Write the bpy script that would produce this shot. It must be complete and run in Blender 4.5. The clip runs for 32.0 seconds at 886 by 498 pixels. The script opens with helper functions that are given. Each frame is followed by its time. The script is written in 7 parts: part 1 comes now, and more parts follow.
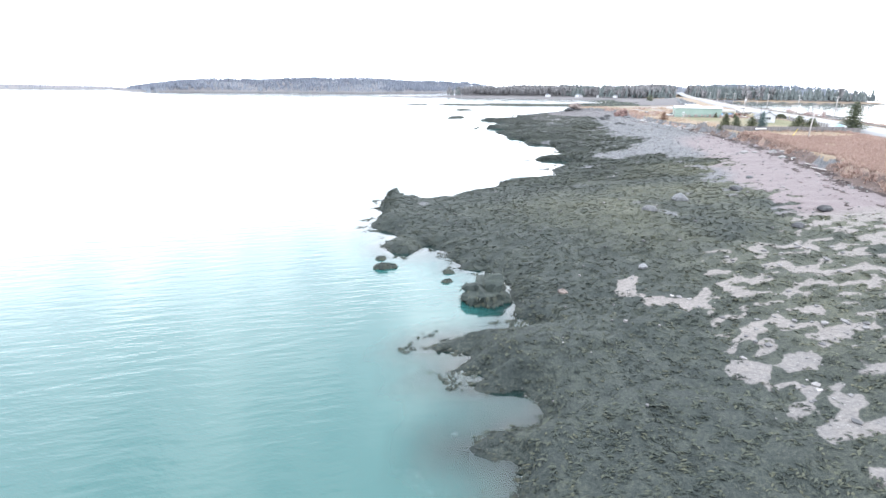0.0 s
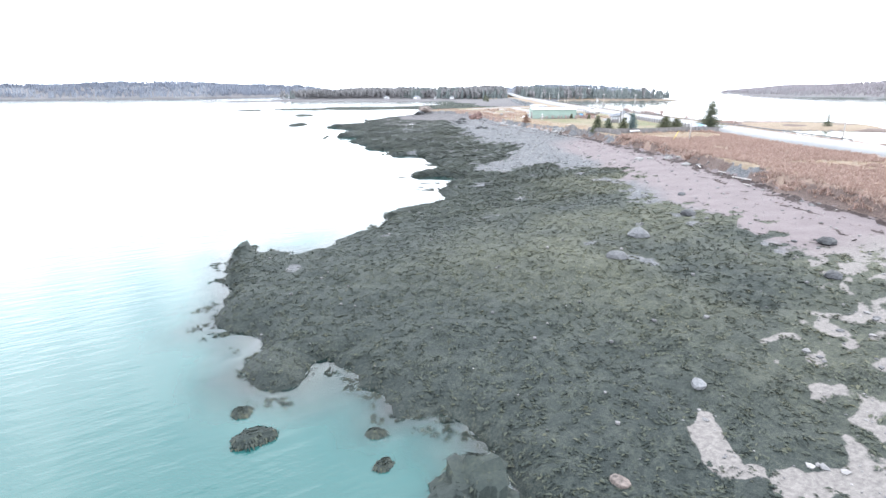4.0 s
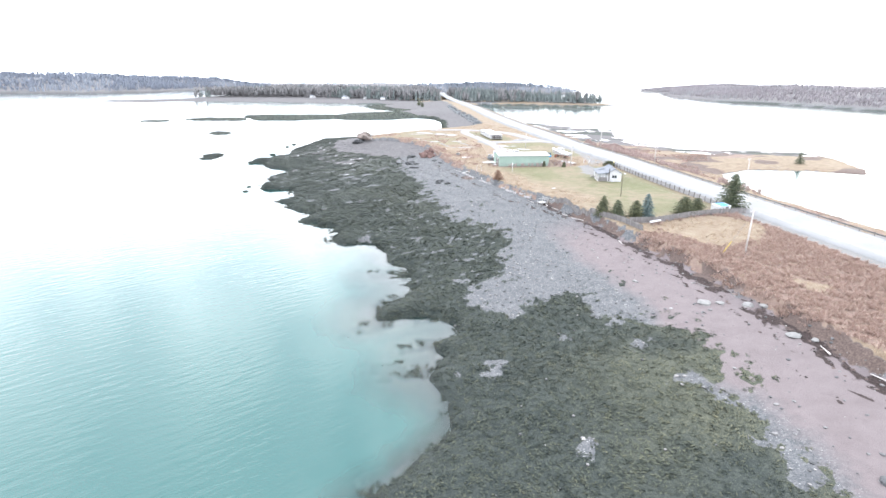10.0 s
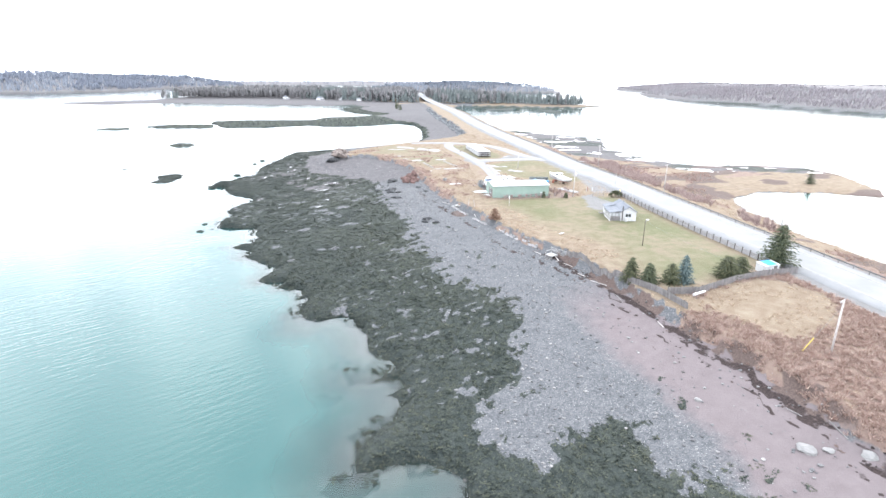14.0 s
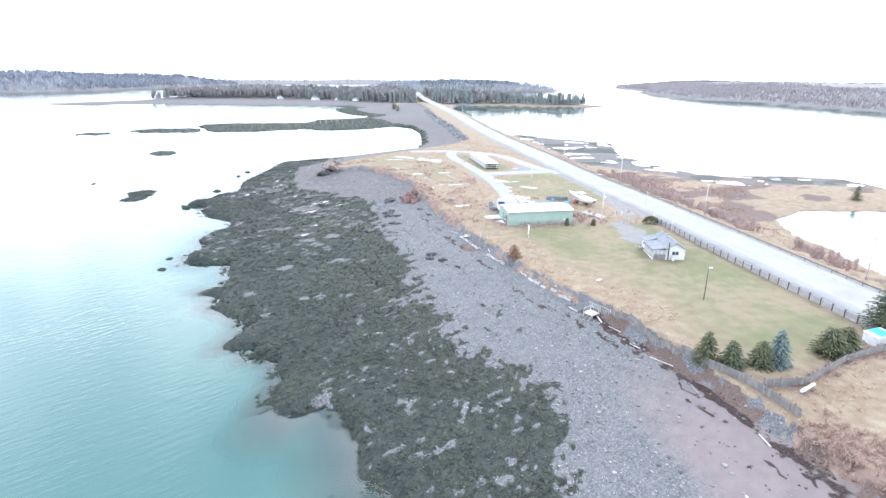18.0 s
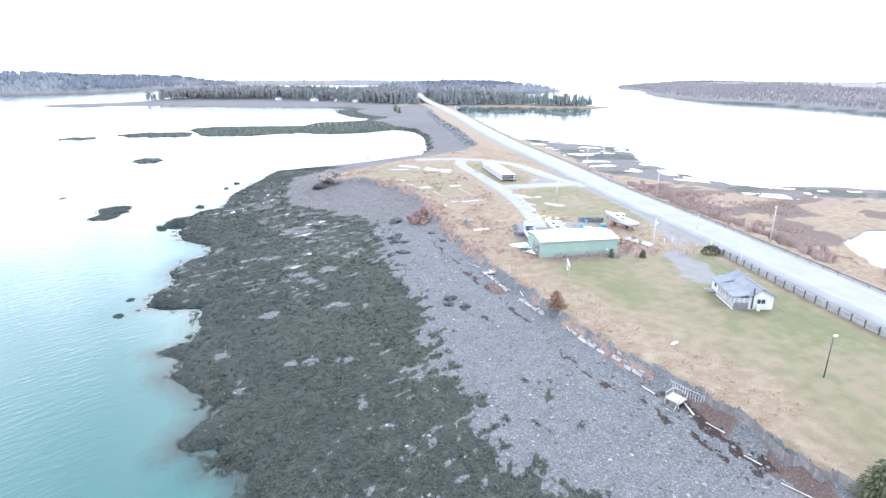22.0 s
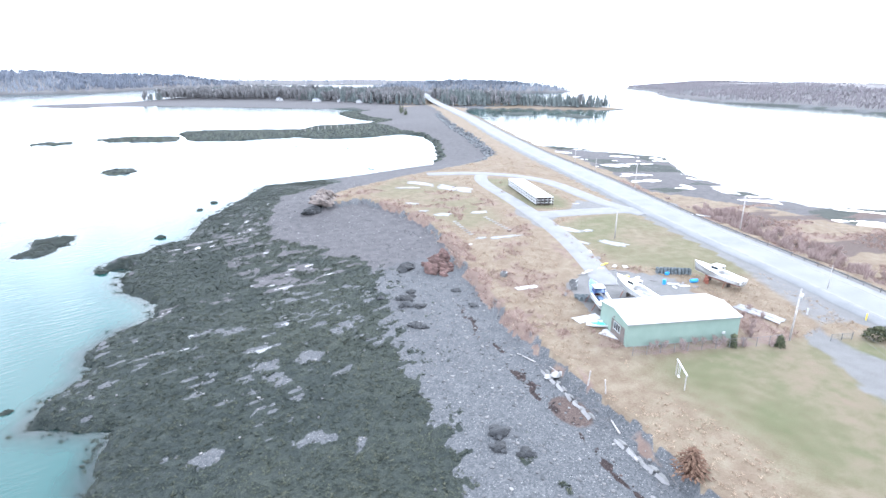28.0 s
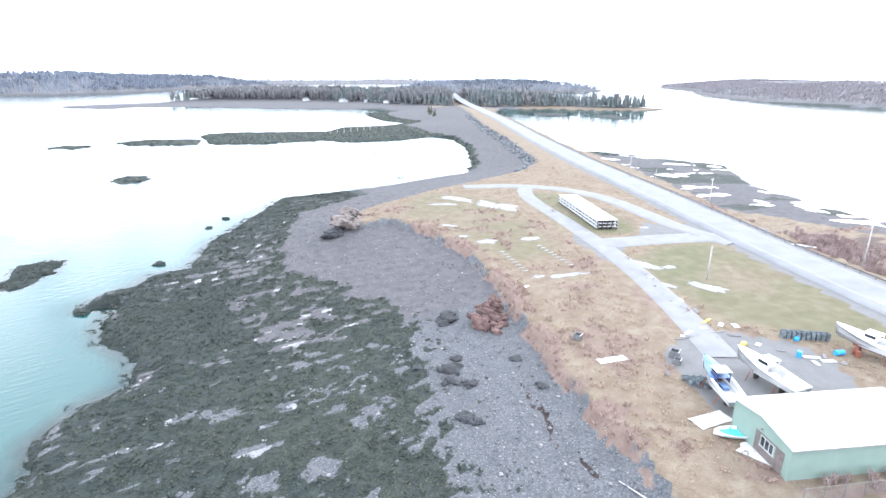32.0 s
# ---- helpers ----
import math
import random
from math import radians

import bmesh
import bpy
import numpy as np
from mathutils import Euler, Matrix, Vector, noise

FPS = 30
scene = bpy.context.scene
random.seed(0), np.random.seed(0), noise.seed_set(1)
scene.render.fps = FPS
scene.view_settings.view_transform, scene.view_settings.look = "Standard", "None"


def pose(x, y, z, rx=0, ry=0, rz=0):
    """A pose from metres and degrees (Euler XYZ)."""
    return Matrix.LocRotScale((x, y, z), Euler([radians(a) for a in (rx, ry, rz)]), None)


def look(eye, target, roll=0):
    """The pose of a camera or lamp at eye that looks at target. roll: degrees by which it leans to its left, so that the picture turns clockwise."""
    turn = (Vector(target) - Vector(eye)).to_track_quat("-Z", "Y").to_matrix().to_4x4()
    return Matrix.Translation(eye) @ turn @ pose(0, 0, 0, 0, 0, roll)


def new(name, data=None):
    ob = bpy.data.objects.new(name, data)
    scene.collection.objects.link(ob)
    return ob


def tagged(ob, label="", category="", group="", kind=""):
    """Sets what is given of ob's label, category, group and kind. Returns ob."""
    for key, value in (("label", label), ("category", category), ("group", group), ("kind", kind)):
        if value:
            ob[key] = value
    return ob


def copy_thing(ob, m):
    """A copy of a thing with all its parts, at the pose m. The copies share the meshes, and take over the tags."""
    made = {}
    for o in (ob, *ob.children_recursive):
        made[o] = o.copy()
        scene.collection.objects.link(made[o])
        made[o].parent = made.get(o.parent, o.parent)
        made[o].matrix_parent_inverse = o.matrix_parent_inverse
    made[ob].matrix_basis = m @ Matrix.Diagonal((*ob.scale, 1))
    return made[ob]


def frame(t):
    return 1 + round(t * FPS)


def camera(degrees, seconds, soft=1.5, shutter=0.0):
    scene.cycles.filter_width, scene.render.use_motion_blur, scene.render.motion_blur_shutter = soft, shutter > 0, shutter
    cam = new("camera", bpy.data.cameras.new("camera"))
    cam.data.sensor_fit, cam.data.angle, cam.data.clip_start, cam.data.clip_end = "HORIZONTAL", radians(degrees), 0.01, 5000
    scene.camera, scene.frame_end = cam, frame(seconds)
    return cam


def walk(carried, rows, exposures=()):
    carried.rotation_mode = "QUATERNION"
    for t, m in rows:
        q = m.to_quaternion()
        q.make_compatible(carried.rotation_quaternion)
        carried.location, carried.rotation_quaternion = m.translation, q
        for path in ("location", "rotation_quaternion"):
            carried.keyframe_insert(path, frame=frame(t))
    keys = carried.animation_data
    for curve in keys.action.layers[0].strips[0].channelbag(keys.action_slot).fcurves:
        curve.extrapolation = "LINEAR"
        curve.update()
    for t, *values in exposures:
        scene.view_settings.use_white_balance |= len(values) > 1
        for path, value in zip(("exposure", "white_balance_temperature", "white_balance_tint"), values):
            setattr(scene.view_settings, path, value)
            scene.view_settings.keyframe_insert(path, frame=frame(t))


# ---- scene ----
cam = camera(78.9, 32.0)
PATH = [
    (0, (2.68, 1.486, 20.397), (2.698, 3.403, 19.824), 0.4),
    (0.5, (1.606, 5.011, 20.333), (1.743, 6.923, 19.764), 0.4),
    (1, (0.705, 8.339, 20.511), (0.895, 10.247, 19.94), 0.3),
    (1.5, (0.006, 12.03, 20.453), (0.257, 13.932, 19.887), 0.0),
    (2, (-0.318, 15.829, 20.447), (0.041, 17.714, 19.881), 0.0),
    (2.5, (-0.498, 19.654, 20.57), (-0.089, 21.529, 20.004), -0.0),
    (3, (-0.202, 23.726, 20.512), (0.301, 25.578, 19.947), -0.2),
    (3.5, (-0.242, 27.386, 20.576), (0.294, 29.229, 20.013), -0.4),
    (5.5, (-2.869, 42.305, 23.987), (-2.213, 44.103, 23.408), 0.2),
    (6, (-1.89, 46.859, 25.735), (-1.231, 48.656, 25.154), 0.2),
    (6.5, (-0.971, 50.877, 27.675), (-0.313, 52.673, 27.092), 0.1),
    (7, (0.239, 55.456, 29.319), (0.897, 57.252, 28.734), 0.3),
    (7.5, (1.441, 59.939, 31.14), (2.099, 61.734, 30.553), 0.2),
    (8, (2.169, 64.22, 33.07), (2.828, 66.014, 32.481), 0.2),
    (8.5, (2.903, 68.1, 35.091), (3.567, 69.892, 34.5), 0.2),
    (9, (3.845, 72.225, 36.713), (4.536, 74.006, 36.121), 0.2),
    (9.5, (4.959, 76.225, 37.987), (5.673, 77.997, 37.397), 0.3),
    (10, (5.842, 80.056, 39.701), (6.644, 81.79, 39.107), 0.4),
    (10.5, (6.721, 83.719, 41.232), (7.547, 85.441, 40.637), 0.4),
    (11, (8.318, 87.572, 42.344), (9.156, 89.288, 41.748), 0.4),
    (11.5, (9.43, 91.151, 43.502), (10.282, 92.859, 42.904), 0.4),
    (12, (10.708, 94.713, 44.464), (11.57, 96.415, 43.865), 0.4),
    (12.5, (11.931, 97.972, 45.371), (12.796, 99.673, 44.77), 0.4),
    (13, (13.217, 101.477, 46.277), (14.084, 103.176, 45.675), 0.3),
    (13.5, (14.422, 104.755, 46.945), (15.289, 106.453, 46.341), 0.4),
    (14, (15.33, 107.75, 47.326), (16.202, 109.446, 46.722), 0.4),
    (14.5, (16.642, 110.963, 47.513), (17.516, 112.657, 46.908), 0.3),
    (16.5, (22.54, 125.34, 48.578), (23.422, 127.029, 47.97), 0.3),
    (17, (23.816, 128.669, 48.918), (24.697, 130.357, 48.308), 0.3),
    (17.5, (24.997, 131.829, 49.394), (25.877, 133.518, 48.783), 0.3),
    (18, (26.212, 134.996, 50.049), (27.091, 136.685, 49.438), 0.3),
    (18.5, (27.127, 138.363, 50.526), (28.007, 140.052, 49.914), 0.3),
    (19, (28.09, 141.819, 50.643), (28.97, 143.508, 50.031), 0.3),
    (19.5, (29.134, 145.33, 50.522), (30.015, 147.018, 49.912), 0.3),
    (20, (30.241, 148.783, 50.459), (31.123, 150.471, 49.848), 0.3),
    (20.5, (31.398, 152.271, 50.44), (32.28, 153.96, 49.83), 0.3),
    (21, (32.597, 155.464, 50.429), (33.479, 157.152, 49.817), 0.3),
    (21.5, (33.933, 159.037, 50.295), (34.813, 160.726, 49.684), 0.3),
    (22, (35.308, 162.442, 50.295), (36.187, 164.132, 49.685), 0.2),
    (22.5, (36.607, 166.015, 50.363), (37.485, 167.704, 49.751), 0.3),
    (23, (38.442, 169.746, 50.27), (39.317, 171.436, 49.658), 0.2),
    (23.5, (39.965, 173.204, 49.958), (40.839, 174.897, 49.349), 0.2),
    (24, (40.787, 176.447, 50.251), (41.66, 178.14, 49.64), 0.3),
    (24.5, (42.032, 180.115, 50.302), (42.905, 181.807, 49.691), 0.3),
    (25, (43.63, 183.836, 50.173), (44.501, 185.53, 49.562), 0.3),
    (25.5, (44.705, 187.367, 50.289), (45.576, 189.06, 49.677), 0.3),
    (27.5, (50.201, 202.019, 50.02), (51.069, 203.714, 49.409), 0.3),
    (28, (51.652, 205.643, 49.929), (52.517, 207.339, 49.319), 0.3),
    (28.5, (52.726, 209.407, 49.834), (53.594, 211.103, 49.224), 0.3),
    (29, (54.122, 212.988, 49.648), (54.987, 214.685, 49.038), 0.3),
    (29.5, (54.941, 216.543, 49.784), (55.807, 218.239, 49.173), 0.3),
    (30, (55.908, 220.013, 49.849), (56.774, 221.709, 49.239), 0.4),
    (30.5, (57.099, 223.464, 49.822), (57.964, 225.161, 49.213), 0.3),
    (31, (57.999, 226.769, 49.843), (58.863, 228.467, 49.235), 0.3),
    (31.5, (59.089, 230.375, 49.788), (59.95, 232.074, 49.18), 0.2),
    (32, (59.952, 233.547, 50.211), (60.735, 235.283, 49.598), 0.1),
]
EXPOSURES = ((0.0, 1.02, 6250, 10), (3.0, 1.07, 6250, 10), (12.0, 1.05, 6420, 10), (16.0, 1.02, 6200, 10), (20.0, 0.98, 5880, 10), (28.0, 0.94, 5820, 10), (32.0, 0.94, 5950, 10))
walk(cam, [(t, look(eye, target, roll)) for t, eye, target, roll in PATH], exposures=EXPOSURES)

# ---- world, sun, exposure ----
SUN_EL, SUN_AZ = 16.0, 75.0
world = bpy.data.worlds.new("world")
scene.world = world
world.use_nodes = True
wt = world.node_tree
wt.nodes.clear()
w_out = wt.nodes.new("ShaderNodeOutputWorld")
w_bg = wt.nodes.new("ShaderNodeBackground")
w_sky = wt.nodes.new("ShaderNodeTexSky")
w_sky.sky_type = "NISHITA"
w_sky.sun_disc = False
w_sky.sun_elevation, w_sky.sun_rotation = radians(SUN_EL), radians(SUN_AZ)
w_sky.dust_density, w_sky.air_density = 4.0, 1.0
w_map = wt.nodes.new("ShaderNodeTexCoord")
w_noise = wt.nodes.new("ShaderNodeTexNoise")
w_noise.inputs["Scale"].default_value = 7.0
w_noise.inputs["Detail"].default_value = 5.0
w_ramp = wt.nodes.new("ShaderNodeValToRGB")
w_ramp.color_ramp.elements[0].position, w_ramp.color_ramp.elements[0].color = 0.36, (21.0, 22.0, 24.0, 1)
w_ramp.color_ramp.elements[1].position, w_ramp.color_ramp.elements[1].color = 0.64, (33.5, 34.2, 35.4, 1)
w_mix = wt.nodes.new("ShaderNodeMixRGB")
w_mix.inputs[0].default_value = 0.88
wt.links.new(w_map.outputs["Generated"], w_noise.inputs["Vector"])
wt.links.new(w_noise.outputs["Fac"], w_ramp.inputs[0])
wt.links.new(w_sky.outputs[0], w_mix.inputs[1])
wt.links.new(w_ramp.outputs[0], w_mix.inputs[2])
wt.links.new(w_mix.outputs[0], w_bg.inputs["Color"])
w_bg.inputs["Strength"].default_value = 0.1
wt.links.new(w_bg.outputs[0], w_out.inputs[0])
sun = new("sun", bpy.data.lights.new("sun", "SUN"))
sun.data.energy, sun.data.angle, sun.data.color = 0.9, radians(14), (1.0, 0.93, 0.86)
sun.matrix_world = look((math.sin(radians(SUN_AZ)) * 50, math.cos(radians(SUN_AZ)) * 50, 50 * math.tan(radians(SUN_EL + 12))), (0, 0, 0))


# ---- materials ----
def mat_base(name, rough=0.8, metal=0.0, spec=0.3):
    m = bpy.data.materials.new(name)
    m.use_nodes = True
    b = m.node_tree.nodes["Principled BSDF"]
    b.inputs["Roughness"].default_value = rough
    b.inputs["Metallic"].default_value = metal
    b.inputs["Specular IOR Level"].default_value = spec
    return m, m.node_tree, b


def ramp_of(nt, fac, stops):
    r = nt.nodes.new("ShaderNodeValToRGB")
    e = r.color_ramp.elements
    while len(e) < len(stops):
        e.new(0.5)
    for k, (p, c) in enumerate(stops):
        e[k].position, e[k].color = p, (*c, 1)
    nt.links.new(fac, r.inputs[0])
    return r.outputs[0]


def noise_of(nt, scale, detail=4.0, rough=0.55, stretch=None):
    n = nt.nodes.new("ShaderNodeTexNoise")
    n.inputs["Scale"].default_value, n.inputs["Detail"].default_value, n.inputs["Roughness"].default_value = scale, detail, rough
    g = nt.nodes.new("ShaderNodeNewGeometry")
    if stretch:
        mp = nt.nodes.new("ShaderNodeMapping")
        mp.inputs["Scale"].default_value = stretch[:3]
        mp.inputs["Rotation"].default_value[2] = radians(stretch[3])
        nt.links.new(g.outputs["Position"], mp.inputs["Vector"])
        nt.links.new(mp.outputs[0], n.inputs["Vector"])
    else:
        nt.links.new(g.outputs["Position"], n.inputs["Vector"])
    return n.outputs["Fac"]


def mathn(nt, op, a, b):
    n = nt.nodes.new("ShaderNodeMath")
    n.operation = op
    for k, v in enumerate((a, b)):
        if isinstance(v, (int, float)):
            n.inputs[k].default_value = v
        else:
            nt.links.new(v, n.inputs[k])
    return n.outputs[0]


def mixc(nt, fac, a, b, how="MIX"):
    n = nt.nodes.new("ShaderNodeMixRGB")
    n.blend_type = how
    for k, v in enumerate((fac, a, b)):
        if isinstance(v, (int, float)):
            n.inputs[k].default_value = v
        elif isinstance(v, tuple):
            n.inputs[k].default_value = (*v, 1)
        else:
            nt.links.new(v, n.inputs[k])
    return n.outputs[0]


def bump(nt, b, height, strength, dist):
    n = nt.nodes.new("ShaderNodeBump")
    n.inputs["Strength"].default_value, n.inputs["Distance"].default_value = strength, dist
    nt.links.new(height, n.inputs["Height"])
    nt.links.new(n.outputs[0], b.inputs["Normal"])


def plain(name, dark, light, rough=0.75, scale=3.0, fine=40.0, metal=0.0, spec=0.3, bumpy=0.3, dist=0.02, vary=0.0):
    """Two tones mixed at two scales, with a fine relief; vary: lightness that differs from piece to piece."""
    m, nt, b = mat_base(name, rough, metal, spec)
    big, small = noise_of(nt, scale), noise_of(nt, fine, 3.0)
    f = mathn(nt, "ADD", mathn(nt, "MULTIPLY", big, 0.65), mathn(nt, "MULTIPLY", small, 0.35))
    col = ramp_of(nt, f, [(0.36, dark), (0.64, light)])
    if vary:
        o = nt.nodes.new("ShaderNodeObjectInfo").outputs["Random"]
        k = mathn(nt, "ADD", 1 - vary, mathn(nt, "MULTIPLY", o, 2 * vary))
        h = nt.nodes.new("ShaderNodeHueSaturation")
        nt.links.new(k, h.inputs["Value"])
        nt.links.new(col, h.inputs["Color"])
        col = h.outputs[0]
    nt.links.new(col, b.inputs["Base Color"])
    if bumpy:
        bump(nt, b, small, bumpy, dist)
    return m


def island(name, stops, rough=0.85, spec=0.2, fine=2.0):
    """Colour that differs from clump to clump of a joined mesh."""
    m, nt, b = mat_base(name, rough, 0.0, spec)
    g = nt.nodes.new("ShaderNodeNewGeometry")
    f = mathn(nt, "ADD", mathn(nt, "MULTIPLY", g.outputs["Random Per Island"], 0.7), mathn(nt, "MULTIPLY", noise_of(nt, fine), 0.3))
    nt.links.new(ramp_of(nt, f, stops), b.inputs["Base Color"])
    return m


def attr(nt, name):
    n = nt.nodes.new("ShaderNodeAttribute")
    n.attribute_name = name
    return n.outputs["Fac"]


def sharpen(nt, f, n, lo=0.42, hi=0.58, amount=0.5):
    """A zone's edge, frayed by a noise."""
    k = mathn(nt, "ADD", f, mathn(nt, "MULTIPLY", mathn(nt, "SUBTRACT", n, 0.5), amount))
    r = nt.nodes.new("ShaderNodeMapRange")
    r.inputs["From Min"].default_value, r.inputs["From Max"].default_value = lo, hi
    nt.links.new(k, r.inputs["Value"])
    return r.outputs[0]


def ground_material():
    m, nt, b = mat_base("shore_ground", 0.85, 0.0, 0.12)
    n_big, n_mid, n_fine = noise_of(nt, 0.05, 5), noise_of(nt, 0.45, 6, 0.6), noise_of(nt, 4.0, 5, 0.65)
    n_tiny = noise_of(nt, 16.0, 3, 0.7)
    n_fray = noise_of(nt, 0.9, 6, 0.7)
    # pebbles: cells of differing tone
    vor = nt.nodes.new("ShaderNodeTexVoronoi")
    vor.inputs["Scale"].default_value = 4.5
    geo = nt.nodes.new("ShaderNodeNewGeometry")
    nt.links.new(geo.outputs["Position"], vor.inputs["Vector"])
    sep = nt.nodes.new("ShaderNodeSeparateColor")
    nt.links.new(vor.outputs["Color"], sep.inputs[0])
    pebble = ramp_of(nt, mathn(nt, "ADD", mathn(nt, "MULTIPLY", sep.outputs[0], 0.3), mathn(nt, "ADD", mathn(nt, "MULTIPLY", n_tiny, 0.4), mathn(nt, "MULTIPLY", n_mid, 0.3))),
                     [(0.28, (0.045, 0.049, 0.054)), (0.52, (0.080, 0.083, 0.089)), (0.72, (0.115, 0.117, 0.121)), (0.88, (0.20, 0.200, 0.200))])
    grit = nt.nodes.new("ShaderNodeTexVoronoi")
    grit.inputs["Scale"].default_value = 6.5
    nt.links.new(geo.outputs["Position"], grit.inputs["Vector"])
    gsep = nt.nodes.new("ShaderNodeSeparateColor")
    nt.links.new(grit.outputs["Color"], gsep.inputs[0])
    white = mathn(nt, "MULTIPLY", mathn(nt, "GREATER_THAN", gsep.outputs[0], 0.90), mathn(nt, "LESS_THAN", grit.outputs["Distance"], 0.36))
    pebble = mixc(nt, white, pebble, (0.25, 0.25, 0.25))
    dark = mathn(nt, "MULTIPLY", mathn(nt, "GREATER_THAN", gsep.outputs[1], 0.84), mathn(nt, "LESS_THAN", grit.outputs["Distance"], 0.36))
    pebble = mixc(nt, dark, pebble, (0.038, 0.041, 0.045))
    sand = ramp_of(nt, mathn(nt, "ADD", mathn(nt, "MULTIPLY", n_mid, 0.5), mathn(nt, "MULTIPLY", n_tiny, 0.5)),
                   [(0.3, (0.090, 0.076, 0.079)), (0.7, (0.133, 0.115, 0.119))])
    mud = ramp_of(nt, n_mid, [(0.3, (0.054, 0.052, 0.056)), (0.7, (0.091, 0.087, 0.090))])
    n_strand = mathn(nt, "ADD", mathn(nt, "MULTIPLY", n_mid, 0.25), mathn(nt, "ADD", mathn(nt, "MULTIPLY", n_fine, 0.4), mathn(nt, "MULTIPLY", n_tiny, 0.35)))
    weed = ramp_of(nt, n_strand,
                   [(0.36, (0.008, 0.011, 0.011)), (0.5, (0.021, 0.027, 0.026)), (0.62, (0.047, 0.053, 0.044))])
    wrack = ramp_of(nt, n_fine, [(0.3, (0.010, 0.008, 0.008)), (0.7, (0.046, 0.034, 0.033))])
    lawn = ramp_of(nt, mathn(nt, "ADD", mathn(nt, "MULTIPLY", n_big, 0.6), mathn(nt, "MULTIPLY", n_mid, 0.4)),
                   [(0.38, (0.076, 0.082, 0.042)), (0.50, (0.093, 0.094, 0.054)), (0.58, (0.123, 0.107, 0.073)), (0.66, (0.140, 0.109, 0.082))])
    dry = ramp_of(nt, mathn(nt, "ADD", mathn(nt, "MULTIPLY", n_mid, 0.6), mathn(nt, "MULTIPLY", n_fine, 0.4)),
                  [(0.32, (0.096, 0.070, 0.050)), (0.5, (0.140, 0.110, 0.081)), (0.66, (0.182, 0.155, 0.118))])
    brush = ramp_of(nt, mathn(nt, "ADD", mathn(nt, "MULTIPLY", n_mid, 0.6), mathn(nt, "MULTIPLY", n_fine, 0.4)),
                    [(0.3, (0.098, 0.068, 0.060)), (0.52, (0.142, 0.104, 0.088)), (0.68, (0.185, 0.150, 0.116))])
    gravel = ramp_of(nt, mathn(nt, "ADD", mathn(nt, "MULTIPLY", n_mid, 0.5), mathn(nt, "MULTIPLY", n_tiny, 0.5)),
                     [(0.3, (0.100, 0.098, 0.096)), (0.7, (0.150, 0.148, 0.150))])
    col = mixc(nt, sharpen(nt, attr(nt, "sand"), n_fray, 0.3, 0.7), pebble, sand)
    col = mixc(nt, sharpen(nt, attr(nt, "mud"), n_fray), col, mud)
    col = mixc(nt, sharpen(nt, attr(nt, "dry"), n_fray), col, dry)
    col = mixc(nt, sharpen(nt, attr(nt, "lawn"), n_fray, 0.1, 0.9, 0.8), col, lawn)
    col = mixc(nt, sharpen(nt, attr(nt, "brush"), n_fray, 0.35, 0.65), col, brush)
    col = mixc(nt, sharpen(nt, attr(nt, "gravel"), n_fray, 0.38, 0.62, 0.3), col, gravel)
    dirt = ramp_of(nt, n_fine, [(0.3, (0.042, 0.031, 0.028)), (0.7, (0.105, 0.080, 0.072))])
    col = mixc(nt, sharpen(nt, attr(nt, "dirt"), n_fray, 0.35, 0.65), col, dirt)
    col = mixc(nt, sharpen(nt, attr(nt, "wrack"), n_fray, 0.42, 0.55, 0.4), col, wrack)
    pale = ramp_of(nt, n_fine, [(0.3, (0.086, 0.081, 0.079)), (0.7, (0.165, 0.154, 0.148))])
    col = mixc(nt, sharpen(nt, attr(nt, "pale"), n_fray, 0.3, 0.7), col, pale)
    # forest floor of the far lands, greyed by haze painted into it
    floor = ramp_of(nt, n_big, [(0.3, (0.092, 0.090, 0.094)), (0.7, (0.135, 0.128, 0.130))])
    col = mixc(nt, attr(nt, "wood_floor"), col, floor)
    weed = mixc(nt, mathn(nt, "MULTIPLY", attr(nt, "olive"), 0.8), weed, ramp_of(nt, n_strand, [(0.36, (0.017, 0.021, 0.018)), (0.5, (0.048, 0.053, 0.041)), (0.62, (0.092, 0.091, 0.060))]))
    w = sharpen(nt, attr(nt, "weed"), n_fray, 0.46, 0.54, 0.7)
    col = mixc(nt, w, col, weed)
    nt.links.new(col, b.inputs["Base Color"])
    # wet weed shines a little
    rough = nt.nodes.new("ShaderNodeMapRange")
    rough.inputs["To Min"].default_value, rough.inputs["To Max"].default_value = 0.9, 0.8
    nt.links.new(w, rough.inputs["Value"])
    # standing water in hollows
    pool = sharpen(nt, attr(nt, "pool"), n_fray, 0.44, 0.56, 0.5)
    wet = nt.nodes.new("ShaderNodeMix")
    nt.links.new(pool, wet.inputs["Factor"])
    nt.links.new(rough.outputs[0], wet.inputs["A"])
    wet.inputs["B"].default_value = 0.12
    nt.links.new(wet.outputs["Result"], b.inputs["Roughness"])
    nt.links.new(mathn(nt, "ADD", mathn(nt, "MULTIPLY", pool, 0.9), 0.12), b.inputs["Specular IOR Level"])
    relief = mathn(nt, "MULTIPLY", mathn(nt, "ADD", n_fine, mathn(nt, "MULTIPLY", n_tiny, 0.4)), mathn(nt, "SUBTRACT", 1.0, mathn(nt, "MULTIPLY", pool, 0.95)))
    bump(nt, b, relief, 0.6, 0.12)
    return m


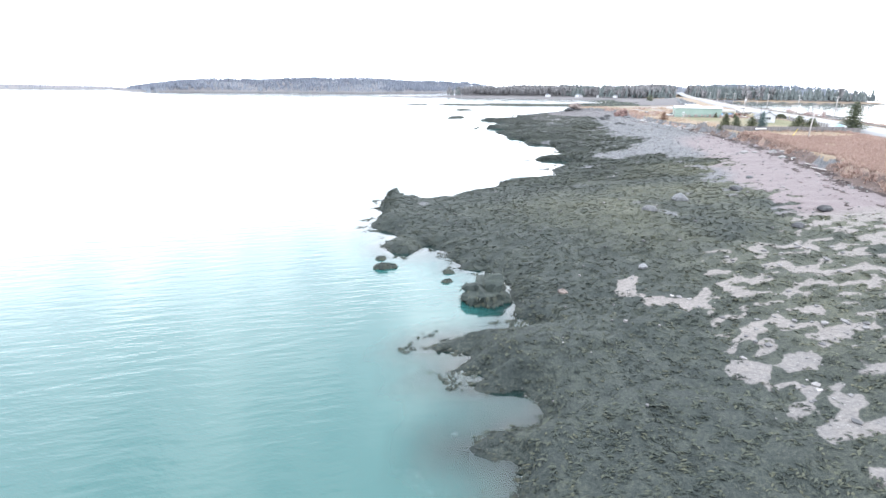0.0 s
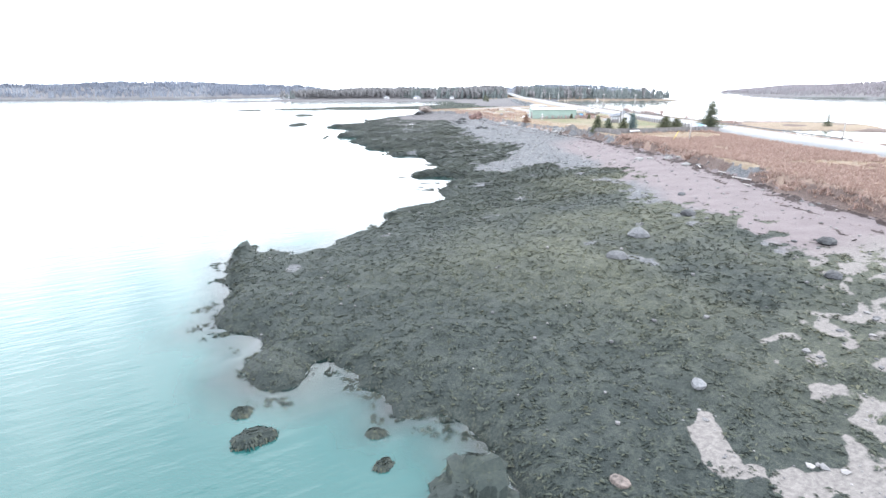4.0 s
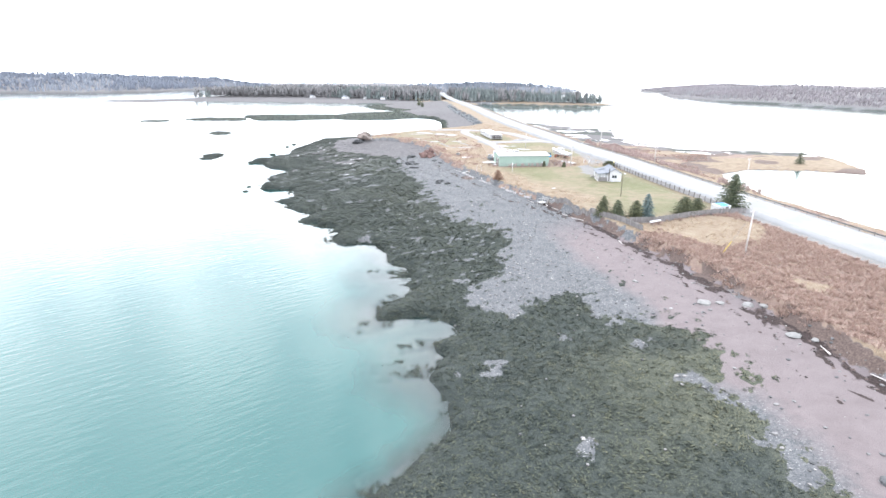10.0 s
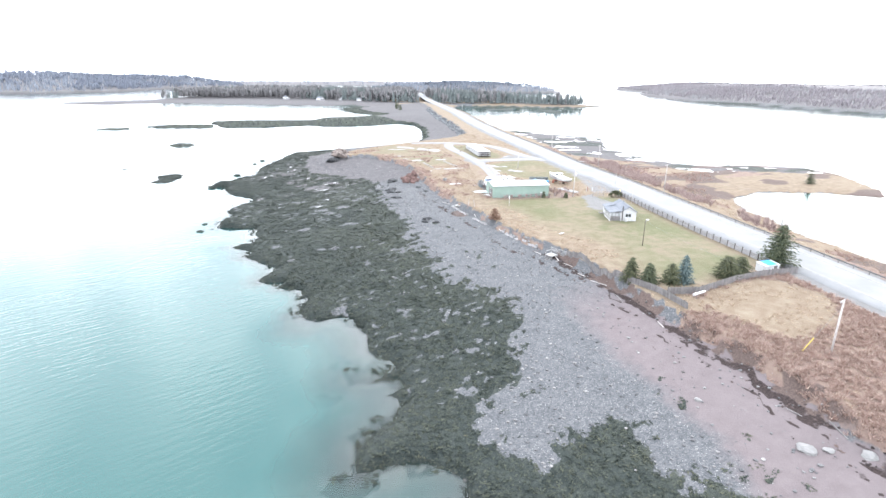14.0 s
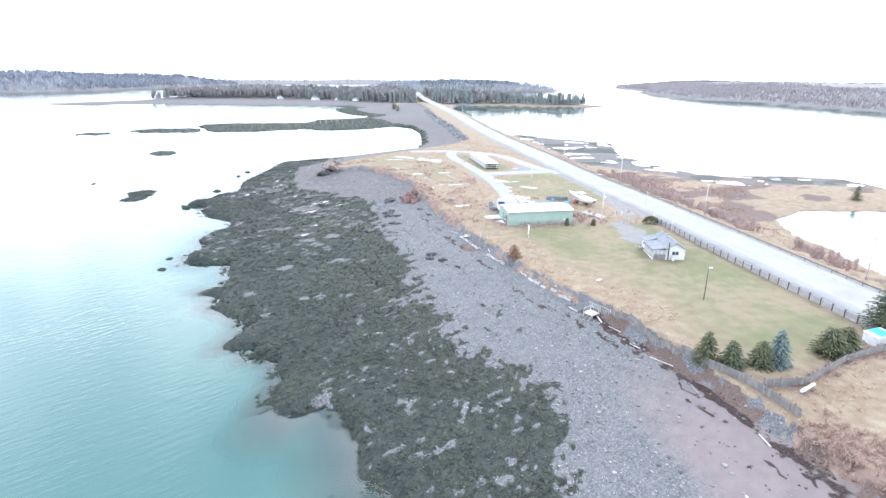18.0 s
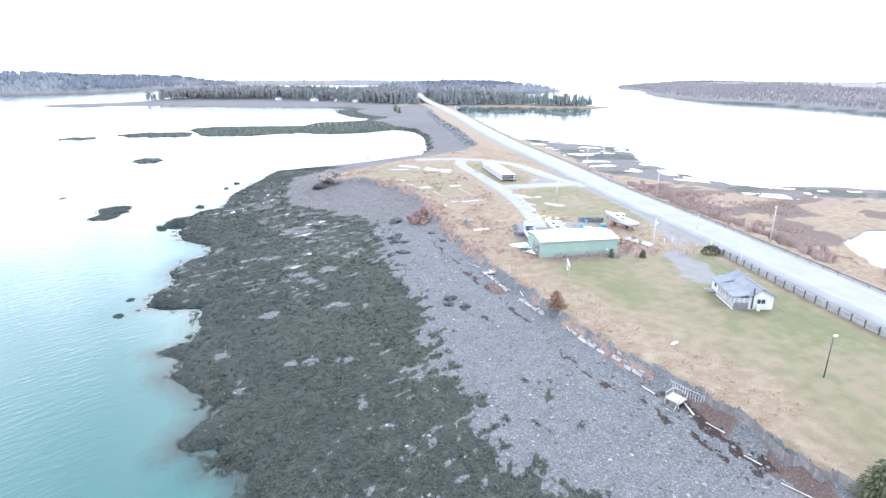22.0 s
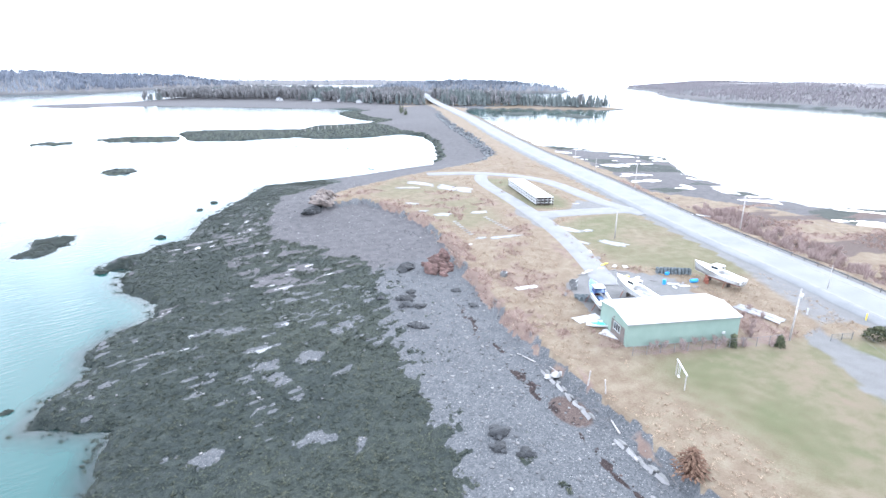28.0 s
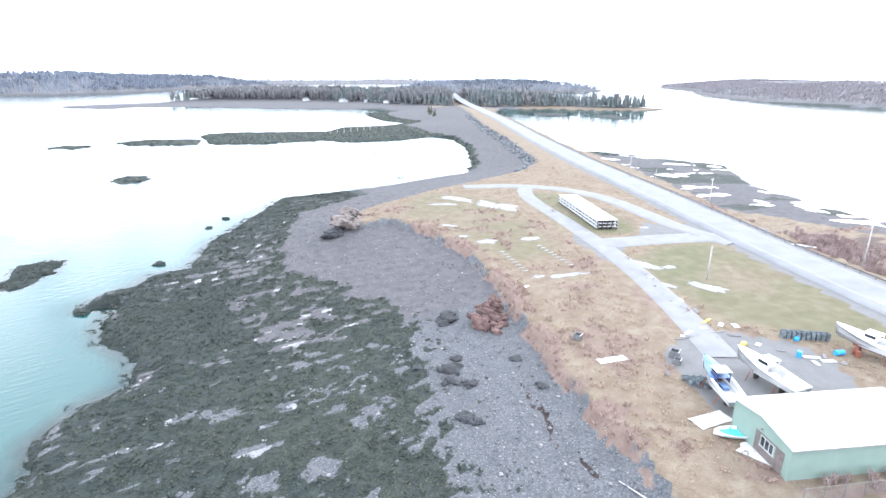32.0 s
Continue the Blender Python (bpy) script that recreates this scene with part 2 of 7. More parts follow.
def ripple_of(nt, scale, detail, rough, stretch, turn):
    """A noise drawn out along one heading: crests of small waves."""
    n = nt.nodes.new("ShaderNodeTexNoise")
    n.inputs["Scale"].default_value, n.inputs["Detail"].default_value, n.inputs["Roughness"].default_value = scale, detail, rough
    g, r, q = nt.nodes.new("ShaderNodeNewGeometry"), nt.nodes.new("ShaderNodeMapping"), nt.nodes.new("ShaderNodeMapping")
    r.inputs["Rotation"].default_value[2] = radians(turn)
    q.inputs["Scale"].default_value = (*stretch, 1.0)
    nt.links.new(g.outputs["Position"], r.inputs["Vector"])
    nt.links.new(r.outputs[0], q.inputs["Vector"])
    nt.links.new(q.outputs[0], n.inputs["Vector"])
    return n.outputs["Fac"]


def water_material():
    """Sea water: a mirror at its surface over a body that grows from clear to turquoise with its depth."""
    m = bpy.data.materials.new("sea_water")
    m.use_nodes = True
    nt = m.node_tree
    nt.nodes.clear()
    out = nt.nodes.new("ShaderNodeOutputMaterial")
    body, clear, gloss = nt.nodes.new("ShaderNodeBsdfDiffuse"), nt.nodes.new("ShaderNodeBsdfTransparent"), nt.nodes.new("ShaderNodeBsdfGlossy")
    body.inputs["Color"].default_value = (0.014, 0.058, 0.056, 1)
    clear.inputs["Color"].default_value = (0.76, 0.84, 0.85, 1)
    gloss.inputs["Roughness"].default_value = 0.06
    n1 = ripple_of(nt, 1.0, 2, 0.5, (0.26, 1.0), -14)
    n2 = ripple_of(nt, 2.6, 3, 0.55, (0.45, 1.0), 12)
    calm = ramp_of(nt, noise_of(nt, 0.03, 2), [(0.4, (0.45, 0.45, 0.45)), (0.65, (1, 1, 1))])
    bp = nt.nodes.new("ShaderNodeBump")
    bp.inputs["Distance"].default_value = 0.12
    nt.links.new(mathn(nt, "MULTIPLY", attr(nt, "open"), calm), bp.inputs["Strength"])
    nt.links.new(mathn(nt, "ADD", n1, mathn(nt, "MULTIPLY", n2, 0.25)), bp.inputs["Height"])
    for s in (body, gloss):
        nt.links.new(bp.outputs[0], s.inputs["Normal"])
    fr = nt.nodes.new("ShaderNodeFresnel")
    fr.inputs["IOR"].default_value = 1.42
    nt.links.new(bp.outputs[0], fr.inputs["Normal"])
    deep, top = nt.nodes.new("ShaderNodeMixShader"), nt.nodes.new("ShaderNodeMixShader")
    nt.links.new(attr(nt, "depth"), deep.inputs[0])
    nt.links.new(clear.outputs[0], deep.inputs[1])
    nt.links.new(body.outputs[0], deep.inputs[2])
    nt.links.new(fr.outputs[0], top.inputs[0])
    nt.links.new(deep.outputs[0], top.inputs[1])
    nt.links.new(gloss.outputs[0], top.inputs[2])
    nt.links.new(top.outputs[0], out.inputs[0])
    return m


M_GROUND, M_WATER = ground_material(), water_material()
M_ROAD = plain("asphalt_worn", (0.134, 0.138, 0.143), (0.178, 0.181, 0.185), 0.9, 0.15, 6.0, bumpy=0.2)
M_DRIVE = plain("gravel_drive", (0.138, 0.139, 0.143), (0.182, 0.183, 0.187), 0.95, 0.25, 8.0, bumpy=0.4)
M_CONIFER = island("spruce_needles", [(0.1, (0.024, 0.033, 0.022)), (0.6, (0.054, 0.064, 0.039)), (0.95, (0.092, 0.094, 0.054))])
M_BARK = plain("bark", (0.10, 0.085, 0.075), (0.19, 0.165, 0.15), 0.9, 1.5, 12)


# ---- geometry helpers ----
def mesh_object(name, verts, faces, mat, smooth=False):
    me = bpy.data.meshes.new(name)
    me.from_pydata([tuple(v) for v in verts], [], faces)
    me.materials.append(mat)
    if smooth:
        me.polygons.foreach_set("use_smooth", [True] * len(me.polygons))
    me.update()
    return new(name, me)


def numpy_object(name, co, quads, mat, smooth=True):
    """A mesh from arrays of places and of triangles or quads."""
    me = bpy.data.meshes.new(name)
    co, quads = np.asarray(co, np.float32), np.asarray(quads, np.int32)
    k = quads.shape[1]
    me.vertices.add(len(co))
    me.vertices.foreach_set("co", co.ravel())
    me.loops.add(quads.size)
    me.loops.foreach_set("vertex_index", quads.ravel())
    me.polygons.add(len(quads))
    me.polygons.foreach_set("loop_start", np.arange(0, quads.size, k, dtype=np.int32))
    me.polygons.foreach_set("use_smooth", np.full(len(quads), smooth))
    me.materials.append(mat)
    me.update(calc_edges=True)
    return new(name, me)


def give(ob, name, values):
    a = ob.data.attributes.new(name, "FLOAT", "POINT")
    a.data.foreach_set("value", np.asarray(values, np.float32).ravel())


def hashed(ix, iy, seed):
    h = (ix.astype(np.int64) * 374761393 + iy.astype(np.int64) * 668265263 + seed * 144269504) & 0x7FFFFFFF
    h = ((h ^ (h >> 13)) * 1274126177) & 0x7FFFFFFF
    return ((h ^ (h >> 16)) & 0xFFFF) / 65535.0


def vnoise(x, y, seed=0):
    ix, iy = np.floor(x), np.floor(y)
    fx, fy = x - ix, y - iy
    fx, fy = fx * fx * (3 - 2 * fx), fy * fy * (3 - 2 * fy)
    a, b = hashed(ix, iy, seed), hashed(ix + 1, iy, seed)
    c, d = hashed(ix, iy + 1, seed), hashed(ix + 1, iy + 1, seed)
    return (a + (b - a) * fx) * (1 - fy) + (c + (d - c) * fx) * fy


def fbm(x, y, seed=0, octaves=4):
    total, amp = 0.0, 0.5
    for k in range(octaves):
        total = total + amp * vnoise(x * 2**k + 17.3 * k, y * 2**k - 9.1 * k, seed + k)
        amp *= 0.5
    return total / (1 - 0.5**octaves)


def line_dist(x, y, pts, closed=False):
    d2 = np.full(np.shape(x), 1e18)
    pts = list(pts) + ([pts[0]] if closed else [])
    for (ax, ay), (bx, by) in zip(pts, pts[1:]):
        ux, uy = bx - ax, by - ay
        s = np.clip(((x - ax) * ux + (y - ay) * uy) / (ux * ux + uy * uy + 1e-9), 0, 1)
        d2 = np.minimum(d2, (x - ax - s * ux) ** 2 + (y - ay - s * uy) ** 2)
    return np.sqrt(d2)


def inside(x, y, poly):
    r = np.zeros(np.shape(x), bool)
    for (ax, ay), (bx, by) in zip(poly, poly[1:] + poly[:1]):
        if ay != by:
            r ^= ((ay > y) != (by > y)) & (x < (bx - ax) * (y - ay) / (by - ay) + ax)
    return r


def signed(x, y, poly):
    """Metres inside a polygon's edge; outside they are negative."""
    return np.where(inside(x, y, poly), 1, -1) * line_dist(x, y, poly, True)


def step(v, lo, hi):
    s = np.clip((v - lo) / (hi - lo), 0, 1)
    return s * s * (3 - 2 * s)


# ---- plan: coast, bank, road ----
SHORE_START = [(4, -90), (10, -40), (8, 0), (7.1, 24.6), (7.2, 27.3), (5.8, 27.5), (4.4, 28.4), (6, 29.6), (10.1, 32), (10.3, 33.3), (9.2, 34.6), (6.1, 34.7), (6.7, 37.4), (4, 37.4),
               (5.3, 39.2), (5.2, 40.3), (2.2, 41.2), (3.4, 42.6), (6.3, 43.1), (8.5, 45.6), (12, 46.5), (10, 48.4), (10.1, 50.5), (10.3, 54.5), (10.4, 57), (9.6, 59), (8.5, 61.3),
               (6.2, 62), (5.2, 65.4), (3.7, 66.5), (3.1, 71.5), (1.5, 71.7), (0.4, 69.2), (-0.6, 67.9), (-3.7, 68.6), (-4.5, 70.1), (-3.5, 75), (-4.8, 78.6)]
SHORE_HEAD = [(-7.1, 80.5), (-6.3, 83.2), (-7.2, 91), (-7.6, 97), (-7.3, 101), (-7.2, 105.8), (-5, 106.7), (-4.1, 102.2), (-2.2, 104.2), (-0.7, 103.9), (-1.3, 101), (0.7, 100.4),
              (1.8, 102.5), (4.4, 102.2), (5.8, 106.2), (7.7, 108.6), (14, 112), (16.8, 117.2), (17, 122), (21.8, 124.6), (27.2, 127.6), (30.6, 129), (32.4, 138.7), (33, 143)]
SHORE_BEDS = [(37.5, 146), (36.1, 149.2), (40.1, 151.4), (42.8, 156), (41.8, 158.5), (40.2, 161), (31.8, 162), (33.7, 166), (38.8, 169.4), (43.2, 174), (41.4, 176), (45.5, 178),
              (44.8, 182), (40, 182.5), (46, 184.5), (46.4, 187), (44, 191.4), (45, 200), (45.4, 206.8), (43, 209), (38, 209), (36, 213.5), (39.5, 221.5), (39.3, 227.5), (35.4, 230.5),
              (37, 234), (31, 237), (37.7, 244.5), (34.2, 252), (31, 258), (33.8, 263), (29, 268.8)]
SHORE_NORTH = [(34.1, 269.9), (38, 276), (39, 287), (34.5, 289), (27.2, 293.5), (30.4, 299.3), (34, 307), (33.5, 316), (38, 324), (44.3, 328), (45, 338), (41.8, 343), (37.5, 349),
               (36.5, 356), (39, 366), (31.2, 369.5), (41.5, 378), (44.5, 385), (54, 387), (57, 400), (60, 412), (67.5, 424), (80, 448), (90, 467), (112.6, 468.5), (142, 475.5),
               (166, 483.5), (188, 490), (205, 512), (222, 548), (240, 590), (256, 648), (245, 672)]
SHORE_BARS = [(216, 657), (182, 656), (164, 662), (155, 683), (141, 678), (103, 674), (70, 687), (64, 745), (68, 762), (88, 769), (131, 754), (170, 743), (176, 750), (194, 778), (244, 781),
              (262, 795), (276, 808), (262, 860), (268, 935), (285, 985), (331, 1018), (299, 1067), (50, 1254), (-81, 1233), (-143, 1297), (-121, 1370), (3, 1442), (60, 1530)]
SHORE_BACK = [(250, 1640), (480, 1420), (600, 1180), (680, 1000), (760, 905), (735, 888), (671, 868), (612, 912), (579, 964), (502, 998), (455, 930),
              (380, 740), (312, 592), (300, 535), (323, 497), (341, 455), (300, 405), (283, 350), (282, 328), (300, 314), (322, 304), (338, 285),
              (332, 265), (302, 232), (287, 222), (273, 240), (248, 254), (226, 250), (210, 236), (203, 218), (194, 206), (185, 178), (172, 140), (156, 90), (140, 30), (120, -90)]
COAST = SHORE_START + SHORE_HEAD + SHORE_BEDS + SHORE_NORTH + SHORE_BARS + SHORE_BACK
BANK = [(42, -90), (50, 10), (60, 52), (68, 78), (77, 108), (83, 126), (90, 152), (93, 175), (96, 192), (97, 207), (96, 222), (98, 243), (100, 262),
        (104, 288), (108, 306), (114, 326), (118, 348), (117, 368), (112, 388), (96, 384), (97, 394), (108, 405), (140, 424), (175, 439), (198, 450),
        (219, 470), (230, 495), (242, 525), (264, 580), (292, 660), (332, 760), (374, 860), (400, 925), (425, 1000)]
ROAD = [(80, -90), (110, 60), (126, 130), (151, 201), (161, 229), (175, 269), (188, 312), (212.5, 378), (240.5, 460), (280, 562), (334, 692), (405, 880), (448, 1010), (500, 1150), (575, 1330)]


def offset(line, d):
    """A line laid d metres to the right of another."""
    out = []
    for k, p in enumerate(line):
        a, b = line[max(k - 1, 0)], line[min(k + 1, len(line) - 1)]
        ux, uy = b[0] - a[0], b[1] - a[1]
        n = math.hypot(ux, uy)
        out.append((p[0] + uy / n * d, p[1] - ux / n * d))
    return out


PLATEAU = BANK + offset(ROAD[:13], 14.0)[::-1]
WEED_TOP = [(20, -90), (23, 20), (24.4, 28), (23.4, 35), (25, 38.5), (28, 46), (33, 55.5), (31.5, 57.7), (38.8, 58.9), (43.7, 58.7), (49, 67.7), (49, 72.6), (55, 82), (53, 90), (55, 96), (52, 100),
            (57, 109), (58.6, 117), (63.5, 118), (66.5, 122), (67, 127), (69.5, 131.8), (68, 135), (63.6, 137.8), (61.4, 142.8), (64.8, 151.5), (61, 152.3), (51.5, 150.3), (48.4, 154.3), (46.8, 162.5)]
WEED_TOP += [(50, 166), (57.2, 165.2), (59.5, 169.7), (66, 177), (70, 184), (72.5, 190.5), (73.8, 196), (75.5, 198.5), (69.8, 204.5), (70, 211.5), (72, 228), (72, 236), (74, 246), (77, 252), (81.5, 259),
             (79, 265.6), (83, 281), (84, 287), (88, 305), (93.5, 319), (93.7, 331), (87, 342), (84.8, 355), (75, 364), (78, 381), (82, 400), (91, 427), (116, 441), (124, 446), (124, 480), (60, 480), (-40, 380), (-60, -90)]
# ground where weed grows in loose clumps over pale sand
PATCHY = [(49.5, 73), (60, 69), (58, 60), (27, 22), (23, 26), (22, 35), (24, 39), (27, 46), (32, 54), (31, 57.7), (39, 59.5), (44, 60)]
SAND_GAPS = [[(19.2, 50.8), (21.8, 52.7), (23.6, 53.6), (21.9, 50.4), (21.8, 49.1), (24.8, 47.7), (27.8, 46.9), (25.8, 44.1), (24.1, 44.4), (23.2, 45.9), (21.3, 46.4), (21.8, 48.1), (19.2, 49.4)],
             [(30.9, 53.5), (28.6, 49.5), (27.8, 46.9), (28.8, 47.1), (30.5, 51.0), (31.6, 53.2)]]
# bare places in the weed bed: x, y, half width, half depth
BARE_SOUTH = [(34.6, 85.1, 2, 1.9), (35.8, 76.3, 1.3, 1.9), (54.7, 100.6, 2.8, 4.1), (43.5, 88.2, 1.7, 0.9), (12.9, 103.2, 1.6, 1.2), (0, 91.8, 1.1, 2), (40.3, 117.5, 1.7, 2.4), (51.2, 88.6, 1.3, 2),
              (48.9, 83.6, 1.4, 2.7), (59.6, 117.6, 2.4, 3.2), (39.1, 136.8, 2.5, 1.6), (29.4, 106.5, 2, 0.9), (54, 139.4, 1.4, 1.8), (40.7, 138.2, 1.6, 2.8), (35.4, 138.7, 0.8, 1.7), (61.9, 131.8, 2.6, 2.8),
              (60.2, 121.8, 2.8, 2.1), (50.5, 170.7, 7.5, 1.5), (58.3, 180.4, 2.4, 1.5), (58.4, 216.4, 1.1, 3.4), (52.4, 215, 1.5, 2.6), (57.4, 231.9, 1.1, 4)]
BARE_NORTH = [(64, 220.4, 1.6, 1.5), (43.8, 209.3, 1.9, 3.2), (61.8, 196.9, 1.3, 1), (59.6, 245, 2.3, 1.6), (53, 249, 5, 1.6), (64.3, 268.6, 5, 2.4), (51.5, 272.6, 4.2, 2.6), (60.6, 292, 3.2, 3.4), (69.6, 290, 4.4, 3.4),
              (46.2, 275.2, 2.6, 1.1), (39.5, 259.1, 2.1, 2.1), (41.1, 248.1, 1.5, 1.7), (69, 263.7, 1.5, 4), (57.5, 310.2, 6.8, 1.5), (85, 316, 5.4, 1.8), (63.5, 285.4, 2.9, 2.4), (47, 328.5, 1.1, 2.9),
              (70.7, 335.7, 2.5, 4.3), (80.9, 300.3, 4.6, 1.3), (78.7, 334.9, 4.5, 3), (64.2, 349.4, 6.7, 3.1), (60, 238, 3, 1)]
WOODS = [(9, 1396), (97, 1446), (225, 1396), (340, 1260), (400, 1120), (440, 1060), (505, 1012), (590, 978), (620, 925), (672, 882), (722, 900), (650, 1000), (580, 1160), (470, 1390), (250, 1590), (70, 1515)]
FAR_LEFT = [(-1010, 1960), (-640, 2140), (-323, 2020), (-170, 2118), (-62, 2277), (58, 2684), (420, 3050), (300, 3500), (-700, 3400), (-1500, 2700)]
FAR_RIGHT = [(2141, 2304), (1700, 1650), (1407, 1411), (1121, 976), (1112, 820), (1005, 593), (1080, 350), (1400, -100), (2900, 300), (3300, 2400)]
FAR_ISLE = [(619, 1766), (760, 1850), (1055, 1807), (1282, 1746), (1420, 1850), (1150, 2250), (700, 2050)]
FAR_STRIPS = [[(300, 3650), (1500, 3700), (2300, 3450), (2600, 3800), (1500, 4300), (200, 4200)], [(-3300, 2300), (-1900, 3100), (-1700, 3500), (-3500, 3200)]]
ISLETS = [[(2, 722), (15, 699), (60, 686), (62, 721), (24, 734)], [(-40, 704), (-19, 694), (-10, 709), (-31, 718)], [(8, 389), (16, 388), (21, 403), (20, 412), (12, 407)],
          [(531, 820), (523, 746), (563, 765), (579, 827)], [(18, 543), (25, 531), (35, 538), (36, 547), (26, 553)], [(-11, 434), (-3, 435), (-3, 443)], [(470, 850), (500, 820), (540, 870), (500, 900)]]


def level_near(x, y):
    """Height of the land that the camera flies along."""
    ds = signed(x, y, COAST)
    dp = signed(x, y, PLATEAU)
    east = step(line_dist(x, y, BANK) - line_dist(x, y, ROAD), -2, 6)
    r = np.clip(ds / (ds + np.maximum(-dp, 0) + 1e-6), 0, 1)
    beach = (6.3 * (1 - east) + 4.0 * east) * r ** (0.85 - 0.3 * east)
    top = 8.2 + 0.35 * (fbm(x / 30, y / 30, 5) - 0.5)
    z = np.where(dp > 0, beach + (top - beach) * step(dp, 0, 1.7), beach)
    shelf = -ds * (3.6 - 2.1 * step(y, 128, 142) * step(y, 222, 206))
    z = np.where(ds < 0, np.maximum(-6, -0.03 * shelf - 0.16 * step(shelf, 0, 2) - 0.06 * np.maximum(shelf - 16, 0)), z)
    z = z + 0.7 * step(ds, 0.1, 1.7) * step(260 - ds, 0, 200) * step(14 - ds, 0, 14) * (1 - east)
    for hx, hy, hr, hh in ((-5.6, 104.4, 3.2, 1.7), (-5, 93, 5, 0.7), (-2.6, 84, 4, 0.6), (9, 39.5, 3.5, 0.5), (31.5, 297, 5, 0.9), (36, 371, 4, 0.8)):
        z = z + hh * np.exp(-((x - hx) ** 2 + (y - hy) ** 2) / hr**2) * step(ds, -0.2, 1.2)
    return z, ds, dp, east


def ground_level(x, y):
    z, ds, dp, east = level_near(x, y)
    for poly, top, slope in [(WOODS, 15, 0.10), (FAR_LEFT, 41, 0.16), (FAR_RIGHT, 24, 0.10), (FAR_ISLE, 26, 0.2)] + [(p, 22, 0.1) for p in FAR_STRIPS]:
        d = signed(x, y, poly)
        rise = np.minimum(np.maximum(d, 0) * slope, top * (0.45 + 0.9 * fbm(x / 330, y / 330, 21)))
        z = np.where(d > -30, np.maximum(z, np.where(d > 0, 2.5 + rise, 2.5 + d * 0.12)), z)
    for poly in ISLETS:
        d = signed(x, y, poly)
        z = np.maximum(z, np.where(d > -8, np.minimum(d * 0.3, 0.7) + 1.7 * (fbm(x / 3.5, y / 3.5, 151) - 0.56), -6))
    return z, ds, dp, east


def axis(parts):
    """Grid lines: (from, to, first step, growth)."""
    out = []
    for a, b, s, g in parts:
        v = a
        while v < b - 0.3 * s:
            out.append(v)
            v += s
            s *= g
    return out


left = [-12 - v for v in axis([(1.5, 4600, 2.5, 1.13)])][::-1]
GX = np.array(left + axis([(-12, 140, 0.75, 1.0), (140, 345, 2.2, 1.0), (345, 1500, 4, 1.035), (1500, 4800, 45, 1.05)]) + [4900])
GY = np.array(axis([(-120, 15, 6, 1.0), (15, 335, 0.8, 1.0), (335, 500, 1.3, 1.006), (500, 1000, 3.5, 1.01), (1000, 4850, 11, 1.03)]) + [4900])


def grid(gx, gy):
    x, y = np.meshgrid(gx, gy)
    n, k = len(gx), len(gy)
    i = (np.arange(k - 1)[:, None] * n + np.arange(n - 1)[None, :]).ravel()
    return x.ravel(), y.ravel(), np.stack([i, i + 1, i + n + 1, i + n], 1)


def upper_weed(x, y):
    """Where the paler, more olive kind of weed grows, on the upper shore."""
    return step(signed(x, y, COAST), 9, 30) * np.clip(0.22 + 0.78 * step(185 - y, 0, 60), 0, 1) * step(fbm(x / 13, y / 13, 161), 0.25, 0.6)


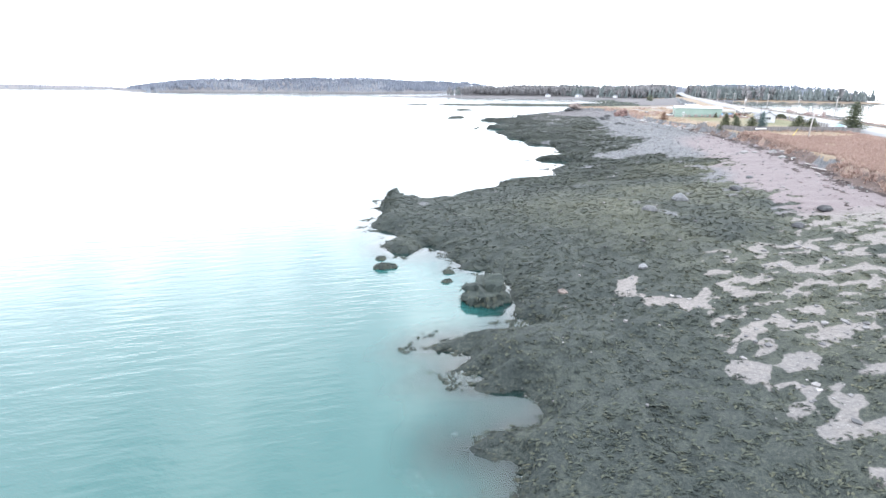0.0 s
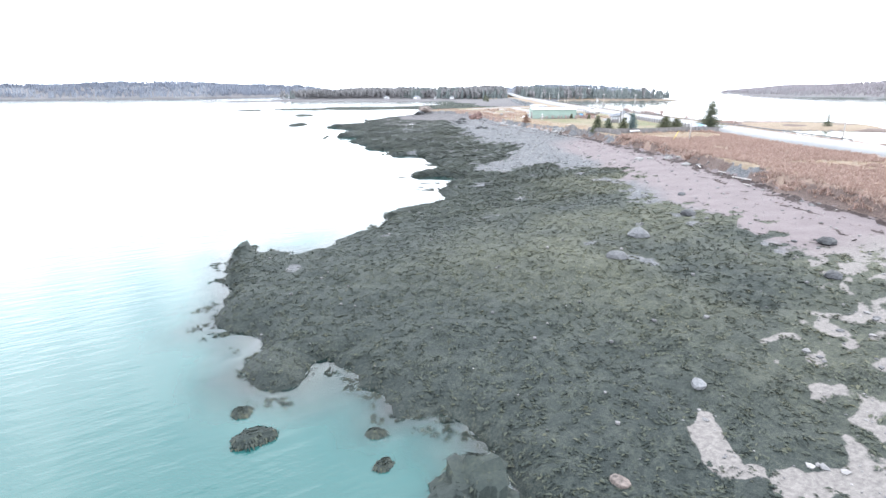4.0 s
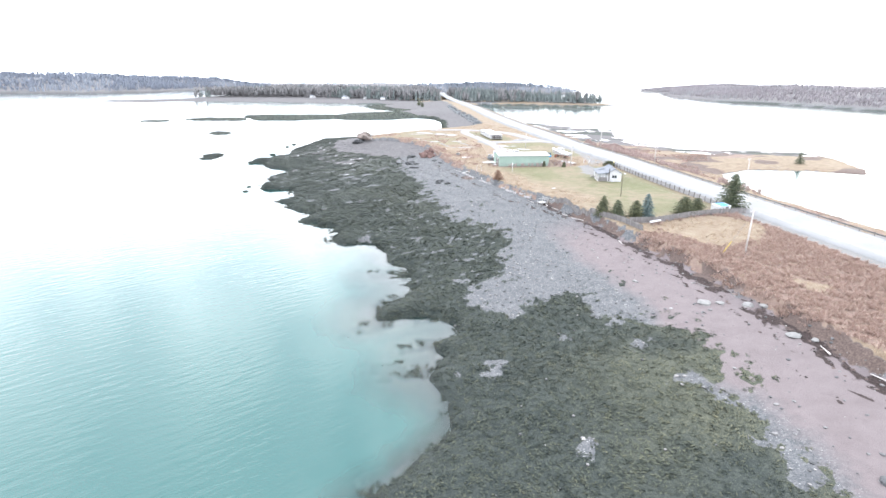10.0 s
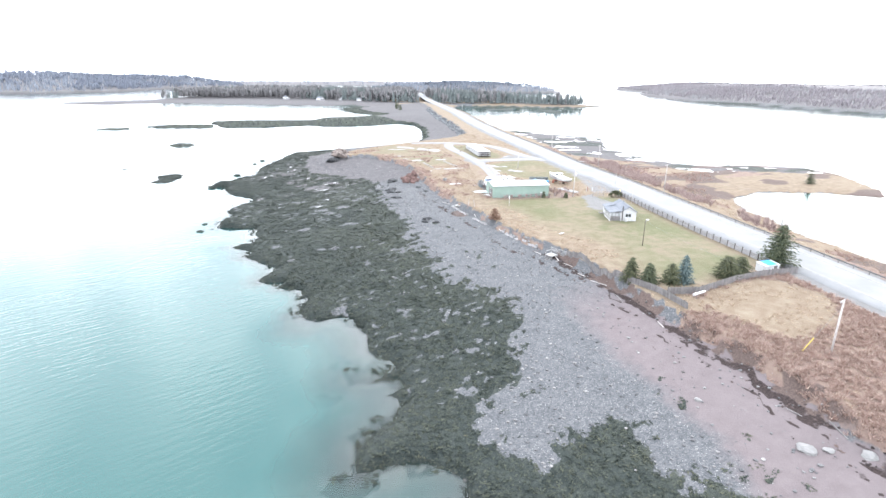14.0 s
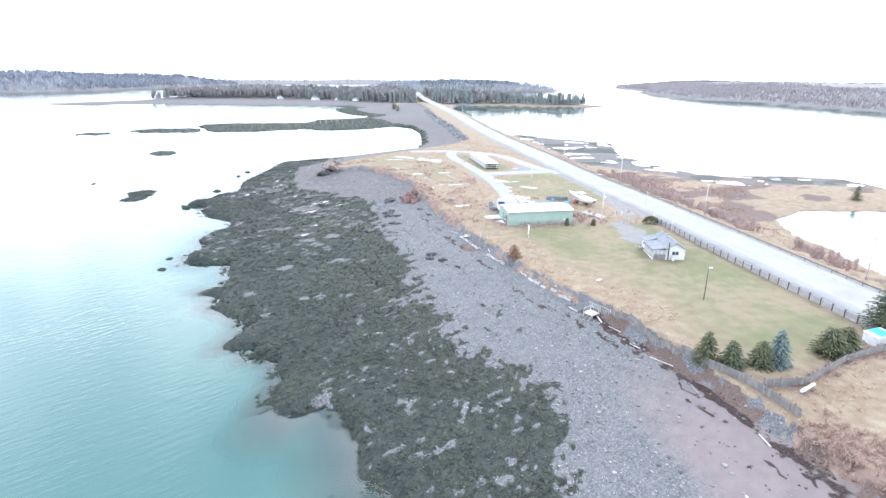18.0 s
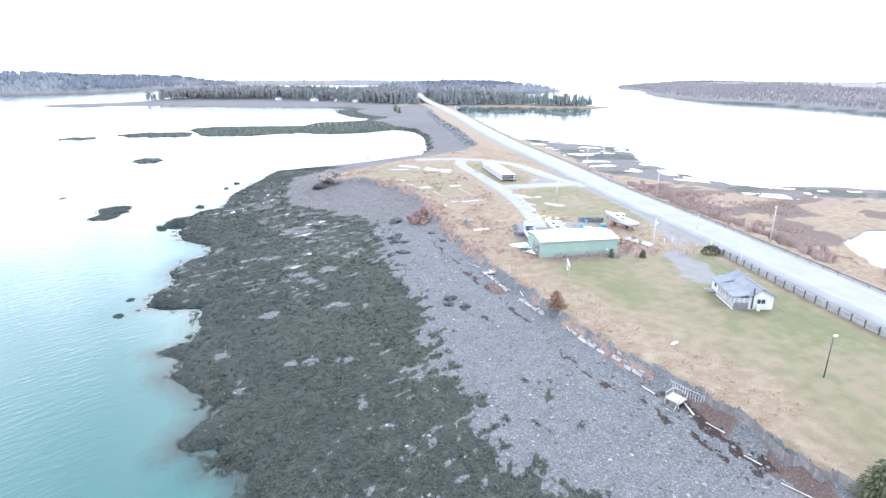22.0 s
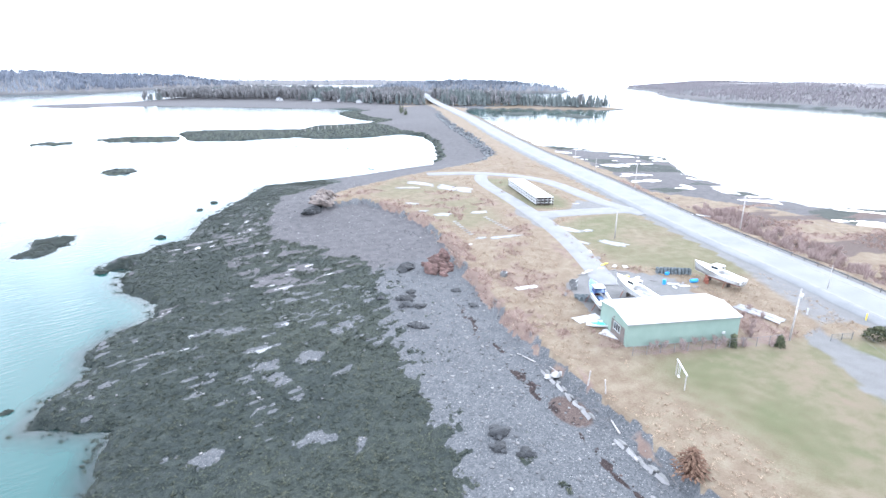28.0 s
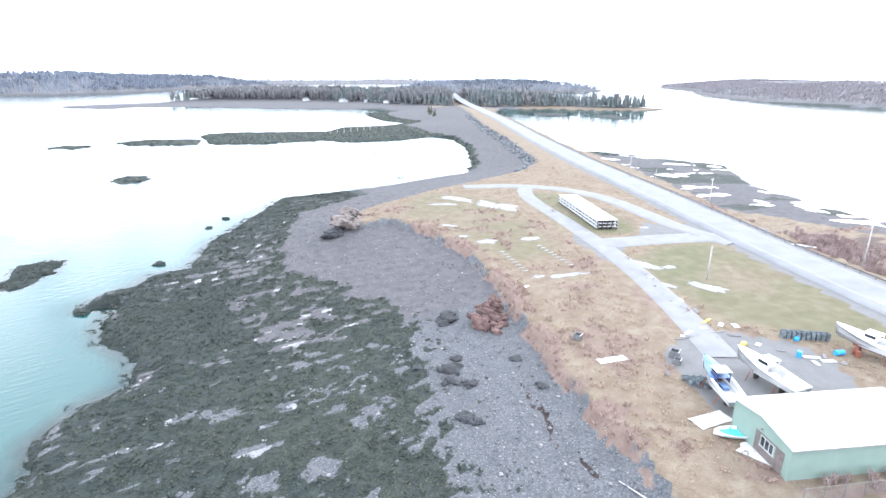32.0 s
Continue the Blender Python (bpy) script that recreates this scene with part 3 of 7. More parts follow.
def build_ground():
    x, y, quads = grid(GX, GY)
    wx, wy = x + 2.4 * (fbm(x / 7, y / 7, 31) - 0.5) + 2.2 * (fbm(x / 2.2, y / 2.2, 33) - 0.5), y + 2.4 * (fbm(x / 7, y / 7, 41) - 0.5) + 2.2 * (fbm(x / 2.2, y / 2.2, 43) - 0.5)
    near = (x > -60) & (x < 350) & (y < 1100)
    wx, wy = np.where(near, wx, x), np.where(near, wy, y)
    z, ds, dp, east = ground_level(wx, wy)
    on_shore = (dp < 0) & (ds > -25) & (y < 1100)
    west = on_shore & (east < 0.5)
    weed = step(signed(wx, wy, WEED_TOP) + 4 * (fbm(x / 9, y / 9, 55) - 0.5) + 5 * (fbm(x / 2.6, y / 2.6, 57, 3) - 0.5), -1.0, 1.0) * west
    bed = weed.copy()
    # bare places, frayed at their edges
    hole = np.zeros_like(x)
    fray = 0.1 + 1.9 * fbm(x / 2.0, y / 2.0, 51, 4)
    lace = 2.2 * (fbm(x / 1.3, y / 1.1, 52, 2) - 0.42)
    for px, py, rx, ry in BARE_SOUTH + BARE_NORTH:
        n = (np.abs(x - px) < 14) & (np.abs(y - py) < 14)
        a = radians(12 if py < 130 else 26)
        u, v = (x[n] - px) * math.cos(a) - (y[n] - py) * math.sin(a), (x[n] - px) * math.sin(a) + (y[n] - py) * math.cos(a)
        hole[n] = np.maximum(hole[n], step(np.hypot(u / rx, v / ry) * fray[n], 1.15, 0.3) * (0.62 + 0.9 * lace[n]))
    for poly in SAND_GAPS:
        hole = np.maximum(hole, step(signed(wx, wy, poly), -0.5, 0.4))
    streak = step(fbm(x / 4.5 + 0.25 * y / 4.5, y / 1.3, 171, 3), 0.655, 0.70) * step(fbm(x / 26, y / 20, 173), 0.44, 0.58) * step(ds, 3, 10) * step(y - 165, 0, 30) * west
    streak = np.maximum(streak, step(fbm(x / 6, y / 2.2, 175, 3), 0.60, 0.66) * step(signed(x, y, [(70, 315), (96, 320), (92, 350), (84, 372), (66, 400), (58, 360)]), -6, 4) * west)
    speck = step(fbm(x / 1.7, y / 1.1, 187, 3), 0.66, 0.71) * step(fbm(x / 30, y / 30, 189), 0.38, 0.55) * step(y - 150, 0, 30) * (ds > 1) * (y < 430)
    weed = weed * (1 - 0.95 * np.clip(np.maximum(np.maximum(hole, streak), speck), 0, 1))
    pool = bed * np.maximum(streak * step(fbm(x / 3, y / 2, 177, 3), 0.64, 0.70) * step(y - 270, 0, 40), 0.8 * hole * step(fbm(x / 2.5, y / 1.8, 178, 3), 0.66, 0.71) * step(y - 290, 0, 20)) * (y < 420)
    bits = step(fbm(x / 1.9, y / 1.5, 179, 3), 0.62, 0.67) * step(6 - line_dist(x, y, WEED_TOP), 0, 5) * west * (y < 330) * (y > 60)
    spots = step(fbm(x / 1.5, y / 1.3, 180, 3), 0.725, 0.76) * step(-dp, 6, 14) * step(fbm(x / 24, y / 24, 182), 0.42, 0.55) * west * (y > 60) * (y < 330)
    weed = np.maximum(weed, 0.9 * np.maximum(bits, spots))
    clumps = step(fbm(x / 1.5, y / 1.0, 61, 3) + 0.08 * (fbm(x / 9, y / 9, 63) - 0.5), 0.41, 0.57) * step(signed(wx, wy, PATCHY), -2.5, 0.5) * (1 - 0.8 * step(x + y, 112, 126)) * west
    weed = np.where(signed(wx, wy, PATCHY) > -1, np.maximum(weed * (1 - step(signed(wx, wy, PATCHY), -1, 1)), 0.31 + 0.5 * clumps), weed)
    # weed below the water thins out in drifts over a pale bottom
    cove = step(y, 128, 142) * step(y, 222, 206)
    weed = np.where((ds < -0.4) & (y < 500), 0.9 * step(fbm(x / 5, y / 5, 185, 4) + 0.16 * step(ds, -5, 0) - 0.07 + 0.15 * (1 - cove) - 0.14 * step(ds, -6, -13), 0.47, 0.64), weed)
    far_weed = ((y > 495) & (y < 1080) & (ds > -6) & (ds < 60) & (x < 330) & ((z < 1.6) | ((y > 655) & (y < 800) & (x < 250)))) | ((east > 0.4) & (ds > -6) & (fbm(x / 25, y / 9, 71) > 0.52) & (z < 3.6) & (y < 950) & (signed(x, y, FLATS) > 3))
    far_weed |= (z > -0.15) & (ds < 0) & (z < 1.2) & (y < 1100) & (y > 380)
    weed = np.where(far_weed, 0.9, weed)
    pale = west * step(78 - y, 0, 18) * (0.6 + 0.4 * step(y - 34, 0, 14)) * step(x - 16, 0, 4) * step(75 - x, 0, 12)
    # pale sea bottom, painted brighter in the cove for cloud reflections above it
    pale = np.maximum(pale, (0.2 + 0.7 * cove) * ((ds < 0) & (ds > -40) & (y < 480)))
    sand = west * step(-dp + 9 * (fbm(x / 12, y / 12, 83) - 0.5), 24, 10) * step(215 - y, 0, 60) * 0.95
    mud = np.where(west & (y > 240), 0.42 * step(y, 246, 276) + 0.58 * step(y - 318, 0, 20), 0) + np.where((y > 1000) & (z < 4), 1, 0)
    flats = step(signed(wx, wy, FLATS) + 10 * (fbm(x / 14, y / 14, 181) - 0.5), -2, 3) * (east > 0.5) * (dp < -3)
    mud = np.clip(mud + flats, 0, 1)
    pool = np.maximum(pool, flats * step(fbm(x / 15 + y / 40, y / 9, 183, 3), 0.635, 0.68) * (ds > 0))
    wob = 3.0 * (fbm(x / 11, y / 11, 81) - 0.5)
    wrack = np.zeros_like(x)
    for off, wide, gap in ((1.5, 1.1, 0.26), (3.2, 0.35, 0.34), (4.9, 0.34, 0.24), (8.0, 0.2, 0.44)):
        here = 1.0
        if off < 4 or off > 6:
            here = step(y, 222, 200)
        else:
            gap, wide = np.where(y > 195, 0.14, gap), np.where(y > 195, 0.5, wide)
        wrack = np.maximum(wrack, here * step(wide - np.abs(-dp - off - wob), -0.25, 0.3) * np.clip((fbm(x / 8 + off, y / 8, 91, 2) - gap) / 0.08, 0, 1) * (0.62 + 1.0 * (fbm(x / 1.5, y / 1.5, 97, 2) - 0.5)))
    wrack *= (dp < 0) & (east < 0.5) & (y < 420)
    wrack *= 1 - 0.6 * step(y - 285, 0, 15)
    dirt = np.where((dp < 1.4) & (dp > -1.5) & (east < 0.5) & (y > 60) & (y < 400), step(fbm(x / 4, y / 4, 95), 0.38, 0.52), 0) * (1 - 0.65 * step(y - 200, 0, 15))
    wood_floor = np.where((y > 1150) | (x > 600), step(z, 2, 5), 0)
    dry = np.clip(np.where(dp > 1.5, 1, 0) + np.where((east > 0.5) & (ds > 0.2) & (flats < 0.5) & (y < 1000), 1, 0) + np.where((y > 1000) & (z >= 4) & (wood_floor < 0.5), 1, 0), 0, 1.0)
    lawn = step(signed(wx, wy, LAWN), -3, 5) * (0.25 + 0.75 * step(dp, 5, 20)) + 0.8 * step(signed(wx, wy, GREEN), -3, 5) + 0.5 * step(signed(wx, wy, POINT_FIELD), -3, 5) + 0.75 * step(signed(wx, wy, ISLAND), -2, 3)
    lawn = np.clip(lawn * np.clip(-0.1 + 1.5 * fbm(x / 17, y / 17, 15) + 0.3 * step(x - 100, 0, 16), 0, 1), 0, 1)
    brush = np.where((dp > 0) & (y < 172), step(fbm(x / 13, y / 17, 13), 0.30, 0.46) * (1 - step(signed(wx, wy, STRAW_FIELD) + 8 * (fbm(x / 8, y / 8, 16) - 0.5), -2, 4)), 0) + np.where((east > 0.6) & (dp < 0) & (z > 2.0) & (y < 335), np.maximum(step(fbm(x / 12, y / 12, 14), 0.52, 0.64), step(30 - line_dist(x, y, ROAD), 0, 8) * step(y - 232, 0, 14)), 0)
    brush += np.where((dp > 0) & (dp < 6) & (y > 210) & (y < 380), step(5.5 - 3.5 * step(y, 270, 245) - dp, 0, 2) * step(fbm(x / 7, y / 7, 18) + 0.12 * step(12 - line_dist(x, y, [(106, 300), (116, 335)]), 0, 6), 0.41 - 0.10 * step(y - 268, 0, 10) * step(345 - y, 0, 10), 0.54), 0)
    brush += np.where((dp > 5) & (y > 262) & (y < 420) & (east < 0.5), 0.55 * step(fbm(x / 6, y / 6, 19), 0.57, 0.66), 0)
    brush += 0.8 * step(signed(wx, wy, SHED_BRUSH), -0.6, 0.8) + 0.7 * step(signed(wx, wy, SHED_FRONT), -0.4, 0.4)
    dirt = np.maximum(dirt, step(3.0 - np.hypot(x - 96.4, (y - 254.5) * 0.6), 0, 1.5))
    dirt = np.maximum(dirt, np.where((east > 0.5) & (dp < -4) & (y < 345) & (y > 150), 0.75 * step(fbm(x / 24, y / 11, 193), 0.46, 0.60), 0))
    gravel = step(signed(wx, wy, APRON), -0.5, 0.5) + step(signed(wx, wy, HOUSE_DRIVE), -2, 2) * 0.8 + step(signed(x, y, JUNCTION), -0.6, 0.6) + 0.62 * step(signed(wx, wy, [(149, 252), (159, 248), (176, 290), (168, 286), (158, 268)]), -2, 3) + np.where(line_dist(x, y, ROAD) < 9.5, 0.75, 0) * (y < 1000)
    rough = np.clip(weed, 0, 1) * (y < 520)
    lumps = np.abs(fbm(x / 2.1, y / 1.5, 101, 3) - 0.5) * 1.5 + 0.9 * (fbm(x / 6, y / 4.5, 111, 3) - 0.5)
    z = z + rough * (lumps - 0.12) * step(ds, -2, 5) * (0.6 + 0.35 * step(y, 95, 60))
    z = z + np.where((dp < 0) & (y < 500) & (ds > 0), 0.22 * (fbm(x / 2.5, y / 2.5, 121, 3) - 0.5), 0)
    z = z + np.where((dp < 1.5) & (dp > -3) & (y < 430), 0.7 * (fbm(x / 2.2, y / 2.2, 131, 3) - 0.5), 0)
    z = z + np.where((east > 0.5) & (dp < -6) & (z < 2.2) & (z > -1) & (y > 500) & (y < 900), 2.2 * (fbm(x / 16, y / 7, 141) - 0.52), 0)
    z = z + np.where((dp > 0) & (line_dist(x, y, ROAD) < 12), -0.15, 0)
    ob = numpy_object("ground", np.stack([x, y, z], 1), quads, M_GROUND)
    for name, v in (("weed", weed), ("sand", sand), ("mud", mud), ("dry", dry), ("lawn", lawn), ("brush", np.clip(brush, 0, 1)), ("gravel", np.clip(gravel, 0, 1)), ("wrack", wrack), ("pale", pale), ("pool", pool), ("dirt", dirt), ("wood_floor", wood_floor), ("olive", upper_weed(x, y))):
        give(ob, name, v)
    return tagged(ob, "tidal shore of dark rockweed, shingle, sand and faded grass", "ground", kind="structure")


FLATS = [(232, 372), (242, 350), (254, 325), (254, 300), (275, 285), (360, 250), (420, 420), (420, 560), (330, 600), (300, 545), (268, 450), (240, 385)]
SHED_BRUSH = [(138.5, 263), (146, 263), (143, 252.5), (136.5, 250.5), (134, 253)]
SHED_FRONT = [(112, 259.6), (112.4, 261.4), (134, 254.6), (133.6, 252.8)]
STRAW_FIELD = [(95, 150), (100, 168), (122, 174), (126, 160), (112, 150)]
LAWN = [(97, 172), (132, 176), (155, 246), (140, 253), (114, 259), (101, 264), (98, 240), (98, 205)]
GREEN = [(148, 325), (163, 332), (186, 331), (182, 302), (167, 272), (157, 275), (142, 292)]
POINT_FIELD = [(112, 398), (140, 420), (158, 402), (151, 366), (141, 338), (124, 334), (121, 350), (120, 372)]
ISLAND = [(153, 360), (157, 348), (168, 343), (176, 352), (181, 372), (182, 394), (177, 406), (168, 402)]
JUNCTION = [(145, 325), (151, 331), (160, 336), (180, 333), (195, 325), (206, 330), (210, 346), (197, 345), (184, 344), (180, 352), (174, 347), (168, 341.5), (158, 343), (154, 352), (149, 346)]
APRON = [(124, 289), (131, 291.5), (140, 290), (147, 280), (144, 274), (136, 262), (118, 262), (118, 276)]
HOUSE_DRIVE = [(149, 252), (143, 252), (133, 234), (137, 228), (147, 240)]
ground = build_ground()


def surface(x, y):
    """The ground's height at one place, from the built sheet."""
    i, j = np.clip(np.searchsorted(GX, x) - 1, 0, len(GX) - 2), np.clip(np.searchsorted(GY, y) - 1, 0, len(GY) - 2)
    fx, fy = (x - GX[i]) / (GX[i + 1] - GX[i]), (y - GY[j]) / (GY[j + 1] - GY[j])
    n = len(GX)
    return (GZ[j * n + i] * (1 - fx) + GZ[j * n + i + 1] * fx) * (1 - fy) + (GZ[j * n + n + i] * (1 - fx) + GZ[j * n + n + i + 1] * fx) * fy


GZ = np.empty(len(ground.data.vertices) * 3, np.float32)
ground.data.vertices.foreach_get("co", GZ)
GZ = GZ.reshape(-1, 3)[:, 2]


def build_water():
    gx = np.unique(np.r_[GX[::2], GX[-1], GX[0]])
    gy = np.unique(np.r_[GY[::2], GY[-1]])
    x, y, quads = grid(gx, gy)
    z = surface(x, y)
    ob = numpy_object("sea", np.stack([x, y, 0 * x], 1), quads, M_WATER)
    d = np.clip(-z, 0, 9)
    give(ob, "depth", step(d, 0.0, 0.8))
    give(ob, "open", 0.06 + 0.94 * step(d, 0.35, 2.6))
    return tagged(ob, "calm turquoise sea that mirrors a white sky", "sea", kind="structure")


sea = build_water()


def ribbon(name, line, width, z, mat, label, category, lift=None, thick=0.25):
    """A road of even width along a line, as a slab with sloping sides."""
    pts = []
    for (ax, ay), (bx, by) in zip(line, line[1:]):
        k = max(1, int(math.hypot(bx - ax, by - ay) / 6))
        pts += [(ax + (bx - ax) * s / k, ay + (by - ay) * s / k) for s in range(k)]
    pts.append(line[-1])
    for _ in range(6):
        pts = [pts[0]] + [((a[0] + 2 * b[0] + c[0]) / 4, (a[1] + 2 * b[1] + c[1]) / 4) for a, b, c in zip(pts, pts[1:], pts[2:])] + [pts[-1]]
    rails = [offset(pts, d) for d in (-width / 2 - 0.4, -width / 2, -width / 4, 0, width / 4, width / 2, width / 2 + 0.4)]
    drop = (-thick, 0, 0.03, 0.06, 0.03, 0, -thick)
    verts, faces = [], []
    for k in range(len(pts)):
        for r, dz in zip(rails, drop):
            zz = z if lift is None else lift(*r[k])
            verts.append((r[k][0], r[k][1], zz + dz))
    for k in range(len(pts) - 1):
        for s in range(6):
            a = k * 7 + s
            faces.append((a, a + 1, a + 8, a + 7))
    return tagged(mesh_object(name, verts, faces, mat, True), label, category, kind="structure")


def road_level(x, y):
    return 8.45 + 0.02 * max(0.0, min(y - 900, 300)) * 1.0


road = ribbon("road", ROAD[:], 13.0, 8.45, M_ROAD, "pale worn two-lane asphalt road on a causeway", "road", road_level, 0.6)

# ---- materials of the things ----
def weed_material():
    """Wet rockweed: tousled strands, olive and near-black by turns."""
    m, nt, b = mat_base("rockweed", 0.75, 0.0, 0.15)
    g = nt.nodes.new("ShaderNodeNewGeometry")
    n1, n2, n3 = noise_of(nt, 0.7, 4, 0.6), noise_of(nt, 5.0, 5, 0.7), noise_of(nt, 9.0, 4, 0.7, (1.0, 3.5, 1.0, 35))
    f = mathn(nt, "ADD", mathn(nt, "ADD", mathn(nt, "MULTIPLY", n1, 0.28), mathn(nt, "MULTIPLY", n2, 0.27)), mathn(nt, "ADD", mathn(nt, "MULTIPLY", n3, 0.22), mathn(nt, "MULTIPLY", g.outputs["Random Per Island"], 0.23)))
    col = ramp_of(nt, f, [(0.30, (0.011, 0.015, 0.015)), (0.44, (0.022, 0.029, 0.027)), (0.56, (0.039, 0.046, 0.037)), (0.66, (0.063, 0.065, 0.045)), (0.76, (0.076, 0.063, 0.048))])
    col = mixc(nt, mathn(nt, "MULTIPLY", attr(nt, "olive"), 0.8), col, ramp_of(nt, f, [(0.30, (0.028, 0.032, 0.028)), (0.5, (0.066, 0.072, 0.054)), (0.66, (0.114, 0.112, 0.069)), (0.76, (0.124, 0.098, 0.069))]))
    nt.links.new(col, b.inputs["Base Color"])
    bump(nt, b, mathn(nt, "ADD", n2, n3), 0.5, 0.07)
    return m



M_GREEN = plain("pale_green_metal_siding", (0.165, 0.225, 0.195), (0.195, 0.258, 0.224), 0.55, 0.5, 20, bumpy=0.1)
M_ROOFWHITE = plain("white_metal_roof", (0.34, 0.342, 0.345), (0.44, 0.442, 0.445), 0.5, 0.4, 9, bumpy=0.1)
M_FADED = plain("faded_white_paint", (0.20, 0.198, 0.195), (0.32, 0.318, 0.315), 0.8, 1, 14)
M_FENCE = plain("pale_fence_boards", (0.165, 0.162, 0.165), (0.235, 0.23, 0.232), 0.85, 1, 14, vary=0.12)
M_TRIM = plain("grey_trim", (0.14, 0.14, 0.14), (0.22, 0.215, 0.21), 0.6, 1, 20)
M_WHITE = plain("white_paint", (0.33, 0.335, 0.345), (0.46, 0.46, 0.465), 0.5, 0.8, 14, bumpy=0.1)
M_GELCOAT = plain("white_gelcoat", (0.56, 0.565, 0.57), (0.70, 0.70, 0.70), 0.35, 0.7, 9, spec=0.5, bumpy=0.05)
M_BLUEDECK = plain("blue_deck_paint", (0.075, 0.13, 0.26), (0.13, 0.20, 0.34), 0.5, 1, 15)
M_NAVY = plain("navy_paint", (0.02, 0.03, 0.10), (0.04, 0.06, 0.16), 0.4, 1, 15)
M_BOTTOM = plain("red_bottom_paint", (0.16, 0.05, 0.04), (0.24, 0.09, 0.07), 0.8, 1, 10)
M_SHINGLE = plain("grey_shingles", (0.095, 0.105, 0.122), (0.145, 0.155, 0.175), 0.9, 0.8, 7)
M_WOODGREY = plain("weathered_grey_planks", (0.095, 0.09, 0.09), (0.155, 0.146, 0.146), 0.9, 1.2, 18, vary=0.18)
M_POSTDARK = plain("dark_creosoted_wood", (0.03, 0.024, 0.022), (0.07, 0.055, 0.05), 0.85, 2, 20)
M_POLE = plain("pale_pole_wood", (0.26, 0.243, 0.235), (0.37, 0.35, 0.338), 0.85, 1.5, 15)
M_GLASS = plain("window_glass", (0.02, 0.025, 0.03), (0.03, 0.035, 0.04), 0.08, 1, 5, spec=0.8, bumpy=0)
M_PORCHGLASS = plain("curtained_porch_glass", (0.19, 0.20, 0.21), (0.27, 0.28, 0.29), 0.2, 1, 5, spec=0.7, bumpy=0)
M_BROWN = plain("brown_boards", (0.10, 0.085, 0.08), (0.16, 0.135, 0.125), 0.85, 1.5, 15)
M_CONCRETE = plain("concrete", (0.12, 0.12, 0.12), (0.19, 0.187, 0.184), 0.9, 0.9, 12)
M_GALV = plain("galvanised_steel", (0.13, 0.134, 0.14), (0.21, 0.214, 0.22), 0.5, 1.2, 15, metal=0.5)
M_BLUE = plain("blue_plastic", (0.03, 0.22, 0.50), (0.06, 0.30, 0.60), 0.45, 1.5, 10)
M_TURQ = plain("turquoise_paint", (0.05, 0.36, 0.38), (0.10, 0.46, 0.47), 0.5, 1, 10)
M_YELLOW = plain("yellow_plastic", (0.45, 0.36, 0.06), (0.58, 0.46, 0.10), 0.5, 2, 12)
M_RUST = plain("rusty_red_steel", (0.14, 0.05, 0.035), (0.24, 0.09, 0.06), 0.85, 2, 14)
M_TRAP = plain("dark_trap_wire", (0.075, 0.095, 0.105), (0.165, 0.185, 0.198), 0.8, 2, 25, vary=0.3)
M_ROCKRED = plain("red_rock", (0.042, 0.026, 0.024), (0.165, 0.105, 0.094), 0.95, 0.7, 5, bumpy=0.9, dist=0.15, vary=0.2)
M_ROCKTAN = plain("tan_rock", (0.045, 0.04, 0.038), (0.20, 0.165, 0.15), 0.95, 0.6, 5, bumpy=0.9, dist=0.15, vary=0.2)
M_ROCKDARK = plain("dark_wet_rock", (0.013, 0.014, 0.016), (0.046, 0.048, 0.052), 0.8, 0.8, 6, bumpy=0.9, dist=0.12, vary=0.3)
M_ROCKGREY = plain("grey_boulder", (0.06, 0.063, 0.068), (0.125, 0.128, 0.134), 0.9, 0.8, 6, bumpy=0.8, dist=0.1, vary=0.3)
M_PEBBLES = island("beach_stones", [(0.05, (0.038, 0.040, 0.043)), (0.5, (0.102, 0.102, 0.106)), (0.8, (0.162, 0.157, 0.157)), (0.97, (0.357, 0.357, 0.348))], 0.8)
M_RIPRAP = island("armour_stone", [(0.05, (0.035, 0.040, 0.046)), (0.5, (0.085, 0.092, 0.100)), (0.9, (0.17, 0.175, 0.18))], 0.9)
M_WEEDCLUMP = weed_material()
M_WRACK = island("dried_wrack", [(0.1, (0.013, 0.011, 0.011)), (0.6, (0.042, 0.032, 0.031)), (0.97, (0.110, 0.082, 0.076))], 0.9)
M_BRUSH = island("red_twigs", [(0.05, (0.130, 0.078, 0.066)), (0.35, (0.215, 0.142, 0.120)), (0.65, (0.280, 0.212, 0.186)), (0.92, (0.400, 0.318, 0.252))], 0.95)
M_STRAW = island("straw_tufts", [(0.05, (0.170, 0.118, 0.085)), (0.5, (0.275, 0.208, 0.152)), (0.95, (0.390, 0.318, 0.238))], 0.95)
M_ALDER = island("grey_twigs", [(0.05, (0.180, 0.130, 0.120)), (0.6, (0.290, 0.225, 0.210)), (0.95, (0.420, 0.350, 0.335))], 0.95)
M_CEDAR = island("cedar_needles", [(0.1, (0.026, 0.031, 0.019)), (0.6, (0.054, 0.060, 0.034)), (0.95, (0.090, 0.090, 0.048))])
M_BLUESPRUCE = island("blue_spruce_needles", [(0.1, (0.033, 0.051, 0.051)), (0.6, (0.069, 0.096, 0.096)), (0.95, (0.120, 0.158, 0.158))])
M_RUSSET = island("russet_needles", [(0.1, (0.066, 0.036, 0.026)), (0.6, (0.120, 0.072, 0.050)), (0.95, (0.180, 0.120, 0.084))])
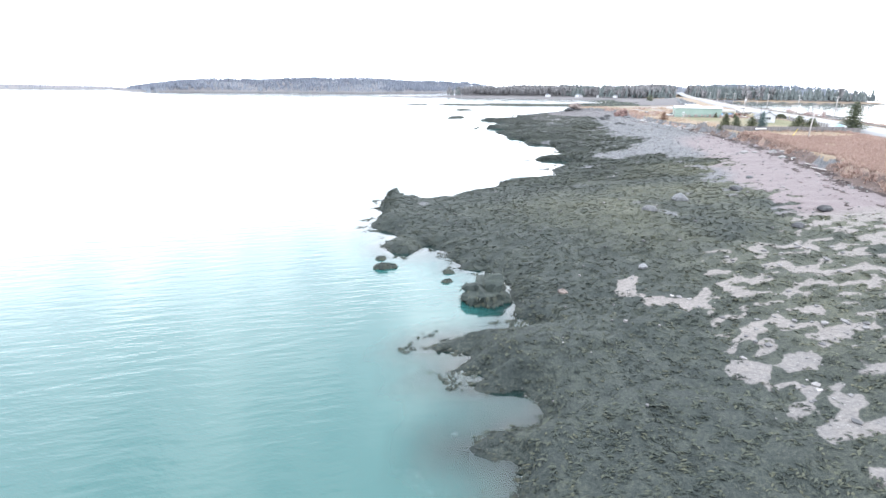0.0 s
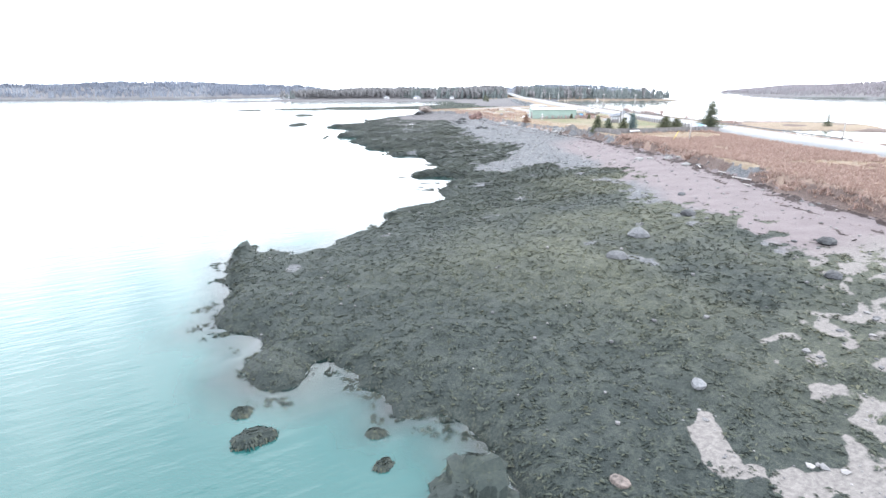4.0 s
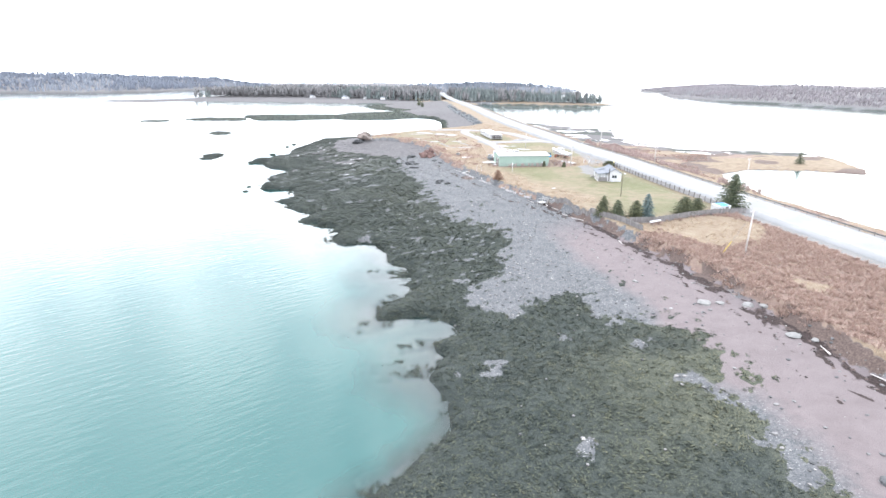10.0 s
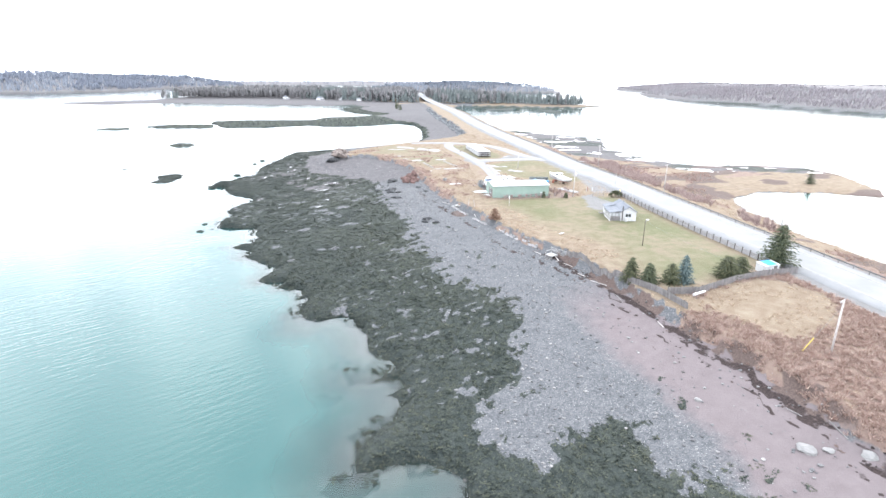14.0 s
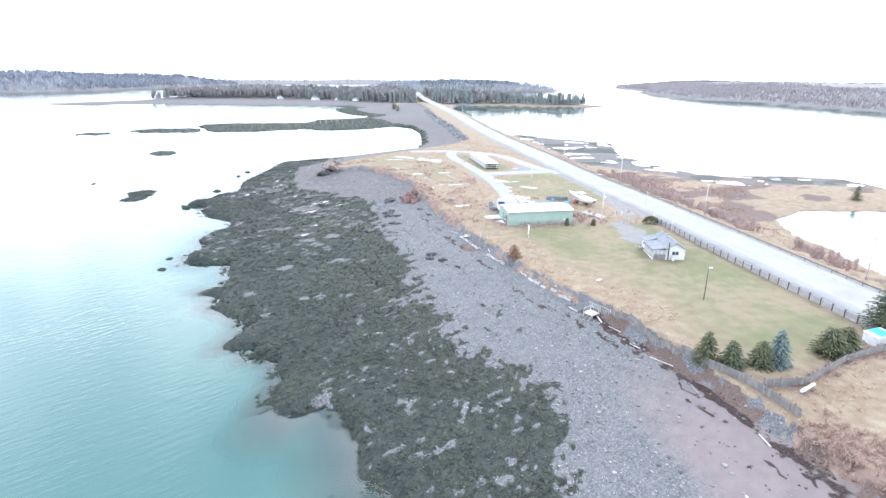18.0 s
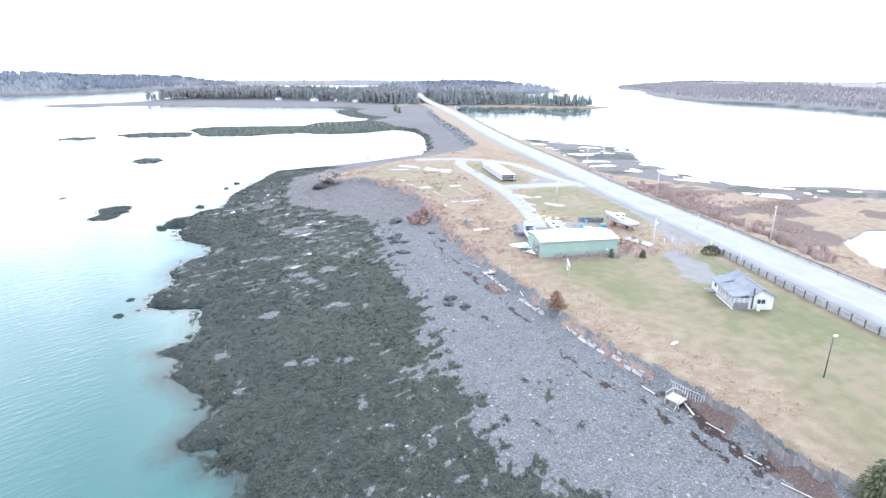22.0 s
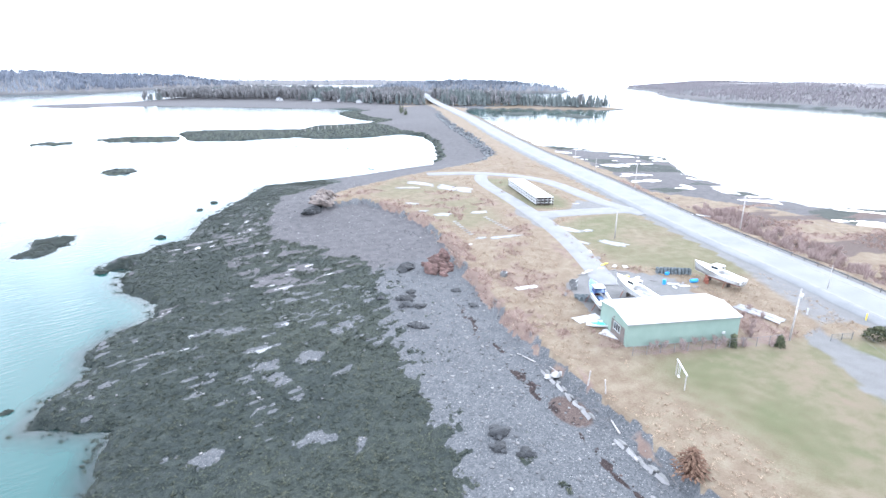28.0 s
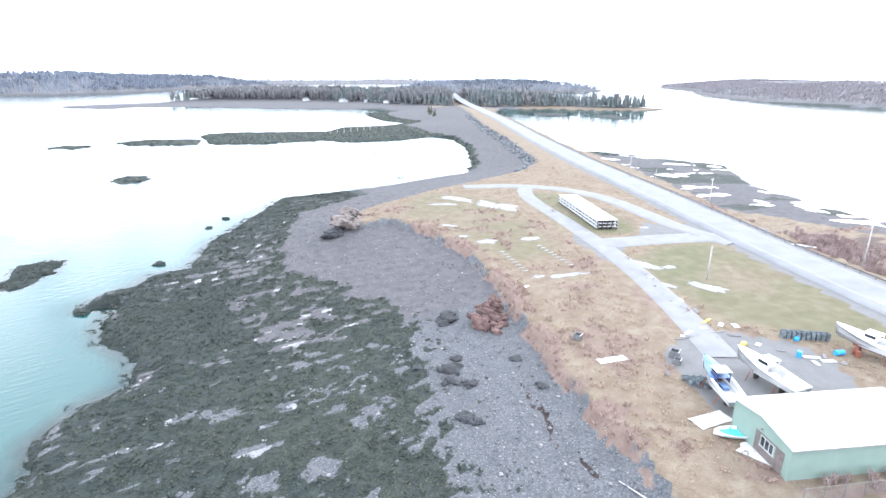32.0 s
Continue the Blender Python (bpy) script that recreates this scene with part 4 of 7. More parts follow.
# peninsula spruce, its green paled and blued by haze put into the colour
M_HAZYSPRUCE = island("far_spruce", [(0.1, (0.062, 0.076, 0.078)), (0.6, (0.096, 0.112, 0.112)), (0.95, (0.130, 0.144, 0.140))])
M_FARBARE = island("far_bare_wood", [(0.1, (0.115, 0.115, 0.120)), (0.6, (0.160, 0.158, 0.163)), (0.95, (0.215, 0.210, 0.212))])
# distance haze is painted into the pale, blued base colours of these far woods
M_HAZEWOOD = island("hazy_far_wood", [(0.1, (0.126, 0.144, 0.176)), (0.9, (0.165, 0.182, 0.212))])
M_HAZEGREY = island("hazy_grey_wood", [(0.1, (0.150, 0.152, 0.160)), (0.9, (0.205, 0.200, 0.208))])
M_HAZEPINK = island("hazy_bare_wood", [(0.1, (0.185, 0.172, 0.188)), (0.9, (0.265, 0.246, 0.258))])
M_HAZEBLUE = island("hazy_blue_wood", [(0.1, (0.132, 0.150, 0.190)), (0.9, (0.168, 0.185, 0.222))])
M_MARK = plain("road_paint", (0.15, 0.15, 0.15), (0.20, 0.20, 0.195), 0.8, 1, 10)
# painted white in place of the sky mirrored in the field's puddles
M_PUDDLEWHITE = plain("old_snow", (0.13, 0.134, 0.14), (0.26, 0.265, 0.272), 0.7, 0.8, 6, bumpy=0.2)


# ---- builders ----
def part(name, bm, mat, parent=None, label="", smooth=False):
    """One mesh object from a bmesh, under a thing or a part."""
    me = bpy.data.meshes.new(name)
    bm.normal_update()
    bm.to_mesh(me)
    bm.free()
    me.materials.append(mat)
    if smooth:
        me.polygons.foreach_set("use_smooth", [True] * len(me.polygons))
    ob = new(name, me)
    ob.parent = parent
    return tagged(ob, label) if label else ob


def again(ob, m):
    """The same piece once more under the same parent."""
    o = new(ob.name.split(".")[0], ob.data)
    o.parent = ob.parent
    o.matrix_basis = m
    return o


def base(name, m, label, category, group=""):
    ob = new(name)
    ob.matrix_basis = m
    ob.empty_display_size = 0.3
    return tagged(ob, label, category, group)


def box(size, at=(0, 0, 0), bevel=0.0, turn=(0, 0, 0), bm=None, taper=1.0):
    """A box whose middle is at a place; taper narrows its top."""
    own = bmesh.new()
    bmesh.ops.create_cube(own, size=1.0)
    for v in own.verts:
        k = taper if v.co.z > 0 else 1.0
        v.co = Vector((v.co.x * size[0] * k, v.co.y * size[1] * k, v.co.z * size[2]))
    if bevel:
        bmesh.ops.bevel(own, geom=own.edges[:], offset=bevel, segments=1, affect="EDGES")
    own.transform(pose(*at, *turn))
    return joined(bm, own)


def joined(bm, own):
    if bm is None:
        return own
    me = bpy.data.meshes.new("tmp")
    own.to_mesh(me)
    own.free()
    bm.from_mesh(me)
    bpy.data.meshes.remove(me)
    return bm


def rod(a, b, r1, r2=None, seg=8, bm=None):
    """A round bar from one place to another."""
    own = bmesh.new()
    a, b = Vector(a), Vector(b)
    bmesh.ops.create_cone(own, cap_ends=True, segments=seg, radius1=r1, radius2=r1 if r2 is None else r2, depth=(b - a).length)
    own.transform(Matrix.Translation((a + b) / 2) @ (b - a).to_track_quat("Z", "Y").to_matrix().to_4x4())
    return joined(bm, own)


def prism(outline, length, bm=None, axis_y=True):
    """An outline of (x, z) drawn out along y."""
    own = bmesh.new()
    n = len(outline)
    v0 = [own.verts.new((x, 0, z)) for x, z in outline]
    v1 = [own.verts.new((x, length, z)) for x, z in outline]
    own.faces.new(v0)
    own.faces.new(v1[::-1])
    for k in range(n):
        own.faces.new((v0[k], v1[k], v1[(k + 1) % n], v0[(k + 1) % n]))
    bmesh.ops.recalc_face_normals(own, faces=own.faces[:])
    return joined(bm, own)


def rock_mesh(seed, size, rough=0.35, sub=2, flat=0.6):
    rng = random.Random(seed)
    bm = bmesh.new()
    bmesh.ops.create_icosphere(bm, subdivisions=sub, radius=1.0)
    off = Vector((rng.uniform(0, 90), rng.uniform(0, 90), rng.uniform(0, 90)))
    for v in bm.verts:
        k = 1 + rough * (noise.noise(v.co * 1.2 + off) + 0.5 * noise.noise(v.co * 2.7 + off))
        q = v.co * k
        # cleaved faces
        q = Vector((round(q.x * 2.6) / 2.6 * 0.4 + q.x * 0.6, q.y, round(q.z * 2.2) / 2.2 * 0.4 + q.z * 0.6))
        v.co = Vector((q.x * size[0], q.y * size[1], q.z * size[2] * (1 if q.z > 0 else flat)))
    return bm


def scatter(name, templates, places, mat, label, category, smooth=False):
    """Many small pieces in one mesh: places are rows of x, y, z, size, height, turn."""
    places = np.asarray(places)
    rng = np.random.default_rng(7)
    cos, tris, base_i = [], [], 0
    pick = rng.integers(0, len(templates), len(places))
    for k, (tv, tf) in enumerate(templates):
        p = places[pick == k]
        if not len(p):
            continue
        c, s = np.cos(p[:, 5])[:, None], np.sin(p[:, 5])[:, None]
        x = (tv[None, :, 0] * c - tv[None, :, 1] * s) * p[:, 3:4] + p[:, 0:1]
        y = (tv[None, :, 0] * s + tv[None, :, 1] * c) * p[:, 3:4] + p[:, 1:2]
        z = tv[None, :, 2] * p[:, 4:5] + p[:, 2:3]
        cos.append(np.stack([x, y, z], -1).reshape(-1, 3))
        tris.append((tf[None] + (np.arange(len(p)) * len(tv))[:, None, None] + base_i).reshape(-1, 3))
        base_i += len(p) * len(tv)
    ob = numpy_object(name, np.concatenate(cos), np.concatenate(tris), mat, smooth)
    return tagged(ob, label, category, kind="stuff")


def dome_template(rng, rings=2, seg=6, ragged=0.3):
    """A low tousled mound."""
    v, f = [(0, 0, 1.0)], []
    for r in range(1, rings + 1):
        a = r / rings
        for s in range(seg):
            t = 2 * math.pi * (s + 0.5 * (r % 2)) / seg
            q = a * (1 + rng.uniform(-ragged, ragged))
            v.append((q * math.cos(t), q * math.sin(t), (1 - a * a) * (1 + rng.uniform(-0.35, 0.35)) - (0.25 if r == rings else 0)))
    for s in range(seg):
        f.append((0, 1 + s, 1 + (s + 1) % seg))
    for r in range(rings - 1):
        for s in range(seg):
            a, b = 1 + r * seg + s, 1 + r * seg + (s + 1) % seg
            f += [(a, a + seg, b), (b, a + seg, b + seg)]
    return np.array(v, float), np.array(f)


def frond_template(rng, n):
    """A tuft of flat fronds, combed one way and lying over one another."""
    v, f = [], []
    for _ in range(n):
        a = rng.gauss(0, 0.8)
        bx, by = rng.uniform(-0.6, 0.45), rng.uniform(-0.55, 0.55)
        q, w = rng.uniform(0.45, 1.0), rng.uniform(0.09, 0.2)
        c, s = math.cos(a), math.sin(a)
        h = rng.uniform(0.55, 1.0)
        i = len(v)
        v += [(bx, by, h * 0.6), (bx + 0.45 * q * c - w * s, by + 0.45 * q * s + w * c, h * rng.uniform(0.6, 1.0)), (bx + q * c, by + q * s, -0.15), (bx + 0.45 * q * c + w * s, by + 0.45 * q * s - w * c, h * rng.uniform(0.6, 1.0))]
        f += [(i, i + 3, i + 2), (i, i + 2, i + 1)]
    return np.array(v, float), np.array(f)


def stone_template(rng):
    v = [(0, 0, 0.75 + rng.uniform(-0.2, 0.2))] + [((1 + rng.uniform(-0.3, 0.2)) * math.cos(t), (0.8 + rng.uniform(-0.25, 0.2)) * math.sin(t), 0.35 + rng.uniform(-0.2, 0.2)) for t in (0, 1.25, 2.5, 3.8, 5.0)]
    v += [(q[0] * 0.8, q[1] * 0.8, -0.4) for q in v[1:]]
    f = [(0, 1 + s, 1 + (s + 1) % 5) for s in range(5)]
    for s in range(5):
        a, b = 1 + s, 1 + (s + 1) % 5
        f += [(a, a + 5, b), (b, a + 5, b + 5)]
    return np.array(v, float), np.array(f)


def twig_template(rng, n=26, spread=0.8, width=0.05):
    """A bare bush: thin shoots that fan out and fork."""
    v, f = [], []
    for _ in range(n):
        t, lean = rng.uniform(0, 6.28), rng.uniform(0.1, 1.0)
        bx, by = 0.3 * rng.uniform(-1, 1), 0.3 * rng.uniform(-1, 1)
        h = rng.uniform(0.55, 1.0)
        ex, ey = bx + spread * lean * math.cos(t), by + spread * lean * math.sin(t)
        w = width * rng.uniform(0.6, 1.4)
        k = len(v)
        v += [(bx - w * math.sin(t), by + w * math.cos(t), -0.1), (bx + w * math.sin(t), by - w * math.cos(t), -0.1), (ex, ey, h)]
        f.append((k, k + 1, k + 2))
        m = 0.55
        mx, my, mz = bx + (ex - bx) * m, by + (ey - by) * m, h * m
        t2 = t + rng.choice((-1, 1)) * rng.uniform(0.5, 1.3)
        k = len(v)
        v += [(mx, my, mz - 0.05), (mx, my, mz + 0.07), (mx + 0.4 * math.cos(t2), my + 0.4 * math.sin(t2), min(1.05, mz + 0.38))]
        f.append((k, k + 1, k + 2))
    return np.array(v, float), np.array(f)


def far_spruce_template(rng, tiers=4, seg=5):
    v, f = [], []
    for k in range(tiers):
        z0, z1 = 0.10 + 0.8 * k / tiers, min(1.0, 0.10 + 0.8 * (k + 1.55) / tiers)
        r = (1 - k / tiers) ** 0.8
        i = len(v)
        v.append((rng.uniform(-0.05, 0.05), rng.uniform(-0.05, 0.05), z1))
        for s in range(seg):
            t = 6.283 * (s + rng.uniform(-0.3, 0.3)) / seg
            q = r * rng.uniform(0.65, 1.15)
            v.append((q * math.cos(t), q * math.sin(t), z0 + rng.uniform(-0.04, 0.04)))
        f += [(i, i + 1 + s, i + 1 + (s + 1) % seg) for s in range(seg)]
    return np.array(v, float), np.array(f)


def far_bare_template(rng, n=16):
    """A leafless tree seen from afar: a stem and a fan of fine limbs."""
    v, f = [], []
    for k in range(n):
        t = rng.uniform(0, 6.283)
        z0, z1 = rng.uniform(0.0, 0.5), rng.uniform(0.65, 1.0)
        r = rng.uniform(0.4, 1.0) * (1.15 - 0.45 * z1)
        w = rng.uniform(0.10, 0.24)
        i = len(v)
        v += [(0.1 * math.cos(t), 0.1 * math.sin(t), z0), (r * math.cos(t) - w * math.sin(t), r * math.sin(t) + w * math.cos(t), z1 * 0.92), (r * 0.8 * math.cos(t) + w * math.sin(t), r * 0.8 * math.sin(t) - w * math.cos(t), z1)]
        f.append((i, i + 1, i + 2))
    return np.array(v, float), np.array(f)


# ---- roads and drives ----
def draped(up):
    return lambda x, y: float(surface(np.array([x]), np.array([y]))[0]) + up


drive_boatyard = ribbon("drive_boatyard", [(131, 284), (135.4, 292.4), (140.8, 304.4), (147, 319), (151.8, 335), (156.9, 354.5), (162.4, 377), (165.6, 393.8), (170, 408), (179.5, 415.5)], 5.2, 0, M_DRIVE, "pale gravel drive to the boatyard", "drive", draped(0.09), 0.2)
drive_junction = ribbon("drive_junction", [(153, 340), (160, 339.5), (174, 336), (186, 332), (194, 330)], 7.5, 0, M_DRIVE, "pale gravel drive joining the road", "drive", draped(0.12), 0.25)
drive_loop = ribbon("drive_loop", [(186, 326), (183, 338), (186.4, 355), (192, 376), (193.5, 394), (189, 405), (179.5, 415.5), (168.8, 420.5), (154, 422.5)], 6.4, 0, M_DRIVE, "pale gravel loop round the rack", "drive", draped(0.15), 0.3)


def stripe(name, d, a, b, label, mat=M_MARK, width=0.11):
    line = offset(ROAD, d)[a:b]
    return ribbon(name, line, width, 0, mat, label, "road marking", lambda x, y: road_level(x, y) + 0.075 - 0.06 * abs(d) / 6.5, 0.0)


for d in (-4.0, 4.0):
    stripe("edge_line", d, 1, 13, "white painted edge line on the asphalt")


def along(line, gap, shift=0.0):
    """Places at even steps along a line, with the heading in degrees."""
    out, left = [], shift
    for (ax, ay), (bx, by) in zip(line, line[1:]):
        n = math.hypot(bx - ax, by - ay)
        while left < n:
            out.append((ax + (bx - ax) * left / n, ay + (by - ay) * left / n, math.degrees(math.atan2(by - ay, bx - ax))))
            left += gap
        left -= n
    return out


def gz(x, y):
    return float(surface(np.array([float(x)]), np.array([float(y)]))[0])


def build_guardrail():
    line = offset(ROAD, 7.1)[2:12]
    rail = base("guardrail", pose(0, 0, 0), "low galvanised steel guardrail beside the asphalt road", "guardrail")
    bm = bmesh.new()
    pts = along(line, 4.0)
    prof = [(-0.03, 0.40), (0.05, 0.46), (-0.02, 0.55), (0.05, 0.64), (-0.03, 0.72)]
    rows = []
    for x, y, a in pts:
        nx, ny = math.sin(radians(a)), -math.cos(radians(a))
        z = road_level(x, y) - 0.1
        rows.append([bm.verts.new((x - nx * o, y - ny * o, z + h)) for o, h in prof])
    for r, s in zip(rows, rows[1:]):
        for k in range(4):
            bm.faces.new((r[k], s[k], s[k + 1], r[k + 1]))
    bmesh.ops.solidify(bm, geom=bm.faces[:], thickness=0.02)
    part("beam", bm, M_GALV, rail)
    first = None
    for x, y, a in pts:
        m = pose(x + 0.12 * math.sin(radians(a)), y - 0.12 * math.cos(radians(a)), road_level(x, y) - 0.45, 0, 0, a)
        if first is None:
            first = part("post", box((0.16, 0.14, 1.3), (0, 0, 0.55), 0.02), M_WOODGREY, rail)
            first.matrix_basis = m
        else:
            again(first, m)


build_guardrail()


# ---- boat shed ----
def window(name, parent, m, w, h, panes=2, mat=M_WHITE):
    """A framed window in its own plane: x across, z up, facing -y."""
    f = bmesh.new()
    t = 0.09
    for dx in (-w / 2, w / 2):
        box((t, 0.12, h + t), (dx, 0, 0), 0, bm=f)
    for dz in (-h / 2, h / 2):
        box((w - t, 0.12, t), (0, 0, dz), 0, bm=f)
    for k in range(1, panes):
        box((t * 0.8, 0.11, h - t), (-w / 2 + w * k / panes, 0, 0), 0, bm=f)
    win = part(name, f, mat, parent)
    win.matrix_basis = m
    for k in range(panes):
        p = part("pane", box((w / panes - t, 0.03, h - t), (-w / 2 + w * (k + 0.5) / panes, 0.01, 0)), M_GLASS, win)
    return win


def gable(w, h, rise, thick, gap=None):
    """A gable wall in the x-z plane, with an opening (x0, x1, z0, z1) cut through it."""
    bm = bmesh.new()
    if gap is None:
        return prism([(0, 0), (w, 0), (w, h), (w / 2, h + rise), (0, h)], thick)
    x0, x1, z0, z1 = gap
    top = lambda x: h + rise * (1 - abs(x - w / 2) / (w / 2))
    for o in ([(0, 0), (x0, 0), (x0, top(x0)), (0, h)], [(x1, 0), (w, 0), (w, h), (x1, top(x1))], [(x0, 0), (x1, 0), (x1, z0), (x0, z0)]):
        prism(o, thick, bm)
    o = [(x0, z1), (x1, z1), (x1, top(x1))] + ([(w / 2, h + rise)] if x0 < w / 2 < x1 else []) + [(x0, top(x0))]
    return prism(o, thick, bm)


def build_shed():
    L, W, H, R = 20.0, 9.6, 4.2, 0.75
    shed = base("boat_shed", pose(113.9, 262.1, 8.0, 0, 0, -17.6), "long pale green metal boat shed with a white low-pitched roof", "shed")
    part("wall", box((L, 0.16, H), (L / 2, 0.08, H / 2)), M_GREEN, shed)
    part("wall", box((L, 0.16, H), (L / 2, W - 0.08, H / 2)), M_GREEN, shed)
    gap = (2.4, 4.6, 1.35, 2.75)
    turn = Matrix.Translation((0.0, W, 0)) @ pose(0, 0, 0, 0, 0, -90)
    g = gable(W - 0.34, H, R - 0.02, 0.16, (W - 0.34 - gap[1], W - 0.34 - gap[0], gap[2], gap[3]))
    g.transform(Matrix.Translation((0, W - 0.17, 0)) @ pose(0, 0, 0, 0, 0, -90))
    part("gable_wall", g, M_GREEN, shed)
    g = gable(W - 0.34, H, R - 0.02, 0.16)
    g.transform(Matrix.Translation((L - 0.16, W - 0.17, 0)) @ pose(0, 0, 0, 0, 0, -90))
    part("gable_wall", g, M_GREEN, shed)
    w = window("window", shed, pose(0.02, 3.5, 2.05, 0, 0, -90), 2.1, 1.3, 3)
    b = bmesh.new()
    for k in range(14):
        y = 1.0 + k * 0.33
        for z0, z1 in ([(0.15, 3.0)] if not 2.3 < y < 4.7 else [(0.15, 1.28), (2.82, 3.0)]):
            box((0.05, 0.31, z1 - z0), (-0.03, y, (z0 + z1) / 2), 0.008, bm=b)
    part("boarded_doorway", b, M_BROWN, shed, "brown boards round a white window")
    s = math.hypot(W / 2 + 0.3, R)
    a = math.degrees(math.atan2(R, W / 2))
    for side in (0, 1):
        bm = bmesh.new()
        box((L + 0.5, s, 0.09), (0, 0, 0), 0.01, bm=bm)
        r = part("roof_panel", bm, M_ROOFWHITE, shed)
        y = W / 4 - 0.13 if side == 0 else W * 3 / 4 + 0.13
        r.matrix_basis = pose(L / 2, y, H + R / 2 + 0.05, a if side == 0 else -a, 0, 0)
    part("ridge_cap", box((L + 0.5, 0.4, 0.06), (L / 2, W / 2, H + R + 0.13), 0.02), M_ROOFWHITE, shed)
    part("gutter", box((L + 0.5, 0.14, 0.16), (L / 2, -0.32, H - 0.02), 0.03), M_TRIM, shed, "dark grey eave trim")
    part("gutter", box((L + 0.5, 0.14, 0.16), (L / 2, W + 0.32, H - 0.02), 0.03), M_TRIM, shed)
    for x, y in ((0, 0), (L, 0), (0, W), (L, W)):
        part("corner_trim", box((0.18, 0.18, H), (x + (0.06 if x == 0 else -0.06), y + (0.06 if y == 0 else -0.06), H / 2), 0.01), M_GREEN, shed)
    part("foundation", box((L + 0.1, W + 0.1, 0.5), (L / 2, W / 2, -0.05), 0.02), M_CONCRETE, shed)
    part("wall_fitting", box((0.55, 0.18, 0.4), (L - 2.7, -0.09, 1.5), 0.04), M_WHITE, shed, "small white box on the wall")
    part("wall_lamp", box((0.3, 0.3, 0.22), (-0.15, 4.6, 3.5), 0.04), M_TRIM, shed)


build_shed()


# ---- house ----
def shingled(name, w, length, parent, m, t=0.14):
    """A roof slope with overlapping courses of shingles."""
    r = part(name, box((w, length, t), (0, 0, 0), 0.01), M_SHINGLE, parent)
    r.matrix_basis = m
    n = int(w / 0.4)
    for k in range(n):
        part("shingle_course", box((w / n - 0.03, length - 0.02, 0.03), (-w / 2 + (k + 0.5) * w / n, 0, t / 2 + 0.01), 0.004, (0, 2.0, 0)), M_SHINGLE, r)
    return r


def build_house():
    h = base("house", pose(128.0, 220.8, 8.15, 0, 0, -30), "small white single-storey house with a grey shingled roof", "house")
    X0, X1, Y1, H, R = 2.9, 7.4, 10.5, 2.75, 1.35
    g = gable(X1 - X0, H, R, 0.18, (1.4, 3.1, 1.15, 2.15))
    g.transform(Matrix.Translation((X0, 0, 0)))
    part("gable_wall", g, M_WHITE, h)
    window("window", h, pose(X0 + 2.25, 0.05, 1.65), 1.6, 0.95, 2)
    g = gable(X1 - X0, H, R, 0.18)
    g.transform(Matrix.Translation((X0, Y1 - 0.18, 0)))
    part("gable_wall", g, M_WHITE, h)
    part("wall", box((0.18, Y1 - 0.36, H), (X0 + 0.09, Y1 / 2, H / 2)), M_WHITE, h)
    part("wall", box((0.18, Y1 - 0.36, H), (X1 - 0.09, Y1 / 2, H / 2)), M_WHITE, h)
    for y in (2.5, 6.5):
        window("window", h, pose(X1 + 0.03, y, 1.6, 0, 0, 90), 1.2, 1.0, 2)
    half = (X1 - X0) / 2
    s, a = math.hypot(half + 0.35, R * (half + 0.35) / half), math.degrees(math.atan2(R, half))
    for side in (-1, 1):
        cx = (X0 + X1) / 2 + side * (half + 0.35) / 2
        shingled("roof_slope", s, Y1 + 0.8, h, pose(cx, Y1 / 2, H + R - R * (half + 0.35) / half / 2 + 0.08, 0, side * a, 0))
    part("ridge_cap", box((0.35, Y1 + 0.8, 0.1), ((X0 + X1) / 2, Y1 / 2, H + R + 0.15), 0.03), M_SHINGLE, h)
    part("chimney_pipe", rod((X0 + 0.5, -0.25, 0.3), (X0 + 0.5, -0.25, 4.4), 0.14), M_POSTDARK, h, "black stove pipe")
    part("roof_vent", rod(((X0 + X1) / 2 + 0.3, 7, H + R - 0.2), ((X0 + X1) / 2 + 0.3, 7, H + R + 0.5), 0.22), M_GALV, h)
    part("propane_tank", rod((X0 + 1.6, -0.6, 0.05), (X0 + 1.6, -0.6, 1.2), 0.35, seg=14), M_WHITE, h, "white gas bottle")
    # the glazed porch along the western side
    shingled("porch_roof", 3.35, 7.3, h, pose(1.35, 3.6, 2.66, 0, -8, 0))
    part("porch_floor", box((2.9, 7.0, 0.5), (1.45, 3.5, 0.2), 0.02), M_WOODGREY, h)
    part("porch_wall", box((0.1, 6.9, 0.9), (0.06, 3.5, 0.9)), M_FADED, h)
    for k in range(7):
        part("porch_post", box((0.12, 0.12, 2.0), (0.08, 0.06 + k * 1.13, 1.4), 0.01), M_WHITE, h)
    for k in range(6):
        part("porch_pane", box((0.04, 0.98, 1.0), (0.06, 0.63 + k * 1.13, 1.87)), M_PORCHGLASS, h)
    part("porch_end_wall", box((2.8, 0.1, 0.95), (1.45, 0.02, 0.92)), M_WOODGREY, h)
    for k in range(4):
        part("porch_post", box((0.1, 0.12, 1.2), (0.12 + k * 0.9, 0.02, 1.95), 0.01), M_WHITE, h)
    for k in range(3):
        part("porch_pane", box((0.78, 0.04, 1.0), (0.57 + k * 0.9, 0.02, 1.87)), M_PORCHGLASS, h)
    part("skirt", box((0.14, 7.2, 0.35), (-0.06, 3.5, 0.1), 0.02), M_WHITE, h)
    # the small entry wing behind it
    part("wing_wall", box((2.5, 3.0, 2.6), (1.65, 8.8, 1.3)), M_WHITE, h)
    window("window", h, pose(0.4, 8.6, 1.6, 0, 0, -90), 1.0, 0.9, 1)
    shingled("wing_roof", 3.2, 3.5, h, pose(1.5, 8.8, 2.85, 0, -14, 0))
